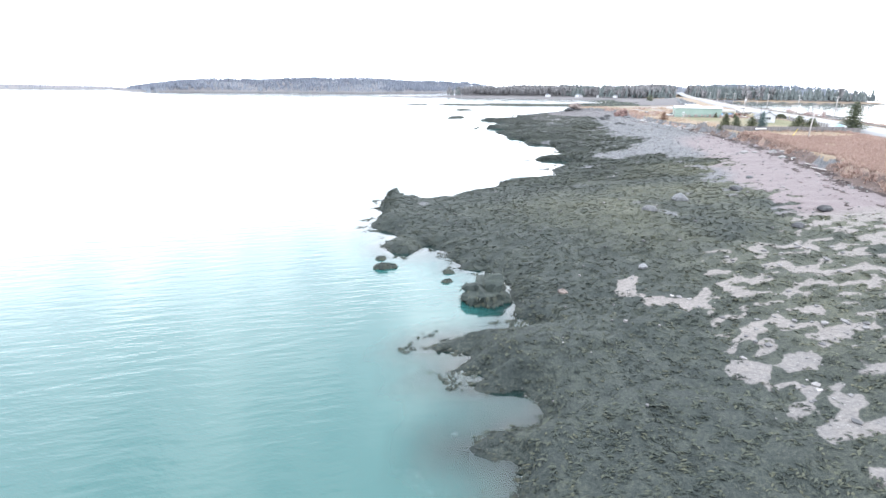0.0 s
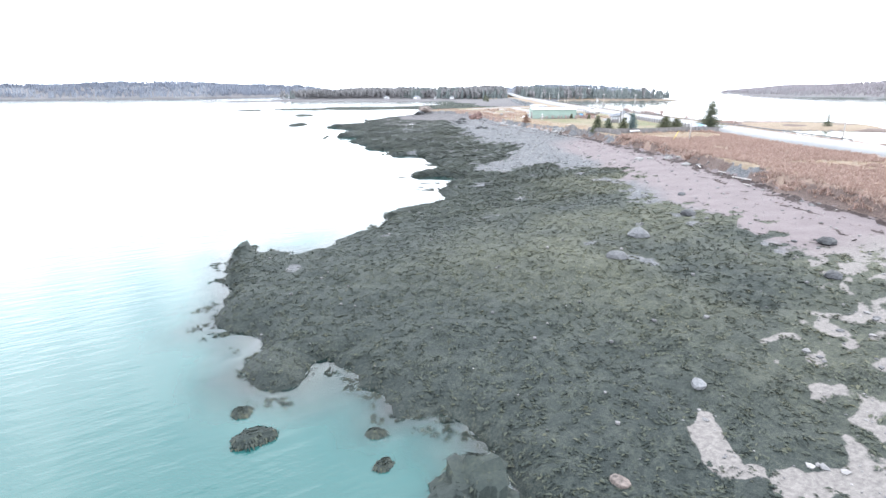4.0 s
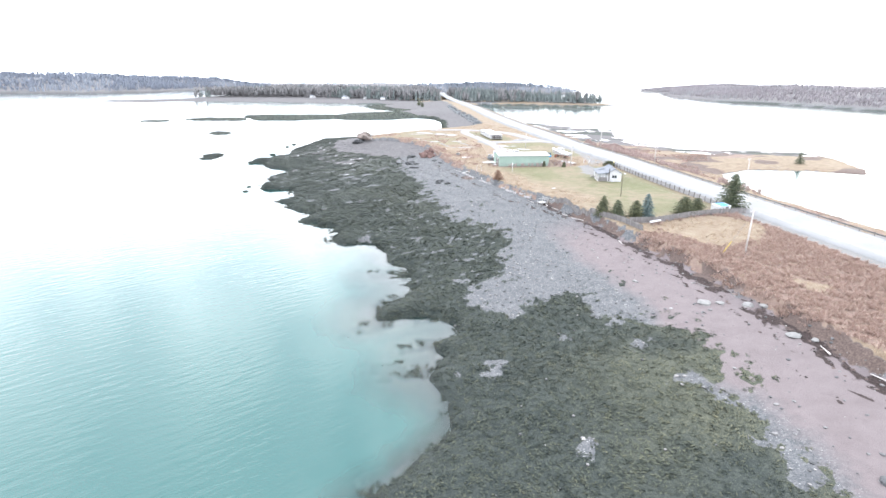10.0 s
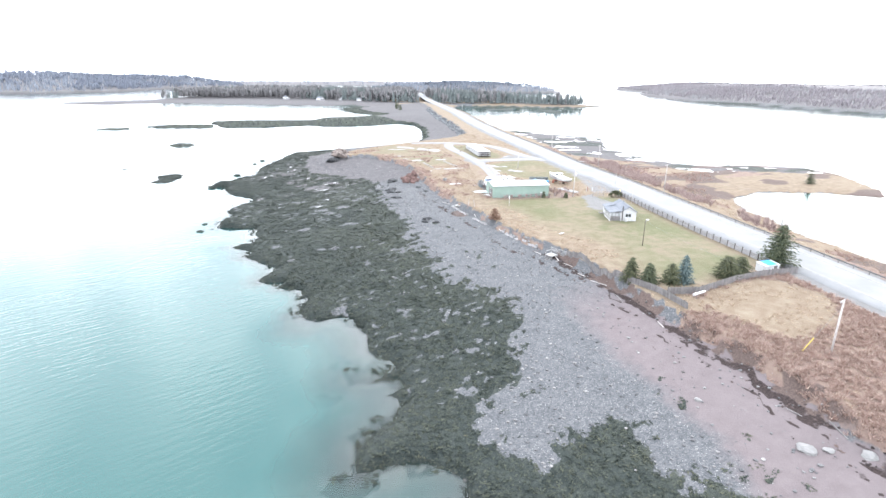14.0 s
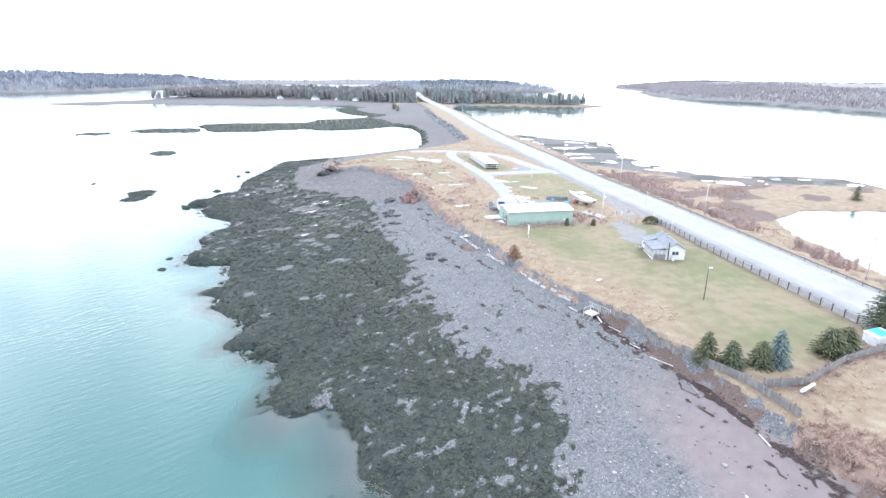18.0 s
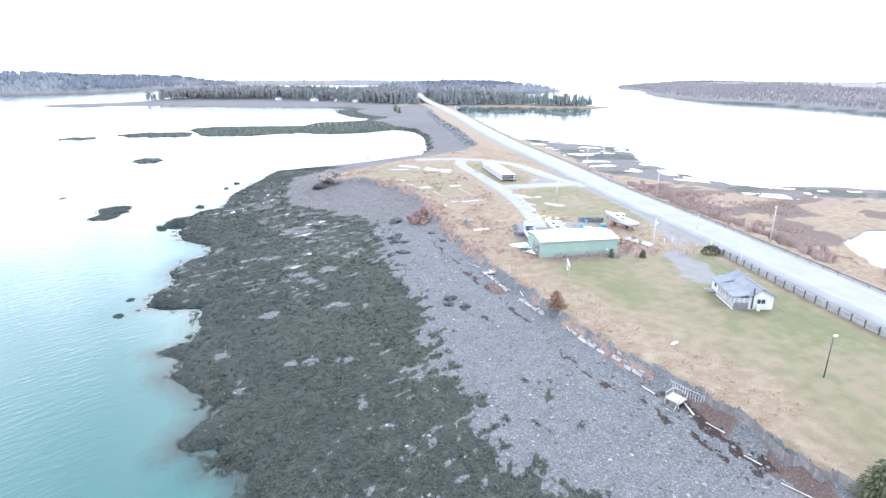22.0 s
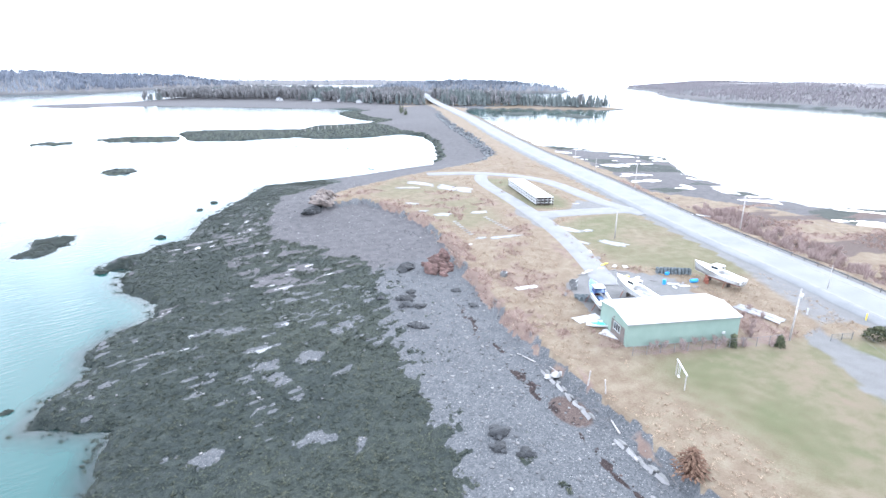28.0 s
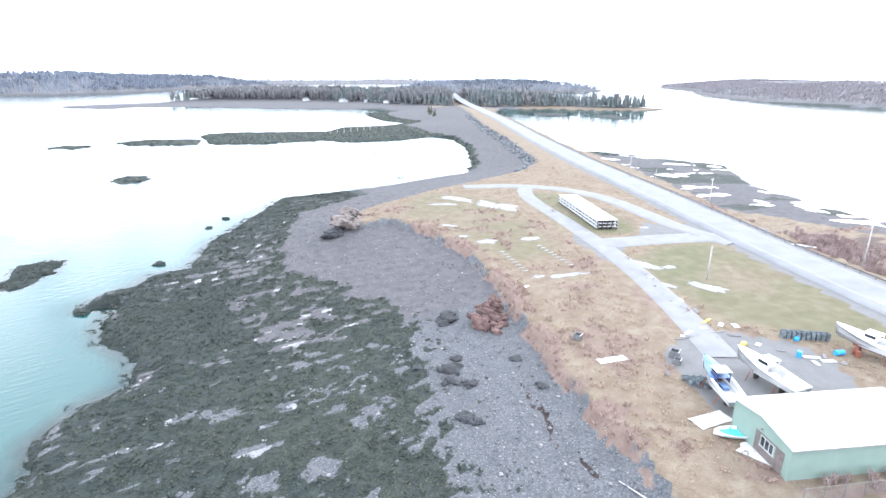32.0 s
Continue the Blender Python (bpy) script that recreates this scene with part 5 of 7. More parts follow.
    part("steps", box((1.2, 2.0, 0.4), (-0.2, 9.0, 0.1), 0.04), M_WOODGREY, h)
    part("slab", box((1.0, 2.2, 0.2), (-0.6, 9.6, -0.02), 0.03), M_CONCRETE, h)


build_house()


# ---- storage rack of white floats ----
def build_rack():
    L, W = 35.0, 6.2
    rack = base("float_rack", pose(161.2, 351.0, 8.15, 0, 0, -18), "three-tier stack of long white dock floats with dark gaps", "rack")
    n = 12
    post = None
    for tier in range(3):
        z = 0.45 + tier * 0.95
        for k in range(n):
            y = (k + 0.5) * L / n
            d = box((W, L / n - 0.06, 0.16), (0, 0, 0), 0.02)
            o = part("deck", d, M_WHITE, rack)
            o.matrix_basis = pose(W / 2, y, z + 0.42)
        for x in (0.06, W - 0.06):
            part("stringer", box((0.12, L, 0.34), (x, L / 2, z + 0.16), 0.02), M_WHITE, rack)
        for k in range(n + 1):
            y = min(max(k * L / n, 0.12), L - 0.12)
            for x in (0.25, W * 0.26, W / 2, W * 0.74, W - 0.25):
                m = pose(x, y, z - 0.2)
                if post is None:
                    post = part("post", box((0.24, 0.24, 0.72), (0, 0, 0), 0.02), M_POSTDARK, rack)
                    post.matrix_basis = m
                else:
                    again(post, m)
        for x in (W * 0.2, W * 0.4, W * 0.62, W * 0.82):
            part("float_drum", rod((x, 0.3, z), (x, L - 0.3, z), 0.3, seg=8), M_POSTDARK, rack)


build_rack()


# ---- lobster boats ----
def hull_rows(L, B, bow, stern):
    rows = []
    n = 14
    for k in range(n + 1):
        s = k / n
        beam = B / 2 * min(1.0, (s * 2.3) ** 0.55) * (1 - 0.08 * max(0, s - 0.6) / 0.4)
        sheer = stern + (bow - stern) * (1 - s) ** 1.5
        keel = 0.55 * (1 - s) ** 3 + 0.25 * s**2 * 0.6
        y = -L * s + (0.5 * (1 - s) ** 3)
        row = []
        flare = 0.22 * (1 - s) ** 2
        for u, zz in ((0.02, keel), (0.5 - flare, keel + 0.2 + 0.15 * (1 - s)), (0.84 - flare, keel + 0.42 + 0.2 * (1 - s)), (0.95 - flare * 0.7, (keel + sheer) / 2 + 0.2), (1.0, sheer)):
            row.append((beam * u if k else 0.03 * u, y + (0.35 * (zz / bow) if k == 0 else 0.3 * (zz / bow) * (1 - s) ** 2), zz))
        rows.append(row)
    return rows


def build_boat(name, m, L, B, deck_mat, house_mat, label):
    boat = base(name, m, label, "boat", "lobster boats laid up in the yard")
    bow, stern = 2.7, 1.4
    rows = hull_rows(L, B, bow, stern)
    bm, bb = bmesh.new(), bmesh.new()
    for target, lo, hi in ((bb, 0, 2), (bm, 2, 4)):
        for side in (-1, 1):
            vs = [[target.verts.new((side * x, y, z)) for x, y, z in r[lo : hi + 1]] for r in rows]
            for a, b in zip(vs, vs[1:]):
                for k in range(hi - lo):
                    target.faces.new((a[k], b[k], b[k + 1], a[k + 1]) if side < 0 else (a[k], a[k + 1], b[k + 1], b[k]))
            
        last = rows[-1][lo : hi + 1]
        ring = [target.verts.new((x, y, z)) for x, y, z in last] + [target.verts.new((-x, y, z)) for x, y, z in last[::-1]]
        target.faces.new(ring)
        bmesh.ops.solidify(target, geom=target.faces[:], thickness=0.05)
    part("hull_shell", bm, M_GELCOAT, boat, smooth=True)
    part("bottom", bb, M_BOTTOM if deck_mat is not M_GELCOAT else M_GELCOAT, boat, smooth=True)
    # foredeck to amidships, then an open cockpit with side decks
    fd = bmesh.new()
    n_fore = 7
    strip = [(rows[k][4][0] * 0.97, rows[k][4][1], rows[k][4][2] - 0.06) for k in range(n_fore + 1)]
    v = [(fd.verts.new((-x, y, z)), fd.verts.new((0, y, z + 0.14)), fd.verts.new((x, y, z))) for x, y, z in strip]
    for a, b in zip(v, v[1:]):
        fd.faces.new((a[0], b[0], b[1], a[1]))
        fd.faces.new((a[1], b[1], b[2], a[2]))
    bmesh.ops.recalc_face_normals(fd, faces=fd.faces[:])
    bmesh.ops.solidify(fd, geom=fd.faces[:], thickness=0.05)
    part("foredeck", fd, deck_mat, boat)
    ck = bmesh.new()
    v = [(ck.verts.new((-rows[k][3][0] * 0.95, rows[k][4][1], 0.72)), ck.verts.new((rows[k][3][0] * 0.95, rows[k][4][1], 0.72))) for k in range(n_fore - 2, 15)]
    for a, b in zip(v, v[1:]):
        ck.faces.new((a[0], b[0], b[1], a[1]))
    bmesh.ops.recalc_face_normals(ck, faces=ck.faces[:])
    bmesh.ops.solidify(ck, geom=ck.faces[:], thickness=0.05)
    part("cockpit_floor", ck, M_ROOFWHITE, boat)
    for side in (-1, 1):
        cm = bmesh.new()
        prev = None
        for k in range(n_fore, 15):
            x, y, z = rows[k][4]
            cur = [cm.verts.new((side * x * q, y, z + 0.02)) for q in (1.02, 0.80)]
            if prev:
                cm.faces.new((prev[0], cur[0], cur[1], prev[1]))
            prev = cur
        bmesh.ops.recalc_face_normals(cm, faces=cm.faces[:])
        bmesh.ops.solidify(cm, geom=cm.faces[:], thickness=0.06)
        part("side_deck", cm, M_GELCOAT, boat)
    part("stern_deck", box((B * 0.86, 0.45, 0.07), (0, -L + 0.25, stern + 0.03), 0.02), M_GELCOAT, boat)
    # wheelhouse
    y0, w, zf = -L * 0.36, B * 0.62, 1.5
    part("trunk_cabin", box((w * 0.8, L * 0.16, 0.55), (0, y0 + L * 0.10, zf + 0.35), 0.08, taper=0.9), deck_mat, boat)
    part("gunwale_guard", box((B * 0.9, 0.12, 0.16), (0, -L + 0.02, stern - 0.1), 0.03), M_GELCOAT, boat)
    wh = part("wheelhouse", box((w, 0.09, 0.85), (0, y0 + 0.05, zf + 0.35), 0.02), house_mat, boat)
    for side in (-1, 1):
        part("cabin_side", box((0.08, L * 0.17, 1.0 if side < 0 else 0.55), (side * (w / 2 - 0.05), y0 - L * 0.085, zf + (0.4 if side < 0 else 0.15)), 0.02), house_mat, wh)
        part("roof_post", box((0.09, 0.09, 1.5), (side * (w / 2 - 0.06), y0 - L * 0.165, zf + 0.75)), house_mat, wh)
        part("side_window", box((0.03, L * 0.13, 0.48), (side * (w / 2 - 0.05), y0 - L * 0.08, zf + 1.15)), M_GLASS, wh)
    for k in (-1, 0, 1):
        part("windscreen_pane", box((w / 3 - 0.1, 0.04, 0.55), (k * w / 3, y0 + 0.02, zf + 1.08), 0, (-12, 0, 0)), M_GLASS, wh)
    part("wheelhouse_roof", box((w + 0.2, L * 0.21, 0.09), (0, y0 - L * 0.075, zf + 1.5), 0.04), M_GELCOAT, wh)
    part("engine_box", box((0.9, 1.3, 0.5), (0.1, y0 - L * 0.2, 0.98), 0.05), deck_mat, boat)
    part("keel", box((0.14, L * 0.75, 0.5), (0, -L * 0.58, 0.12), 0.03), M_BOTTOM, boat)
    # poppets that hold it up, and keel blocks
    for y in (-L * 0.3, -L * 0.72):
        for side in (-1, 1):
            part("stand", rod((side * (B / 2 + 0.35), y, -0.85), (side * B * 0.40, y, 0.55), 0.06), M_RUST, boat)
        part("keel_block", box((0.9, 0.35, 0.75), (0, y, -0.5), 0.02), M_POSTDARK, boat)
    return boat


def yard(x, y):
    return gz(x, y)


build_boat("lobster_boat", pose(123.2, 281.0, yard(121, 276) + 0.82, 0, 0, -24), 9.4, 3.1, M_BLUEDECK, M_NAVY, "white lobster boat with a blue deck and navy wheelhouse")
build_boat("lobster_boat", pose(130.4, 280.8, yard(130, 276) + 0.82, 0, 0, -4), 9.9, 3.5, M_GELCOAT, M_GELCOAT, "all-white lobster boat propped on the gravel apron")
build_boat("lobster_boat", pose(152.2, 279.6, yard(152.5, 274) + 0.82, 0, 0, 4), 10.4, 3.5, M_GELCOAT, M_GELCOAT, "white lobster boat standing alone by the road verge")


def build_skiff(m, mat_in, label, over=False):
    s = base("skiff", m, label, "skiff")
    rows = [(-1.9, 0.72, 0.55), (-1.0, 0.85, 0.5), (0.2, 0.85, 0.5), (1.2, 0.6, 0.58), (2.0, 0.06, 0.72)]
    bm = bmesh.new()
    vs = []
    for y, b, h in rows:
        y, b = 1.2 * y, 1.3 * b
        vs.append([bm.verts.new(p) for p in ((-b, y, h), (-b * 0.72, y, 0.03), (b * 0.72, y, 0.03), (b, y, h))])
    for a, b in zip(vs, vs[1:]):
        for k in range(3):
            bm.faces.new((a[k], b[k], b[k + 1], a[k + 1]))
    bm.faces.new(vs[0])
    bmesh.ops.recalc_face_normals(bm, faces=bm.faces[:])
    bmesh.ops.solidify(bm, geom=bm.faces[:], thickness=0.05)
    part("hull", bm, M_GELCOAT, s)
    part("floor", box((1.5, 3.5, 0.04), (0, -0.3, 0.2)), mat_in, s)
    for y in (-1.2, 0.1):
        part("thwart", box((1.95, 0.3, 0.05), (0, y, 0.4), 0.01), mat_in if not over else M_GELCOAT, s)
    return s


build_skiff(pose(115.4, 269.8, gz(115, 270) + 0.18, 0, 0, 62), M_TURQ, "white skiff with a turquoise inside on dry grass")


# ---- fences ----
def build_board_fence(name, line, height, label, lean=0.0, seed=1):
    f = base(name, pose(0, 0, 0), label, "fence")
    rng = random.Random(seed)
    plank = post = None
    pts = along(line, 0.30)
    for k, (x, y, a) in enumerate(pts):
        z = gz(x, y)
        m = pose(x, y, z + height / 2 - 0.08 + rng.uniform(-0.05, 0.05), lean + rng.uniform(-1.5, 1.5), rng.uniform(-1.0, 1.0), a)
        if plank is None:
            plank = part("plank", box((0.285, 0.035, height), (0, 0, 0), 0.006), M_WOODGREY, f)
            plank.matrix_basis = m
        else:
            again(plank, m)
        if k % 8 == 0:
            m = pose(x - 0.1 * math.sin(radians(a)), y + 0.1 * math.cos(radians(a)), z + height / 2 - 0.1, 0, 0, a)
            if post is None:
                post = part("post", box((0.12, 0.12, height + 0.3), (0, 0, 0), 0.01), M_POSTDARK, f)
                post.matrix_basis = m
            else:
                again(post, m)
    for (ax, ay, aa), (bx, by, ba) in zip(pts[::8], pts[8::8]):
        for h in (0.35, height - 0.4):
            part("rail", rod((ax - 0.05 * math.sin(radians(aa)), ay + 0.05 * math.cos(radians(aa)), gz(ax, ay) + h), (bx - 0.05 * math.sin(radians(ba)), by + 0.05 * math.cos(radians(ba)), gz(bx, by) + h), 0.045, seg=4), M_WOODGREY, f)
    return f


build_board_fence("board_fence", [(97.6, 203), (97.3, 198), (96.4, 188), (96.0, 182.6)], 1.5, "weathered grey board fence along the top of the bank", 3, 2)
build_board_fence("board_fence", [(95.6, 181.8), (96.3, 174.5), (94.8, 166.5)], 1.45, "leaning grey board fence above the wrack-strewn bank", 5, 3)
build_board_fence("board_fence", [(97.4, 173.2), (103, 170.8), (115, 171.8), (123, 171.3), (132.5, 169.6)], 1.5, "weathered grey board fence between lawn and brush", 0, 4)


def build_road_fence():
    f = base("road_fence", pose(0, 0, 0), "pale grey panel fence with dark posts between lawn and road", "fence")
    post = panel = cap = None
    pts = along([(157.5, 246), (148.3, 224), (142.4, 207), (136.2, 188), (132.4, 177)], 2.75)
    for k, (x, y, a) in enumerate(pts):
        z = gz(x, y)
        if post is None:
            post = part("post", box((0.2, 0.2, 1.75), (0, 0, 0.72), 0.02), M_POSTDARK, f)
            post.matrix_basis = pose(x, y, z - 0.05, 0, 0, a)
        else:
            again(post, pose(x, y, z - 0.05, 0, 0, a))
        if k + 1 < len(pts):
            bx, by, _ = pts[k + 1]
            m = pose((x + bx) / 2, (y + by) / 2, (z + gz(bx, by)) / 2 + 0.62, 0, 0, math.degrees(math.atan2(by - y, bx - x)))
            for q in range(6):
                mq = m @ pose(0, 0, -0.5 + q * 0.2)
                if panel is None:
                    panel = part("board", box((2.5, 0.05, 0.185), (0, 0, 0), 0.008), M_FENCE, f)
                    panel.matrix_basis = mq
                else:
                    again(panel, mq)
            mq = m @ pose(0, 0, 0.62)
            if cap is None:
                cap = part("cap_rail", box((2.5, 0.1, 0.05), (0, 0, 0), 0.01), M_FENCE, f)
                cap.matrix_basis = mq
            else:
                again(cap, mq)


build_road_fence()


def build_wire_fence():
    """The chain-link fence in front of the shed."""
    f = base("wire_fence", pose(0, 0, 0), "thin wire fence on grey steel posts before the shed", "fence")
    post = None
    pts = along([(112.6, 259.4), (122, 256.6), (134, 252.4), (140, 251)], 2.4)
    for k, (x, y, a) in enumerate(pts):
        m = pose(x, y, gz(x, y) + 0.55, 0, 0, a)
        if post is None:
            post = part("post", rod((0, 0, -0.7), (0, 0, 1.12), 0.045, seg=6), M_GALV, f)
            post.matrix_basis = m
        else:
            again(post, m)
        if k:
            px, py, _ = pts[k - 1]
            for h in (0.1, 0.35, 0.6, 0.85, 1.1, 1.35, 1.6):
                part("wire", rod((px, py, gz(px, py) + h), (x, y, gz(x, y) + h), 0.010 if h < 1.5 else 0.028, seg=4), M_GALV, f)


build_wire_fence()


# ---- poles and wires ----
def build_pole(x, y, h, arm=0.0, heading=20, lean=(0, 0), lamp=False, mat=None, can=False, label="pale wooden utility pole"):
    z = gz(x, y)
    p = base("utility_pole", pose(x, y, z, lean[0], lean[1], 0), label, "utility pole", "poles along the road")
    part("shaft", rod((0, 0, -0.4), (0, 0, h), 0.165 if mat is None else 0.10, 0.115 if mat is None else 0.07, 10), mat or M_POLE, p, smooth=True)
    if arm:
        m = pose(0, 0, h - 0.35, 0, 0, heading)
        part("crossarm", box((arm, 0.12, 0.14), (0, 0.16, 0), 0.01), M_POLE, p).matrix_basis = m
        for k in (-0.46, -0.2, 0.2, 0.46):
            part("insulator", rod((arm * k, 0.16, 0.05), (arm * k, 0.16, 0.26), 0.05, seg=6), M_WHITE, p).matrix_basis = m
        for k in (-1, 1):
            part("brace", rod((0, 0.14, -0.7), (k * arm * 0.3, 0.16, -0.05), 0.025, seg=4), M_GALV, p).matrix_basis = m
    if can:
        part("transformer", rod((0.42, 0, h - 2.0), (0.42, 0, h - 0.9), 0.28, seg=12), M_WHITE, p, "pale grey transformer can", True)
    if lamp:
        part("lamp_arm", rod((0, 0, h - 0.3), (0.9, 0.2, h + 0.1), 0.04, seg=6), M_GALV, p)
        part("lamp_head", box((0.75, 0.4, 0.22), (0.95, 0.2, h + 0.1), 0.06), M_WHITE, p, "white lamp head")
    return (x, y, z + h - 0.2)


LINE_EAST = [(139, 135), (159, 190), (177.5, 245), (196.5, 300.5), (213.5, 357.5), (231, 414), (252, 472), (276, 533), (300, 597), (327, 668), (356, 748), (388, 838)]
tops = [build_pole(x, y, 10.0, 2.6, 20, label="pale wooden utility pole with a crossarm beside the road") for x, y in LINE_EAST]
yard_pole = build_pole(140.2, 251.6, 9.2, 0, can=True, lean=(0, 1.5), label="pale pole with a transformer by the house drive")
build_pole(157.0, 309.5, 7.6, label="slender pale pole standing in the grass")
brush_pole = build_pole(100.3, 145.5, 8.6, 1.6, 10, lean=(-2, 5), label="leaning grey pole in red brush")
lamp_pole = build_pole(117.6, 198.6, 6.4, lamp=True, mat=M_POSTDARK, label="dark yard pole with a white lamp head")
for x, y, h in ((170, 262, 5.5), (152, 236, 4.5), (230, 398, 6.0)):
    build_pole(x, y, h, mat=M_POLE, label="thin pale post on the road verge")


def wire(a, b, sag, off=0.0):
    bm = bmesh.new()
    n = 10
    a, b = Vector(a), Vector(b)
    side = Vector((b.y - a.y, a.x - b.x, 0)).normalized() * off
    prev = None
    for k in range(n + 1):
        s = k / n
        p = a.lerp(b, s) + side - Vector((0, 0, 4 * sag * s * (1 - s)))
        if prev is not None:
            rod(prev, p, 0.011, seg=4, bm=bm)
        prev = p
    tagged(part("overhead_wire", bm, M_GALV), "thin sagging overhead wire between two poles", "wire", "overhead wires")


for a, b in zip(tops, tops[1:]):
    for off in (-1.0, 1.0):
        wire(a, b, 0.9, off)
wire(tops[2], yard_pole, 0.6)
wire(yard_pole, lamp_pole, 0.9)
wire(lamp_pole, brush_pole, 1.0)
wire(yard_pole, (131, 222, 11.2), 0.4)


def build_guy():
    g = base("guy_marker", pose(97.4, 148, gz(97.4, 148)), "yellow guy-wire guard slanting up from the brush", "guy wire")
    part("guard", rod((0, 0, 0), (0.9, -0.75, 2.4), 0.06, seg=6), M_YELLOW, g)
    part("wire", rod((0.9, -0.75, 2.4), (2.9, -2.5, 7.8), 0.02, seg=4), M_GALV, g)


build_guy()


# ---- trees ----
def build_conifer(x, y, h, r, mat, label, seed=1, whorls=16, droop=0.35, bare=0.08, thin=1.0, shape=0.75):
    """A trunk and tiers of boughs, each a spray of needle fans, with gaps and an uneven outline."""
    rng = random.Random(seed)
    t = base("spruce_tree", pose(x, y, gz(x, y) - 0.05, 0, 0, rng.uniform(0, 360)), label, "tree")
    part("trunk", rod((0, 0, -0.2), (0, 0, h * 0.96), 0.045 * h ** 0.8, 0.02, 8), M_BARK, t)
    v, f = [], []

    def fan(px, py, pz, dx, dy, dz, size):
        i = len(v)
        sx, sy = -dy, dx
        for s in (-1, 1):
            v.append((px + sx * size * 0.35 * s, py + sy * size * 0.35 * s, pz - 0.05 * size))
        v.append((px + dx * size, py + dy * size, pz + dz * size))
        v.append((px - dx * size * 0.15, py - dy * size * 0.15, pz + size * 0.32))
        f.extend([(i, i + 1, i + 2), (i, i + 2, i + 3), (i + 1, i + 3, i + 2)])

    for k in range(whorls):
        s = bare + (1 - bare) * k / whorls
        n = int((10 - 4 * s) * thin + rng.uniform(-1, 1.5))
        for b in range(n):
            a = 6.283 * (b + rng.uniform(-0.4, 0.4)) / n
            reach = r * (1 - s) ** shape * rng.uniform(0.62, 1.12) + 0.08
            z0 = h * s + rng.uniform(-0.3, 0.3) * h / whorls
            m = max(2, int(reach / 0.28))
            for q in range(m + 1):
                u = (q + 0.35) / (m + 0.5)
                w = a + rng.uniform(-0.28, 0.28)
                fan(reach * u * math.cos(w), reach * u * math.sin(w), z0 - droop * reach * u * u + rng.uniform(-0.06, 0.06), math.cos(w), math.sin(w), -0.25, 0.30 + 0.22 * rng.random() + 0.05 * h * (1 - u) * 0.5)
    for q in range(6):
        fan(0, 0, h * (0.93 + 0.012 * q), math.cos(q), math.sin(q), 1.2, 0.16)
    crown = mesh_object("crown", v, f, mat)
    crown.parent = t
    return t


build_conifer(96.9, 182.2, 5.0, 2.3, M_CEDAR, "dark bushy spruce on the lawn by the board fence", 1, 18, 0.2, 0.03, 1.25, 0.7)
build_conifer(99.0, 179.4, 4.3, 2.3, M_CONIFER, "bushy young spruce on the lawn by the fence", 2, 17, 0.2, 0.03, 1.25, 0.7)
build_conifer(102.8, 177.2, 4.3, 2.5, M_CEDAR, "ragged dark spruce on the lawn", 3, 16, 0.15, 0.03, 1.1, 0.65)
build_conifer(105.6, 176.4, 5.9, 2.3, M_BLUESPRUCE, "blue-green spruce on the lawn", 4, 18, 0.2, 0.03, 1.25, 0.7)
build_conifer(116.0, 174.4, 4.7, 3.1, M_CEDAR, "rounded dark cedar against the board fence", 5, 17, 0.05, 0.02, 1.5, 0.5)
build_conifer(120.0, 174.2, 4.0, 2.8, M_CEDAR, "rounded dark cedar against the board fence", 6, 16, 0.05, 0.02, 1.5, 0.5)
build_conifer(133.6, 174.8, 9.4, 4.6, M_CONIFER, "large shaggy pine beside the road", 7, 20, -0.05, 0.1, 1.35, 0.6)
build_conifer(98.8, 237.2, 3.6, 2.2, M_RUSSET, "russet-brown shrubby pine at the bank top", 8, 12, -0.1, 0.1, 1.0)
build_conifer(129.6, 254.4, 2.3, 0.65, M_CEDAR, "small dark cone-shaped cedar before the shed", 9, 12)
build_conifer(136.6, 251.0, 2.1, 0.75, M_CEDAR, "small dark cone-shaped cedar before the shed", 10, 12)
build_conifer(283, 252, 6.5, 2.9, M_CONIFER, "lone dark pine on the marsh point", 11, 12, 0.1)
for k in range(9):
    rng = random.Random(40 + k)
    build_conifer(322 + 7.5 * k * 0.45 + rng.uniform(-3, 3), 838 + 12 * k * 0.9 + rng.uniform(-4, 4), rng.uniform(7, 11), rng.uniform(2.2, 3.2), M_CONIFER, "dark spruce beside the far end of the causeway", 60 + k, 9)


def build_hedge():
    h = base("evergreen_bush", pose(153.8, 245.2, gz(153.8, 245.2), 0, 0, -25), "low dense dark evergreen bush beside the fence", "bush")
    rng = random.Random(5)
    v, f = [], []
    for _ in range(900):
        a, b = rng.uniform(0, 6.283), rng.uniform(0, 1.45)
        q = rng.uniform(0.8, 1.05)
        p = Vector((2.3 * q * math.cos(a) * math.cos(b), 1.5 * q * math.sin(a) * math.cos(b), 0.2 + 1.9 * q * math.sin(b)))
        i = len(v)
        for _ in range(3):
            v.append(tuple(p + Vector((rng.uniform(-0.3, 0.3), rng.uniform(-0.3, 0.3), rng.uniform(-0.15, 0.4)))))
        f.append((i, i + 1, i + 2))
    o = mesh_object("foliage", v, f, M_CEDAR)
    o.parent = h
    part("stem", rod((0, 0, -0.1), (0, 0, 1.4), 0.09, 0.04, 6), M_BARK, h)


build_hedge()


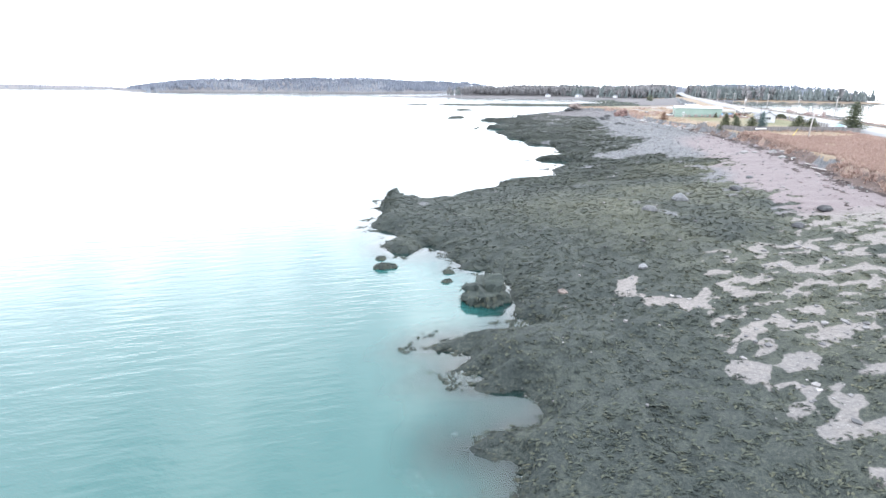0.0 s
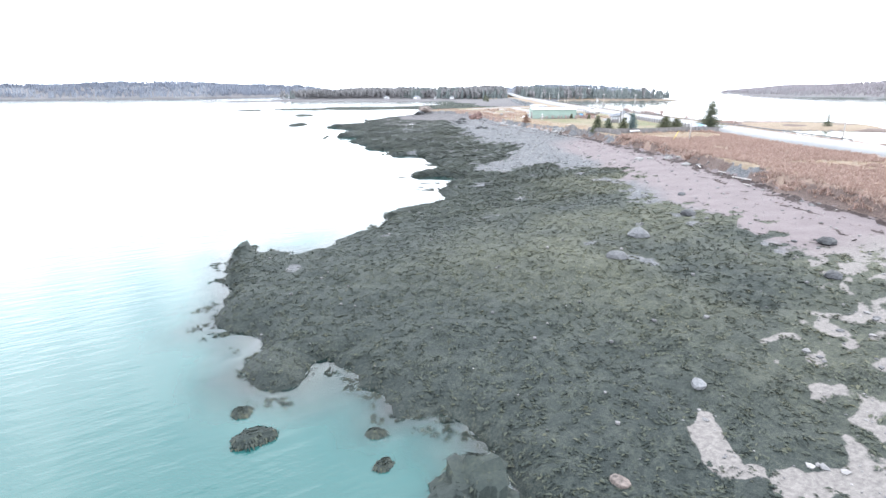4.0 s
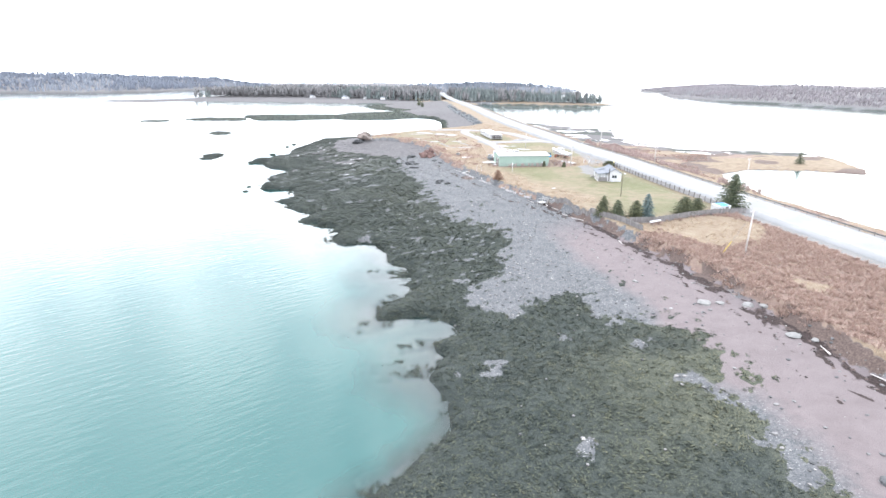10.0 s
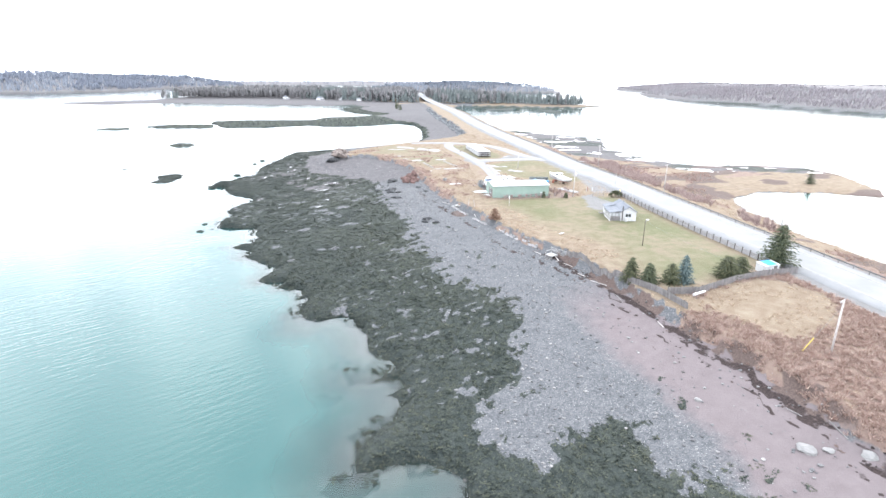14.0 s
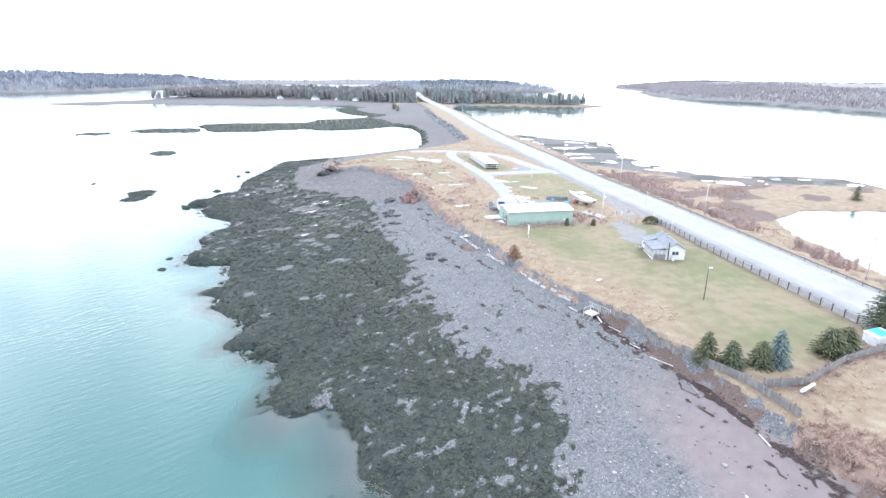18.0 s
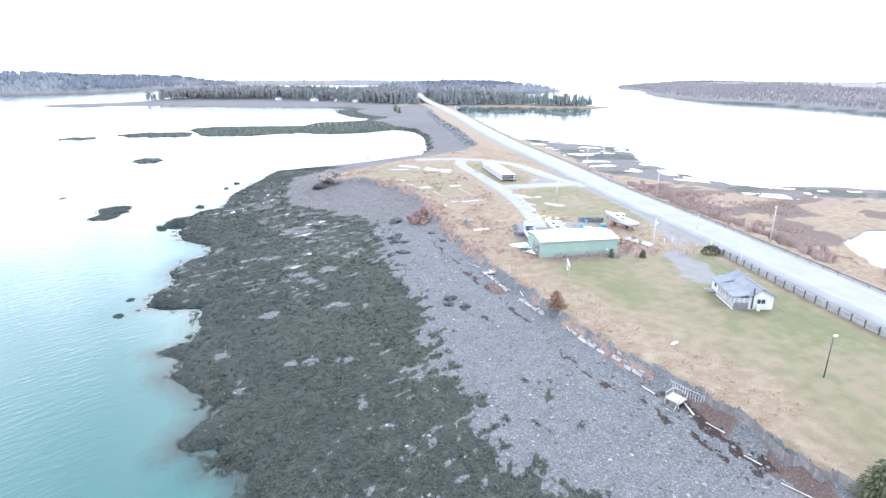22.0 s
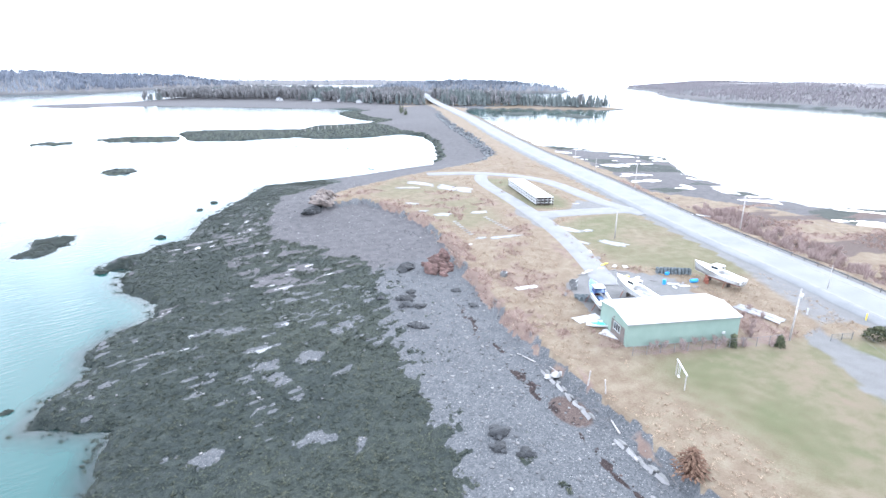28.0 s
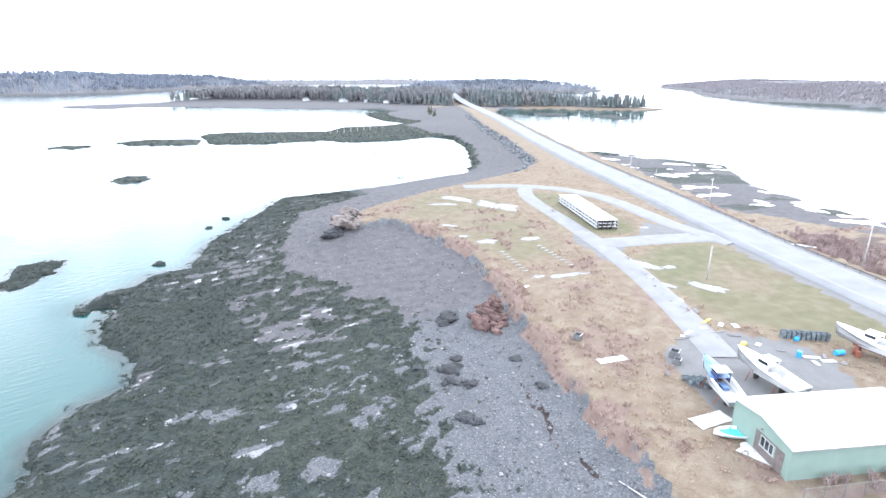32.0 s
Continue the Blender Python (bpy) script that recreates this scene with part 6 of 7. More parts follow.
# ---- rocks ----
def build_outcrop(name, at, turn, chunks, mat, label, seed, sub=2):
    o = base(name, pose(*at, 0, 0, turn), label, "rocks")
    for k, (x, y, z, sx, sy, sz, a) in enumerate(chunks):
        p = part("rock", rock_mesh(seed * 31 + k, (sx, sy, sz), 0.45, sub), mat, o)
        p.matrix_basis = pose(x, y, z, 8 * math.sin(k), 10 * math.cos(2 * k), a)
    return o


slabs = [(-2.2 + 0.75 * k, 0.9 * math.sin(k * 1.7) + 0.35 * k, 0.35 + 0.12 * k, 0.42, 1.5 + 0.5 * math.sin(k * 2.6), 0.85 + 0.4 * math.cos(k * 1.9), 8 + 9 * math.sin(k * 3.1)) for k in range(8)]
slabs += [(-1.6 + 1.0 * k, -2.3 + 0.5 * k + 0.5 * math.sin(k * 2.2), 0.0, 0.45, 0.95, 0.6, 20 * k) for k in range(5)]
slabs = [tuple(1.35 * v for v in c[:6]) + (c[6],) for c in slabs]
build_outcrop("rock_outcrop", (105.9, 313.6, 6.2), 20, slabs, M_ROCKRED, "split outcrop of red-brown rock at the bank foot", 1, 3)
build_outcrop("rubble_heap", (99.9, 262.2, gz(99.9, 262.2)), 30, [(0, 0, 0.3, 0.9, 0.7, 0.6, 0), (0.9, -0.5, 0.2, 0.7, 0.4, 0.4, 30), (-0.6, 0.9, 0.1, 0.5, 0.8, 0.35, 70), (0.3, -1.3, 0.0, 0.35, 1.1, 0.25, 10)], M_FADED, "bleached tangle of broken concrete at the bank edge", 61)
ledge = [(-6.5 + 1.9 * k, 0.8 * math.sin(k * 2.1), 0.6 + 0.35 * math.sin(k * 1.3), 1.5 + 0.4 * math.sin(k), 2.4 + 0.7 * math.cos(k * 1.7), 1.7 + 0.5 * math.sin(k * 2.7), 25 * math.sin(k * 1.9)) for k in range(8)]
ledge += [(-6 + 2.4 * k, -3.0 + 0.7 * math.sin(k * 3.3), -0.4, 1.2, 1.6, 0.9, 33 * k) for k in range(6)]
for sx, sy, mat, lab, seed in ((0, 0, M_ROCKTAN, "weathered tan and dark ledge at the tip of the point", 2), (-4.5, -5.5, M_ROCKDARK, "dark wet rocks below the point", 5)):
    build_outcrop("rock_outcrop", (98.5 + sx, 391.0 + sy, gz(98.5 + sx, 391.0 + sy) - 0.1), 62, ledge if not sx else [(x, y, z * 0.6, a, b, c * 0.7, d) for x, y, z, a, b, c, d in ledge[1:7]], mat, lab, seed, 3)
build_outcrop("rock_group", (94.5, 386.5, 3.6), 10, [(0, 0, 0.2, 2.4, 4.2, 1.2, 0), (2.5, -2.6, 0.3, 1.6, 2.6, 1.0, 30), (-2.6, 3.0, 0.1, 1.5, 2.6, 0.9, 70)], M_ROCKDARK, "dark wet rocks below the point", 3)
for k, (x, y, s) in enumerate([(92.6, 302.5, 1.5), (91.4, 299.6, 1.2), (93.4, 297.4, 0.9), (89.2, 290.5, 1.0), (90.2, 288.8, 0.7), (99.4, 319.5, 1.6), (100.8, 321.6, 1.2), (103.0, 300.2, 0.8), (102.2, 291.5, 0.7), (94.8, 305.2, 0.8), (88.2, 306.0, 0.7), (86.0, 256, 1.1), (84.4, 253.6, 0.9), (86.6, 251, 0.8)]):
    build_outcrop("rock_group", (x, y, gz(x, y)), 40 * k, [(0, 0, 0.12 * s, s, 1.3 * s, 0.55 * s, 0), (0.9 * s, 0.5 * s, 0.05, 0.6 * s, 0.8 * s, 0.4 * s, 40), (-0.8 * s, 0.6 * s, 0.05, 0.5 * s, 0.7 * s, 0.35 * s, 80)], M_ROCKDARK, "cluster of dark weed-stained boulders on shingle", 10 + k)
for k, (x, y, s, m) in enumerate([(40.4, 84, 1.15, M_ROCKGREY), (33.6, 78.4, 0.95, M_ROCKGREY), (51.5, 88.6, 0.9, M_ROCKDARK), (24.6, 56, 0.5, M_ROCKGREY), (14.8, 50.4, 0.45, M_ROCKTAN), (54, 71, 0.8, M_ROCKDARK), (60, 100, 0.6, M_ROCKGREY), (46, 64, 0.7, M_ROCKDARK)]):
    b = part("boulder", rock_mesh(200 + k, (s, s * 1.2, s * 0.75), 0.3), m)
    b.matrix_basis = pose(x, y, gz(x, y) + 0.15 * s, 0, 0, 50 * k)
    tagged(b, "single rounded grey boulder lying among rockweed", "boulder", "boulders on the weed bed")
for k, (x, y, s) in enumerate([(7.4, 52.6, 2.2), (3.8, 60.3, 0.45), (3.7, 57.2, 0.4), (8.8, 55.6, 0.8), (-3.6, 62.2, 0.9), (-4.4, 65.4, 0.5), (22, 291, 0.7), (24, 300, 0.6), (32, 366, 1.4), (46, 395, 1.2), (60, 430, 1.0), (66, 441, 1.1)]):
    bm = rock_mesh(300 + k, (s, s * 1.25, s * (0.5 if s < 2 else 0.75)), 0.5, 4)
    bm.normal_update()
    rng = random.Random(k)
    for v in rng.sample(bm.verts[:], min(500, len(bm.verts))):
        side = v.normal.cross(Vector((rng.uniform(-0.4, 0.4), rng.uniform(-0.4, 0.4), 1))).normalized() * rng.uniform(0.05, 0.12)
        p = v.co + v.normal * 0.03
        tip = p + v.normal * 0.10 + Vector((0.25 * v.normal.x, 0.25 * v.normal.y, -rng.uniform(0.2, 0.45)))
        bm.faces.new([bm.verts.new(q) for q in (p - side, p + side, tip)])
    b = part("weedy_rock", bm, M_WEEDCLUMP)
    b.matrix_basis = pose(x, y, max(gz(x, y), 0) + 0.1 * s, 0, 0, 70 * k)
    tagged(b, "rock draped in dark rockweed at the water's edge", "rock", "weed-covered rocks at the waterline")


# ---- small things in the yard and on the field ----
def lay(name, bm, mat, x, y, turn, label, category, up=0.0, group=""):
    o = part(name, bm, mat)
    o.matrix_basis = pose(x, y, gz(x, y) + up, 0, 0, turn)
    return tagged(o, label, category, group)


def build_swing():
    s = base("swing_frame", pose(112.9, 250.6, gz(113, 250.6), 0, 0, 56), "white wooden swing frame on the lawn", "swing")
    for x in (-2.1, 2.1):
        part("post", box((0.12, 0.12, 2.5), (x, 0, 1.2), 0.02), M_POLE, s)
    part("beam", box((4.7, 0.18, 0.18), (0, 0, 2.5), 0.02), M_WHITE, s)
    for x in (0.6, 1.2):
        part("rope", rod((x, 0, 0.5), (x, 0, 2.45), 0.035, seg=5), M_WHITE, s)
    part("seat", box((0.75, 0.25, 0.06), (0.9, 0, 0.5), 0.01), M_WHITE, s)


build_swing()
for x, y, a in ((100.8, 256.2, 6), (101.3, 253.2, -8)):
    p = base("leaning_post", pose(x, y, gz(x, y), 0, a, 0), "bare grey post leaning in the grass", "post")
    part("shaft", rod((0, 0, -0.3), (0, 0, 2.3), 0.09, 0.07, 8), M_POLE, p)
    part("cap", box((0.2, 0.2, 0.05), (0, 0, 2.3), 0.01), M_POLE, p)


def build_deck():
    d = base("shore_steps", pose(95.6, 206.2, gz(97, 206) - 0.1, 0, 0, 10), "white-railed wooden landing at the top of the bank", "steps")
    part("platform", box((2.2, 2.2, 0.12), (0, 0, 0.35), 0.02), M_FADED, d)
    for x, y in ((-1, -1), (1, -1), (-1, 1), (1, 1)):
        part("leg", box((0.12, 0.12, 2.0), (x, y, 0.0), 0.01), M_FADED, d)
    part("rail", box((0.08, 2.2, 0.08), (1.02, 0, 1.25), 0.01), M_FADED, d)
    part("rail", box((2.2, 0.08, 0.08), (0, 1.02, 1.25), 0.01), M_FADED, d)
    for k in range(4):
        part("tread", box((0.3, 1.1, 0.06), (-1.3 - 0.28 * k, -0.3, 0.2 - 0.22 * k), 0.01), M_WOODGREY, d)
    part("stringer", rod((-1.1, -0.9, 0.3), (-2.4, -0.9, -0.8), 0.07, seg=4), M_FADED, d)
    f = base("picket_rail", pose(0, 0, 0), "broken white picket rail along the bank top", "fence")
    for k in range(14):
        x, y = 97.4 + 0.02 * k, 208.8 - 0.42 * k
        part("picket", box((0.05, 0.14, 1.1), (x, y, gz(x, y) + 0.45), 0.01, (3 * math.sin(k * 2.3), 0, 0)), M_FADED, f)
    part("rail", rod((97.4, 208.8, gz(97.4, 208.8) + 0.8), (97.7, 203.4, gz(97.7, 203.4) + 0.8), 0.05, seg=4), M_FADED, f)


build_deck()


def build_tarp_shed():
    s = base("garden_shed", pose(127.6, 173.2, gz(127.6, 173.2) - 0.05, 0, 0, -8), "small white shed with blue tarpaulin over its roof", "shed")
    for x, y, w, d in ((0, -1.15, 4.0, 0.08), (0, 1.15, 4.0, 0.08), (-1.96, 0, 0.08, 2.2), (1.96, 0, 0.08, 2.2)):
        part("wall", box((w, d, 1.7), (x, y, 0.85), 0), M_WHITE, s)
    part("roof", box((4.2, 2.6, 0.08), (0, 0, 1.78), 0.02, (6, 0, 0)), M_WHITE, s)
    part("tarpaulin", box((2.6, 2.3, 0.06), (0.2, 0.05, 1.86), 0.02, (6, 0, 0)), M_BLUE, s, "bright blue tarpaulin")
    part("door", box((0.9, 0.06, 1.5), (0.9, -1.2, 0.78), 0.01), M_WOODGREY, s)


build_tarp_shed()


def build_bench():
    b = base("trestle_boat_cover", pose(101.6, 169.6, gz(101.6, 169.6), 0, 0, 4), "long white bundle on wooden trestles by the fence", "trestle")
    part("bundle", rod((-1.7, 0, 0.85), (1.7, 0, 0.85), 0.26, 0.2, 10), M_WHITE, b)
    for x in (-1.1, 1.1):
        for k in (-1, 1):
            part("leg", rod((x, 0.35 * k, 0), (x, 0, 0.75), 0.05, seg=5), M_WOODGREY, b)


build_bench()


def build_drum(x, y, mat, label, lying=0):
    d = base("drum", pose(x, y, gz(x, y), 0, 0, lying), label, "drum")
    if lying:
        part("body", rod((-0.75, 0, 0.42), (0.75, 0, 0.42), 0.42, seg=14), mat, d, smooth=False)
        for k in (-0.4, 0.4):
            part("hoop", rod((k - 0.04, 0, 0.42), (k + 0.04, 0, 0.42), 0.45, seg=14), mat, d)
    else:
        part("body", rod((0, 0, 0), (0, 0, 1.0), 0.38, seg=14), mat, d)
        for k in (0.33, 0.67):
            part("hoop", rod((0, 0, k - 0.03), (0, 0, k + 0.03), 0.41, seg=14), mat, d)


build_drum(148.2, 277.0, M_BLUE, "bright blue plastic drum lying on dry grass", -15)
build_drum(150.2, 275.4, M_RUST, "rusty red steel drum standing beside a boat")
build_drum(151.0, 276.2, M_RUST, "rusty red steel drum standing beside a boat")
build_drum(141.8, 279.2, M_BLUE, "bright blue drum standing on the apron")


def build_tub(x, y, s, label):
    t = base("fish_tub", pose(x, y, gz(x, y), 0, 0, 30), label, "tub")
    for dx, dy, w, d in ((0, -s / 2, s, 0.08), (0, s / 2, s, 0.08), (-s / 2, 0, 0.08, s), (s / 2, 0, 0.08, s)):
        part("side", box((w, d, s * 0.85), (dx, dy, s * 0.45), 0.02), M_GALV, t)
    part("floor", box((s, s, 0.08), (0, 0, 0.08)), M_POSTDARK, t)
    part("rim", box((s + 0.14, 0.1, 0.1), (0, -s / 2, s * 0.88), 0.02), M_WHITE, t)


build_tub(114.0, 298.4, 1.15, "square pale grey fish tub open on dry grass")
build_tub(124.2, 287.4, 1.3, "square pale grey fish tub at the drive's edge")
build_tub(122.9, 285.6, 1.0, "square pale grey fish tub at the drive's edge")
for x, y, w, d, a, lab in [(114.6, 290.6, 4.8, 1.5, -8, "long white fibreglass panel lying on dry grass"), (115.4, 265.6, 2.5, 5.4, 22, "white fibreglass deck lid lying beside the shed"), (117.6, 269.0, 2.1, 4.6, 28, "white fibreglass deck lid lying beside the shed"), (115.6, 273.2, 5.2, 2.3, -3, "white fibreglass deck lid lying beside the shed"),
                          (134, 291.0, 10.0, 0.35, -6, "long grey timber along the apron's edge"), (133, 292.6, 2.2, 0.6, 14, "white planks beside the apron"), (136.4, 292.8, 1.8, 0.7, -20, "white planks beside the apron"), (131.0, 292.0, 0.8, 0.7, 40, "white scrap panel on dry grass"), (145.6, 277.6, 1.6, 0.5, 35, "grey planks stacked on the apron"), (142.2, 276.8, 1.4, 0.6, 70, "white scrap panel on the apron"), (141.2, 281.6, 1.3, 0.5, -50, "grey planks stacked on the apron"), (139.2, 288.6, 2.0, 0.8, -35, "grey planks stacked on the apron"), (136.2, 289.2, 1.4, 0.5, 15, "grey planks stacked on the apron"), (121.6, 279.0, 3.2, 0.3, -50, "grey timber under a boat's bilge"), (119.4, 284.0, 1.8, 0.5, 40, "grey planks in dry grass"), (146.2, 275.0, 1.2, 0.9, 10, "grey planks stacked on the apron"), (143.0, 303.4, 1.6, 0.5, 60, "white scrap panel on dry grass"), (141.4, 298.6, 2.2, 0.9, 60, "grey pallet on dry grass"), (119, 322, 1.2, 0.7, 20, "white scrap panel on dry grass"), (140.6, 292.4, 1.6, 0.8, 30, "white scrap panel on dry grass"), (142.5, 291.0, 1.5, 1.0, 60, "white scrap panel on dry grass"),
                          (139.8, 284.6, 1.2, 0.8, 20, "white scrap panel on the apron"), (143.4, 278.2, 2.4, 0.7, -30, "white and grey planks stacked on the apron"), (144.6, 276.4, 2.2, 0.8, -25, "white and grey planks stacked on the apron"),
                          (192, 378, 3.4, 3.0, 20, "white pallet-like panel on the verge"), (187.6, 366, 2.0, 0.7, 40, "grey timber on the verge"), (189.6, 363.6, 2.2, 0.7, 50, "grey timber on the verge"),
                          (201, 317, 5.5, 1.2, -60, "long white panel lying beside the road"), (145.4, 260.4, 3.0, 8.4, 6, "crumpled pale grey boat cover by the fence"), (106.5, 216, 1.6, 0.5, 10, "white board lying on the lawn")]:
    bm = bmesh.new()
    bmesh.ops.create_grid(bm, x_segments=8, y_segments=8, size=0.5)
    off = x * 0.37 + y
    for v in bm.verts:
        v.co = Vector((v.co.x * w * (1 + 0.12 * noise.noise((v.co.y * 3, off, 0))), v.co.y * d * (1 + 0.12 * noise.noise((v.co.x * 3, off, 5))), 0.08 + (0.5 if "cover" in lab else 0.10) * abs(noise.noise((v.co.x * 2, v.co.y * 2, off)))))
    bmesh.ops.solidify(bm, geom=bm.faces[:], thickness=0.06)
    lay("scrap_panel", bm, M_WHITE if "white" in lab else M_GALV if "cover" in lab else M_WOODGREY, x, y, a, lab, "panel", 0.02)
for x, y in ((138.6, 294.2), (140.0, 294.6)):
    lay("yellow_float", box((1.2, 0.45, 0.3), (0, 0, 0.15), 0.08), M_YELLOW, x, y, 10, "yellow plastic float lying on dry grass", "float")
lay("blue_tote", box((1.0, 0.7, 0.55), (0, 0, 0.28), 0.06), M_BLUE, 147.0, 283.0, 20, "bright blue plastic tote beside the traps", "tote")
lay("yellow_tote", box((1.0, 0.7, 0.5), (0, 0, 0.25), 0.06), M_YELLOW, 137.6, 285.6, 10, "yellow plastic tote on the apron", "tote")


def build_trap(x, y, z, a, label="wire lobster trap with rounded top"):
    t = base("lobster_trap", pose(x, y, z, 0, 0, a), label, "lobster trap", "stacked lobster traps")
    part("floor", box((1.1, 0.55, 0.05), (0, 0, 0.03)), M_TRAP, t)
    for k in range(5):
        part("hoop", box((0.04, 0.55, 0.42), (-0.5 + 0.25 * k, 0, 0.22), 0.01), M_TRAP, t)
    for s in (-1, 1):
        part("side", box((1.06, 0.03, 0.36), (0, 0.26 * s, 0.2)), M_TRAP, t)
    return t


trap = build_trap(146.0, 284.8, gz(146, 284.8), 60)
rng = random.Random(11)
for k in range(30):
    x, y = 146.0 + (k % 10) * 0.62, 284.8 - (k % 10) * 0.42
    if k:
        copy_thing(trap, pose(x, y, gz(x, y) + 0.44 * (k // 10), 0, 0, 60 + rng.uniform(-5, 5)))
for k in range(16):
    x, y = 120.2 + (k % 4) * 0.7 + rng.uniform(-0.2, 0.2), 281.5 - (k // 4 % 2) * 1.2 - (k % 4) * 0.5
    copy_thing(trap, pose(x, y, gz(x, y) + 0.44 * (k // 8), 0, 0, rng.uniform(0, 180)))
for n, ((ax, ay), (bx, by), cnt) in enumerate([((126.2, 344), (123.8, 330), 8), ((137.2, 344.4), (135.8, 329), 9)]):
    for k in range(cnt):
        s = k / (cnt - 1)
        x, y = ax + (bx - ax) * s, ay + (by - ay) * s
        lay("mooring_block", box((1.3, 0.32, 0.24), (0, 0, 0.10), 0.04), M_FADED, x, y, -6, "pale concrete mooring block in a row on grass", "mooring block", 0.0, "rows of mooring blocks")
for x, y, mat in ((151.3, 257.2, M_WHITE), (152.0, 257.6, M_RUST), (153.3, 256.4, M_WHITE), (161, 250.4, M_YELLOW)):
    b = base("bollard", pose(x, y, gz(x, y)), "short post guarding the drive entrance", "bollard")
    part("shaft", rod((0, 0, -0.2), (0, 0, 1.25), 0.13, seg=10), mat, b)
    part("cap", rod((0, 0, 1.25), (0, 0, 1.32), 0.15, 0.08, 10), mat, b)


def build_gate():
    g = base("metal_gate", pose(148.2, 247.8, gz(148, 247.8), 0, 0, -18), "short grey metal gate beside the drive", "gate")
    for x in (-2, 0, 2):
        part("post", rod((x, 0, -0.2), (x, 0, 1.25), 0.06, seg=8), M_GALV, g)
    for z in (0.25, 0.5, 0.75, 1.0, 1.2):
        part("bar", rod((-2, 0, z), (2, 0, z), 0.03, seg=6), M_GALV, g)


build_gate()
for k, (x, y, a) in enumerate([(139, 619, 30), (171, 593, 80), (154, 497, 10)]):
    b = base("moored_dinghy", pose(x, y, -0.15, 0, 0, a), "small white dinghy afloat on still water", "dinghy", "moored dinghies")
    bm = box((1.7, 5.0, 0.7), (0, 0, 0.35), 0.2, taper=1.15)
    part("hull", bm, M_GELCOAT, b)
    part("cuddy", box((1.1, 1.4, 0.8), (0, 0.8, 1.0), 0.1), M_WHITE, b)
for k in range(9):
    x, y = 167 + 7 * k, 711 + 3.2 * k
    p = base("mooring_pile", pose(x, y, gz(x, y)), "pale mooring pile standing on the weedy bar", "pile", "piles on the bar")
    part("shaft", rod((0, 0, -0.5), (0, 0, 3.6), 0.28, 0.22, 8), M_POLE, p)
    part("cap", rod((0, 0, 3.6), (0, 0, 3.75), 0.3, 0.1, 8), M_WHITE, p)


def build_seawall():
    """A low rubble edge along the top of the bank."""
    w = base("seawall", pose(0, 0, 0), "leaning bleached boards and pale rubble edging the bank", "seawall")
    rng = random.Random(21)
    for run in ([(99.6, 264), (97.8, 251.5)], [(97.5, 246), (97.3, 238)], [(96.9, 229), (96.7, 222)], [(96.7, 218.5), (96.6, 213)]):
        for x, y, a in along(run, 2.3):
            bd = part("board", box((2.0, 0.08, 0.42 + 0.2 * rng.random()), (0, 0, 0), 0.02), M_FENCE, w, "bleached retaining board")
            bd.matrix_basis = pose(x - 0.5, y, gz(x - 0.5, y) + 0.15, 38 + rng.uniform(-12, 12), rng.uniform(-6, 6), a + 180 + rng.uniform(-8, 8))
        for x, y, a in along(run, 1.7):
            st = part("stone", rock_mesh(rng.randint(0, 9999), (rng.uniform(0.5, 0.8), rng.uniform(0.22, 0.36), 0.28), 0.45, 2), M_CONCRETE, w)
            st.matrix_basis = pose(x + rng.uniform(-0.3, 0.3), y, gz(x, y) + 0.06, rng.uniform(-10, 10), rng.uniform(-10, 10), a + rng.uniform(-15, 15))


build_seawall()
rng = random.Random(31)
for x, y, a in along([(72, 98), (82, 128), (88, 152), (92, 176), (95, 195), (95.6, 215), (97, 240), (101, 272)], 6.5):
    if rng.random() < 0.8:
        q = rng.uniform(1.6, 4.5)
        px, py = x + rng.uniform(-1.5, 1.2), y + rng.uniform(-2, 2)
        bm = rod((-q / 2, 0, 0.1), (q / 2, 0.12 * rng.uniform(-1, 1), 0.14), rng.uniform(0.07, 0.14), 0.06, 7)
        lay("driftwood_log", bm, M_POLE if rng.random() < 0.6 else M_WOODGREY, px, py, a + rng.uniform(-25, 25), "bleached driftwood log lying along the wrack line", "driftwood", 0.0, "driftwood along the bank")
for k, (x, y, q) in enumerate([(78.5, 135.8, 0.9), (80.4, 134.4, 0.55), (83.0, 131.5, 0.8), (84.2, 129.6, 0.6), (79.2, 121.5, 0.8), (80.2, 119.2, 0.5), (76.8, 149.4, 0.45)]):
    b = part("pale_boulder", rock_mesh(400 + k, (q, q * 1.3, q * 0.5), 0.4), M_CONCRETE)
    b.matrix_basis = pose(x, y, gz(x, y) + 0.1 * q, 0, 0, 60 * k)
    tagged(b, "pale blue-grey boulder half sunk in the upper beach", "boulder", "pale boulders on the beach")


# ---- puddles on the field, their mirrored sky painted white ----
def build_puddle(name, x, y, rx, ry, a, mat, label, seed, up=0.07):
    rng = random.Random(seed)
    n = 36
    pts = []
    for k in range(n):
        t = 6.283 * k / n
        q = 1 + 0.6 * noise.noise((1.6 * math.cos(t) + seed * 3.1, 1.6 * math.sin(t), seed)) + 0.4 * noise.noise((4 * math.cos(t), 4 * math.sin(t), seed + 9))
        pts.append((rx * q * math.cos(t), ry * q * math.sin(t)))
    z = max(gz(x + px * 0.6, y + py * 0.6) for px, py in [(0, 0), (rx, 0), (-rx, 0), (0, ry), (0, -ry)])
    verts = [(px, py, -0.05) for px, py in pts] + [(px * 0.96, py * 0.96, up) for px, py in pts]
    faces = [tuple(range(n, 2 * n))] + [(k, (k + 1) % n, n + (k + 1) % n, n + k) for k in range(n)]
    ob = mesh_object(name, verts, faces, mat)
    ob.matrix_basis = pose(x, y, z, 0, 0, a)
    return tagged(ob, label, name.replace("_", " "), kind="structure")


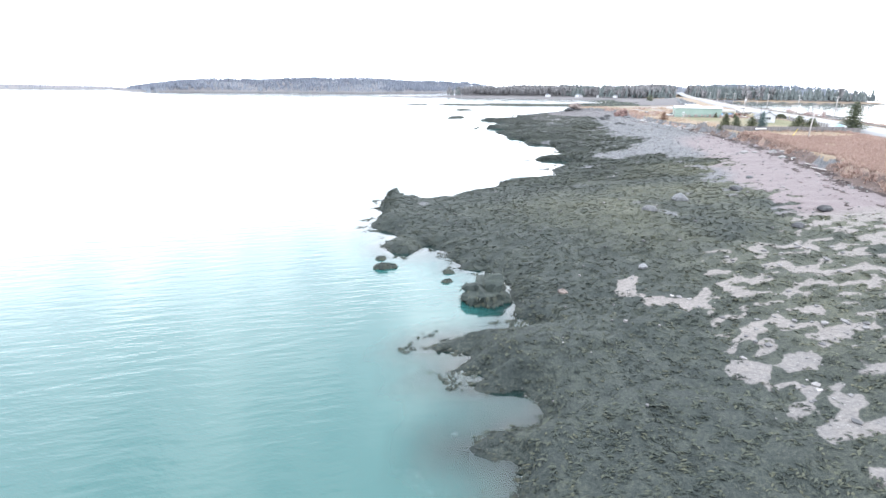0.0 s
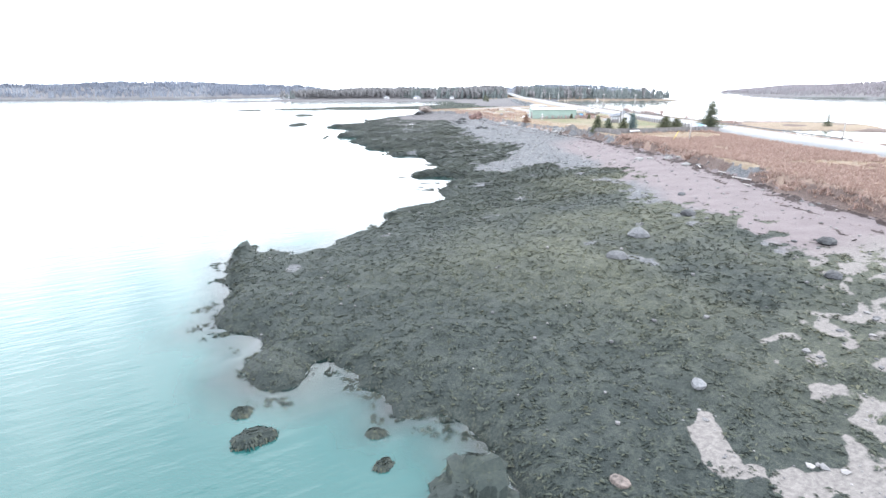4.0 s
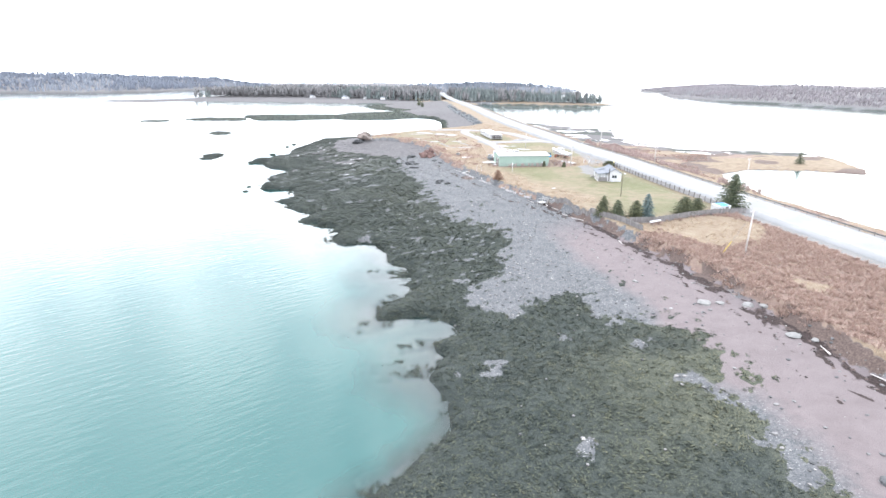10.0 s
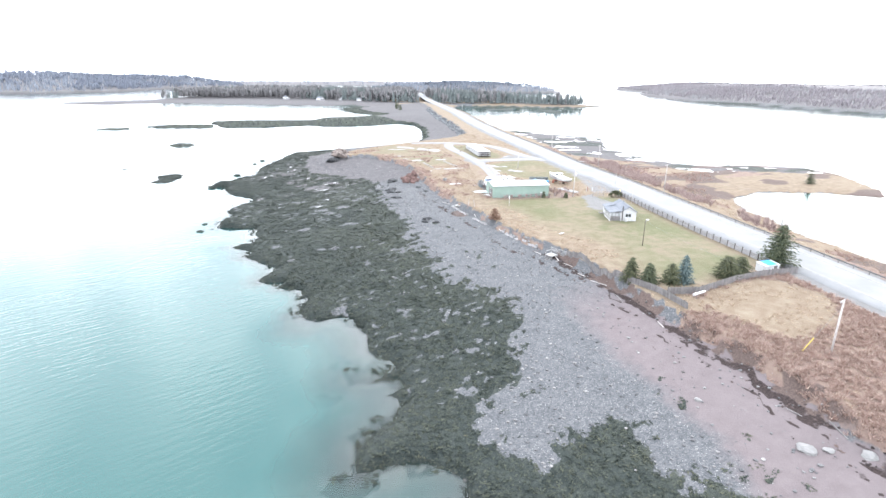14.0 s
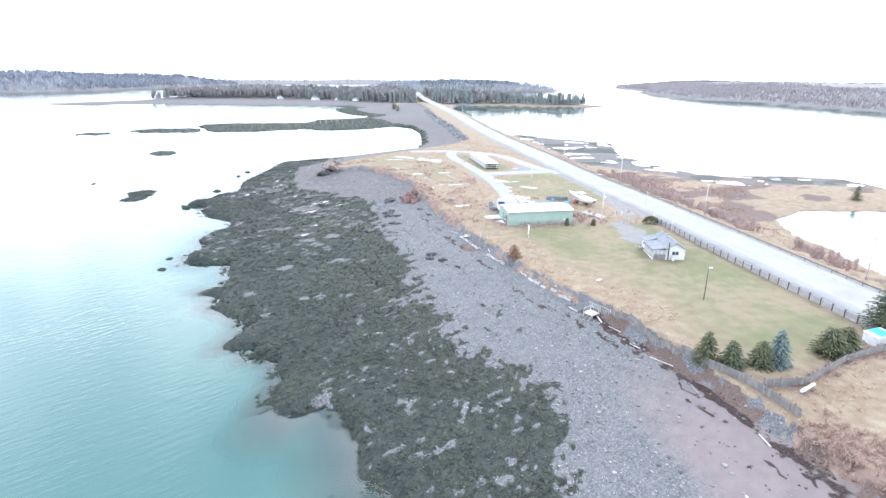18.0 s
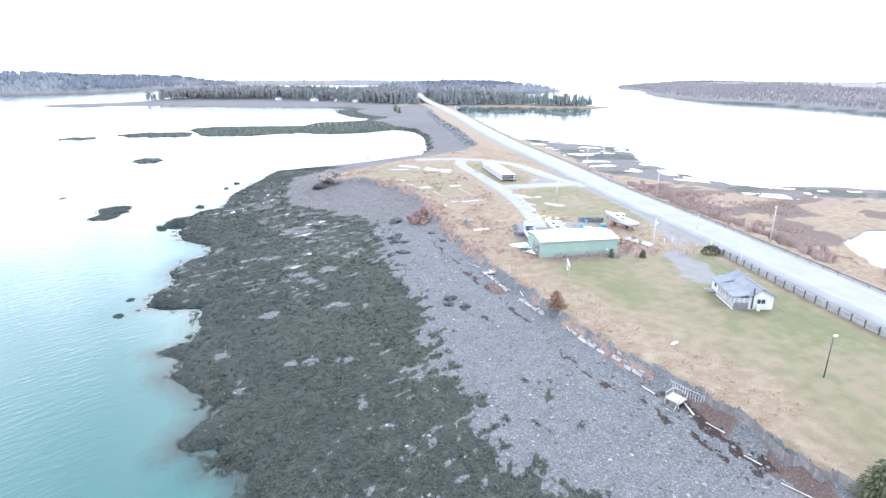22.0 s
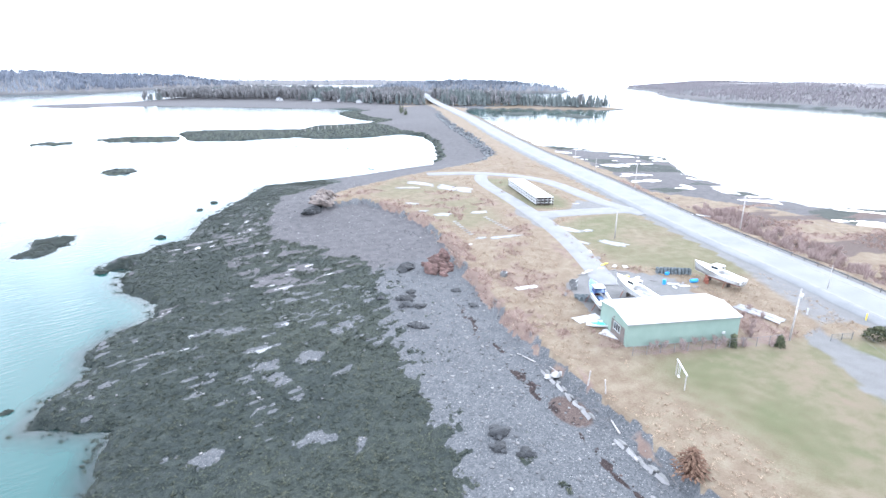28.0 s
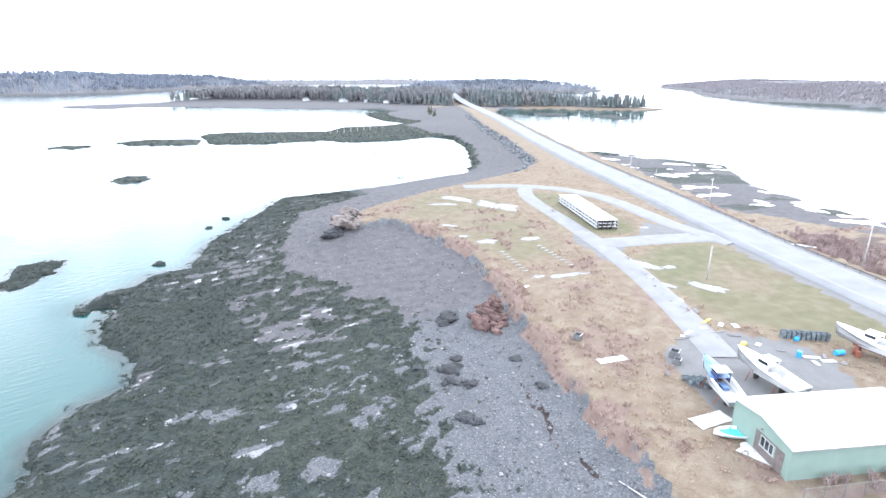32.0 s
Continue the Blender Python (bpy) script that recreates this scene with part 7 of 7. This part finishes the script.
for k, (x, y, rx, ry, a) in enumerate([(142, 404, 7, 2.2, -60), (150.5, 388, 9, 3.8, -70), (127, 353.4, 2.8, 1.7, -20), (123.4, 360.4, 1.6, 1.2, 0), (139, 351, 2.6, 1.4, -15), (131.4, 324.2, 4.6, 1.0, -6),
                                         (124.6, 326, 1.6, 0.7, 0), (151.6, 322, 4.4, 1.5, -75), (155.4, 318.6, 2.0, 1.0, -10), (146.4, 310.6, 2.8, 0.8, -70), (153.2, 306.8, 4.2, 1.6, -65), (175.5, 347, 1.4, 0.9, 0), (134, 398, 5, 1.2, -20), (124.5, 372, 2.6, 0.9, -40)]):
    build_puddle("snow_patch", x, y, rx, ry, a, M_PUDDLEWHITE, "thin patch on the grass, a puddle's sky reflection painted white", k + 1)


# ---- rockweed, stones, brush and woods ----
GA = {}
for key in ("weed", "wrack", "brush", "sand", "lawn", "dry"):
    buf = np.empty(len(ground.data.vertices), np.float32)
    ground.data.attributes[key].data.foreach_get("value", buf)
    GA[key] = buf


def sample(key, x, y):
    i, j = np.clip(np.searchsorted(GX, x) - 1, 0, len(GX) - 2), np.clip(np.searchsorted(GY, y) - 1, 0, len(GY) - 2)
    return GA[key][j * len(GX) + i]


R = np.random.default_rng(3)


def spread(n, x0, x1, y0, y1):
    return R.uniform(x0, x1, n), R.uniform(y0, y1, n)


def rows_of(x, y, size, height, sink=0.0):
    return np.stack([x, y, surface(x, y) - sink, size, height, R.uniform(0, 6.283, len(x))], 1)


tr = random.Random(9)
mounds = [dome_template(tr, 2, 6, 0.45) for _ in range(14)]
fronds = [frond_template(tr, 6) for _ in range(18)]
x, y = spread(330000, -12, 118, 14, 480)
keep = (sample("weed", x, y) > 0.35 + 0.3 * R.random(len(x))) & ((surface(x, y) > -0.08) | ((surface(x, y) > -0.42) & (fbm(x / 2.2, y / 2.2, 303, 3) > 0.60))) & (R.random(len(x)) < np.where(y < 250, 1.0, 0.65))
x, y = x[keep], y[keep]
s = R.uniform(0.28, 0.72, len(x)) * np.where(y < 110, 0.85, 1.15)
rows = rows_of(x, y, s, s * R.uniform(0.12, 0.28, len(x)), 0.03)
rows[:, 2] = np.maximum(rows[:, 2], -0.02)
rows[:, 5] = 9.0 * fbm(x / 7, y / 7, 301, 2) + R.uniform(-0.8, 0.8, len(x))
rockweed = scatter("rockweed", fronds, rows, M_WEEDCLUMP, "dense tousled mats of dark olive rockweed over low rocks", "seaweed", True)
x, y = spread(60000, -45, 340, 500, 1000)
keep = (sample("weed", x, y) > 0.6) & (surface(x, y) > -0.1)
x, y = x[keep], y[keep]
s = R.uniform(1.0, 2.6, len(x))
scatter("bar_weed", mounds, rows_of(x, y, s, s * R.uniform(0.15, 0.35, len(x)), 0.1), M_WEEDCLUMP, "dark rockweed mounds on the low tidal bars", "seaweed", True)
buf = np.empty(len(rockweed.data.vertices) * 3, np.float32)
rockweed.data.vertices.foreach_get("co", buf)
buf = buf.reshape(-1, 3)
give(rockweed, "olive", upper_weed(buf[:, 0].astype(float), buf[:, 1].astype(float)))
stones = [stone_template(tr) for _ in range(10)]
x, y = spread(60000, -5, 125, 14, 440)
zz = surface(x, y)
keep = (sample("weed", x, y) < 0.4) & (sample("lawn", x, y) < 0.05) & (sample("dry", x, y) < 0.2) & (zz > 0.1) & (zz < 7.2) & (R.random(len(x)) > 0.75 * (sample("sand", x, y) > 0.4))
x, y = x[keep], y[keep]
s = 0.07 + 0.30 * R.random(len(x)) ** 3.5
scatter("beach_stones", stones, rows_of(x, y, s, s * 0.8), M_PEBBLES, "loose grey and white stones strewn over shingle", "stones")
x, y = spread(40000, -5, 110, 14, 470)
keep = (sample("weed", x, y) > 0.4) & (R.random(len(x)) < 0.06)
x, y = x[keep], y[keep]
s = 0.06 + 0.20 * R.random(len(x)) ** 3
scatter("weed_bed_stones", stones, rows_of(x, y, s, s, -0.12), M_PEBBLES, "pale stones showing among the rockweed", "stones")
x, y = spread(60000, 40, 125, 14, 430)
keep = sample("wrack", x, y) > 0.3
x, y = x[keep], y[keep]
s = R.uniform(0.10, 0.34, len(x))
scatter("wrack", mounds, rows_of(x, y, s, s * 0.35, 0.02), M_WRACK, "ragged dark lines of dried seaweed", "seaweed")
bushes = [twig_template(tr, 13, 0.95, 0.07) for _ in range(10)]
x, y = spread(40000, 48, 135, 30, 176)
x2, y2 = spread(30000, 95, 260, 176, 400)
x, y = np.r_[x, x2], np.r_[y, y2]
DRIVES = [(129, 288), (147, 329), (161, 385), (178, 416)], [(183, 338), (192, 376), (193.5, 394), (179, 416), (154, 422)]
keep = (sample("brush", x, y) > 0.2 + 0.5 * R.random(len(x))) & (line_dist(x, y, ROAD) > 9.5) & (signed(x, y, LAWN) < -1) & (signed(x, y, APRON) < -1) & (signed(x, y, JUNCTION) < -1) & (line_dist(x, y, DRIVES[0]) > 4) & (line_dist(x, y, DRIVES[1]) > 6)
x, y = x[keep], y[keep]
s = R.uniform(0.45, 1.0, len(x))
scatter("brush", bushes, rows_of(x, y, s, s * R.uniform(0.5, 1.1, len(x)), 0.1), M_BRUSH, "tangled leafless red-brown brush", "brush")
x, y = spread(110000, 45, 215, 20, 470)
keep = (sample("dry", x, y) > 0.6) & (sample("lawn", x, y) < 0.25) & (line_dist(x, y, ROAD) > 9.0) & (signed(x, y, APRON) < -1) & (signed(x, y, JUNCTION) < -1) & (fbm(x / 6, y / 6, 77) > 0.40 + 0.12 * R.random(len(x))) & (line_dist(x, y, [(129, 288), (147, 329), (161, 385), (178, 416)]) > 4) & (line_dist(x, y, [(183, 338), (192, 376), (193.5, 394), (179, 416), (154, 422)]) > 6)
x, y = x[keep], y[keep]
s = R.uniform(0.25, 0.6, len(x))
scatter("dry_grass", [twig_template(tr, 9, 1.0, 0.10) for _ in range(8)], rows_of(x, y, s, s * R.uniform(0.3, 0.7, len(x)), 0.03), M_STRAW, "matted straw-coloured dry grass", "grass")
alders = [twig_template(tr, 40, 0.45, 0.03) for _ in range(6)]
x, y = spread(5200, 165, 250, 205, 345)
keep = (line_dist(x, y, ROAD) > 11) & (line_dist(x, y, ROAD) < 34) & (sample("brush", x, y) > 0.1) & (surface(x, y) > 1.5)
x, y = x[keep][:430], y[keep][:430]
x2, y2 = spread(500, 111, 147, 250, 264)
k2 = (signed(x2, y2, SHED_FRONT) > -0.3) | ((signed(x2, y2, SHED_BRUSH) > 0) & (R.random(500) < 0.4))
x, y = np.r_[x, x2[k2][:26]], np.r_[y, y2[k2][:26]]
s = np.where(y < 264, np.where(x < 150, 0.8, 1.4), 1.4) * R.uniform(0.75, 1.25, len(x))
scatter("alder_thicket", alders, rows_of(x, y, s, np.where(x < 150, 0.5, 1.0) * R.uniform(1.8, 3.8, len(x))), M_ALDER, "grey leafless alder thicket beside the road", "thicket")
# riprap of the causeway
x, y = spread(26000, 200, 400, 436, 820)
d = line_dist(x, y, BANK)
keep = (d < 4.5) & (surface(x, y) < 8.0)
x, y = x[keep], y[keep]
s = R.uniform(0.5, 1.4, len(x))
scatter("riprap", stones, rows_of(x, y, s, s * 0.9, 0.1), M_RIPRAP, "grey armour stones along the causeway bank", "stones")
spruces, bares = [far_spruce_template(tr) for _ in range(8)], [far_bare_template(tr) for _ in range(8)]


def wood(name, poly, n, share, size, mats, labels, seed, margin=4, deep=9999):
    px, py = np.array([p[0] for p in poly]), np.array([p[1] for p in poly])
    x, y = spread(n, px.min(), px.max(), py.min(), py.max())
    d = signed(x, y, poly)
    keep = (d > margin) & (d < deep) & (line_dist(x, y, ROAD) > 14)
    x, y = x[keep], y[keep]
    con = fbm(x / 90, y / 90, seed) + 0.25 * (R.random(len(x)) - 0.5) > share
    for pick, temps, mat, lab, k in ((con, spruces, mats[0], labels[0], 0.17), (~con, bares, mats[1], labels[1], 0.34)):
        if pick.any():
            h = R.uniform(0.5, 1.15, pick.sum()) ** 1.2 * size
            scatter(name, temps, rows_of(x[pick], y[pick], h * k * R.uniform(0.8, 1.25, pick.sum()), h, 0.3), mat, lab, "woods")


wood("peninsula_woods", WOODS, 19000, 0.54, 20.0, (M_HAZYSPRUCE, M_FARBARE), ("dark spruce woods on the peninsula", "leafless grey woods on the peninsula"), 201)
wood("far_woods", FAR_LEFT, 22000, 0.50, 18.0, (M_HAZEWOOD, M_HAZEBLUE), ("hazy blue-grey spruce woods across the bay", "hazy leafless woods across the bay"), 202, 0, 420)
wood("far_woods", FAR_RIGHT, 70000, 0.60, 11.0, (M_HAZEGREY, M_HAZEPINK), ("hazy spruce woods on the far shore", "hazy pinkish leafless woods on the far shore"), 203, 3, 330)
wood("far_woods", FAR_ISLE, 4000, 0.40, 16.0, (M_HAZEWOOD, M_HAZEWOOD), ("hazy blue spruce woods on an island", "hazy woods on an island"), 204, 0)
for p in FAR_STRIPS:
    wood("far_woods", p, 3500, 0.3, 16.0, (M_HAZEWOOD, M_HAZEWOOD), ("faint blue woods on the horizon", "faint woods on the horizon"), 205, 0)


def build_far_house(x, y, a, w, d, label):
    h = base("far_house", pose(x, y, gz(x, y), 0, 0, a), label, "house", "houses on the far peninsula")
    part("wall", prism([(0, -0.5), (w, -0.5), (w, 3.4), (w / 2, 5.8), (0, 3.4)], d), M_WHITE, h)
    for k in (-1, 1):
        part("roof", box((w / 2 * 1.28, d + 0.8, 0.2), (w / 2 + k * w * 0.27, d / 2, 4.75), 0, (0, k * 38.7, 0)), M_SHINGLE, h)
    for k in (0.25, 0.7):
        part("window", box((1.2, 0.12, 1.2), (w * k, -0.03, 1.7)), M_GLASS, h)


for x, y, a, w, d, lab in [(318, 1262, 20, 11, 14, "white gabled house on the far peninsula"), (350, 1232, -15, 12, 12, "white gabled house on the far peninsula"), (262, 1340, 10, 10, 13, "pale house among far leafless trees"), (380, 1180, 35, 10, 12, "pale house among far leafless trees")]:
    build_far_house(x, y, a, w, d, lab)
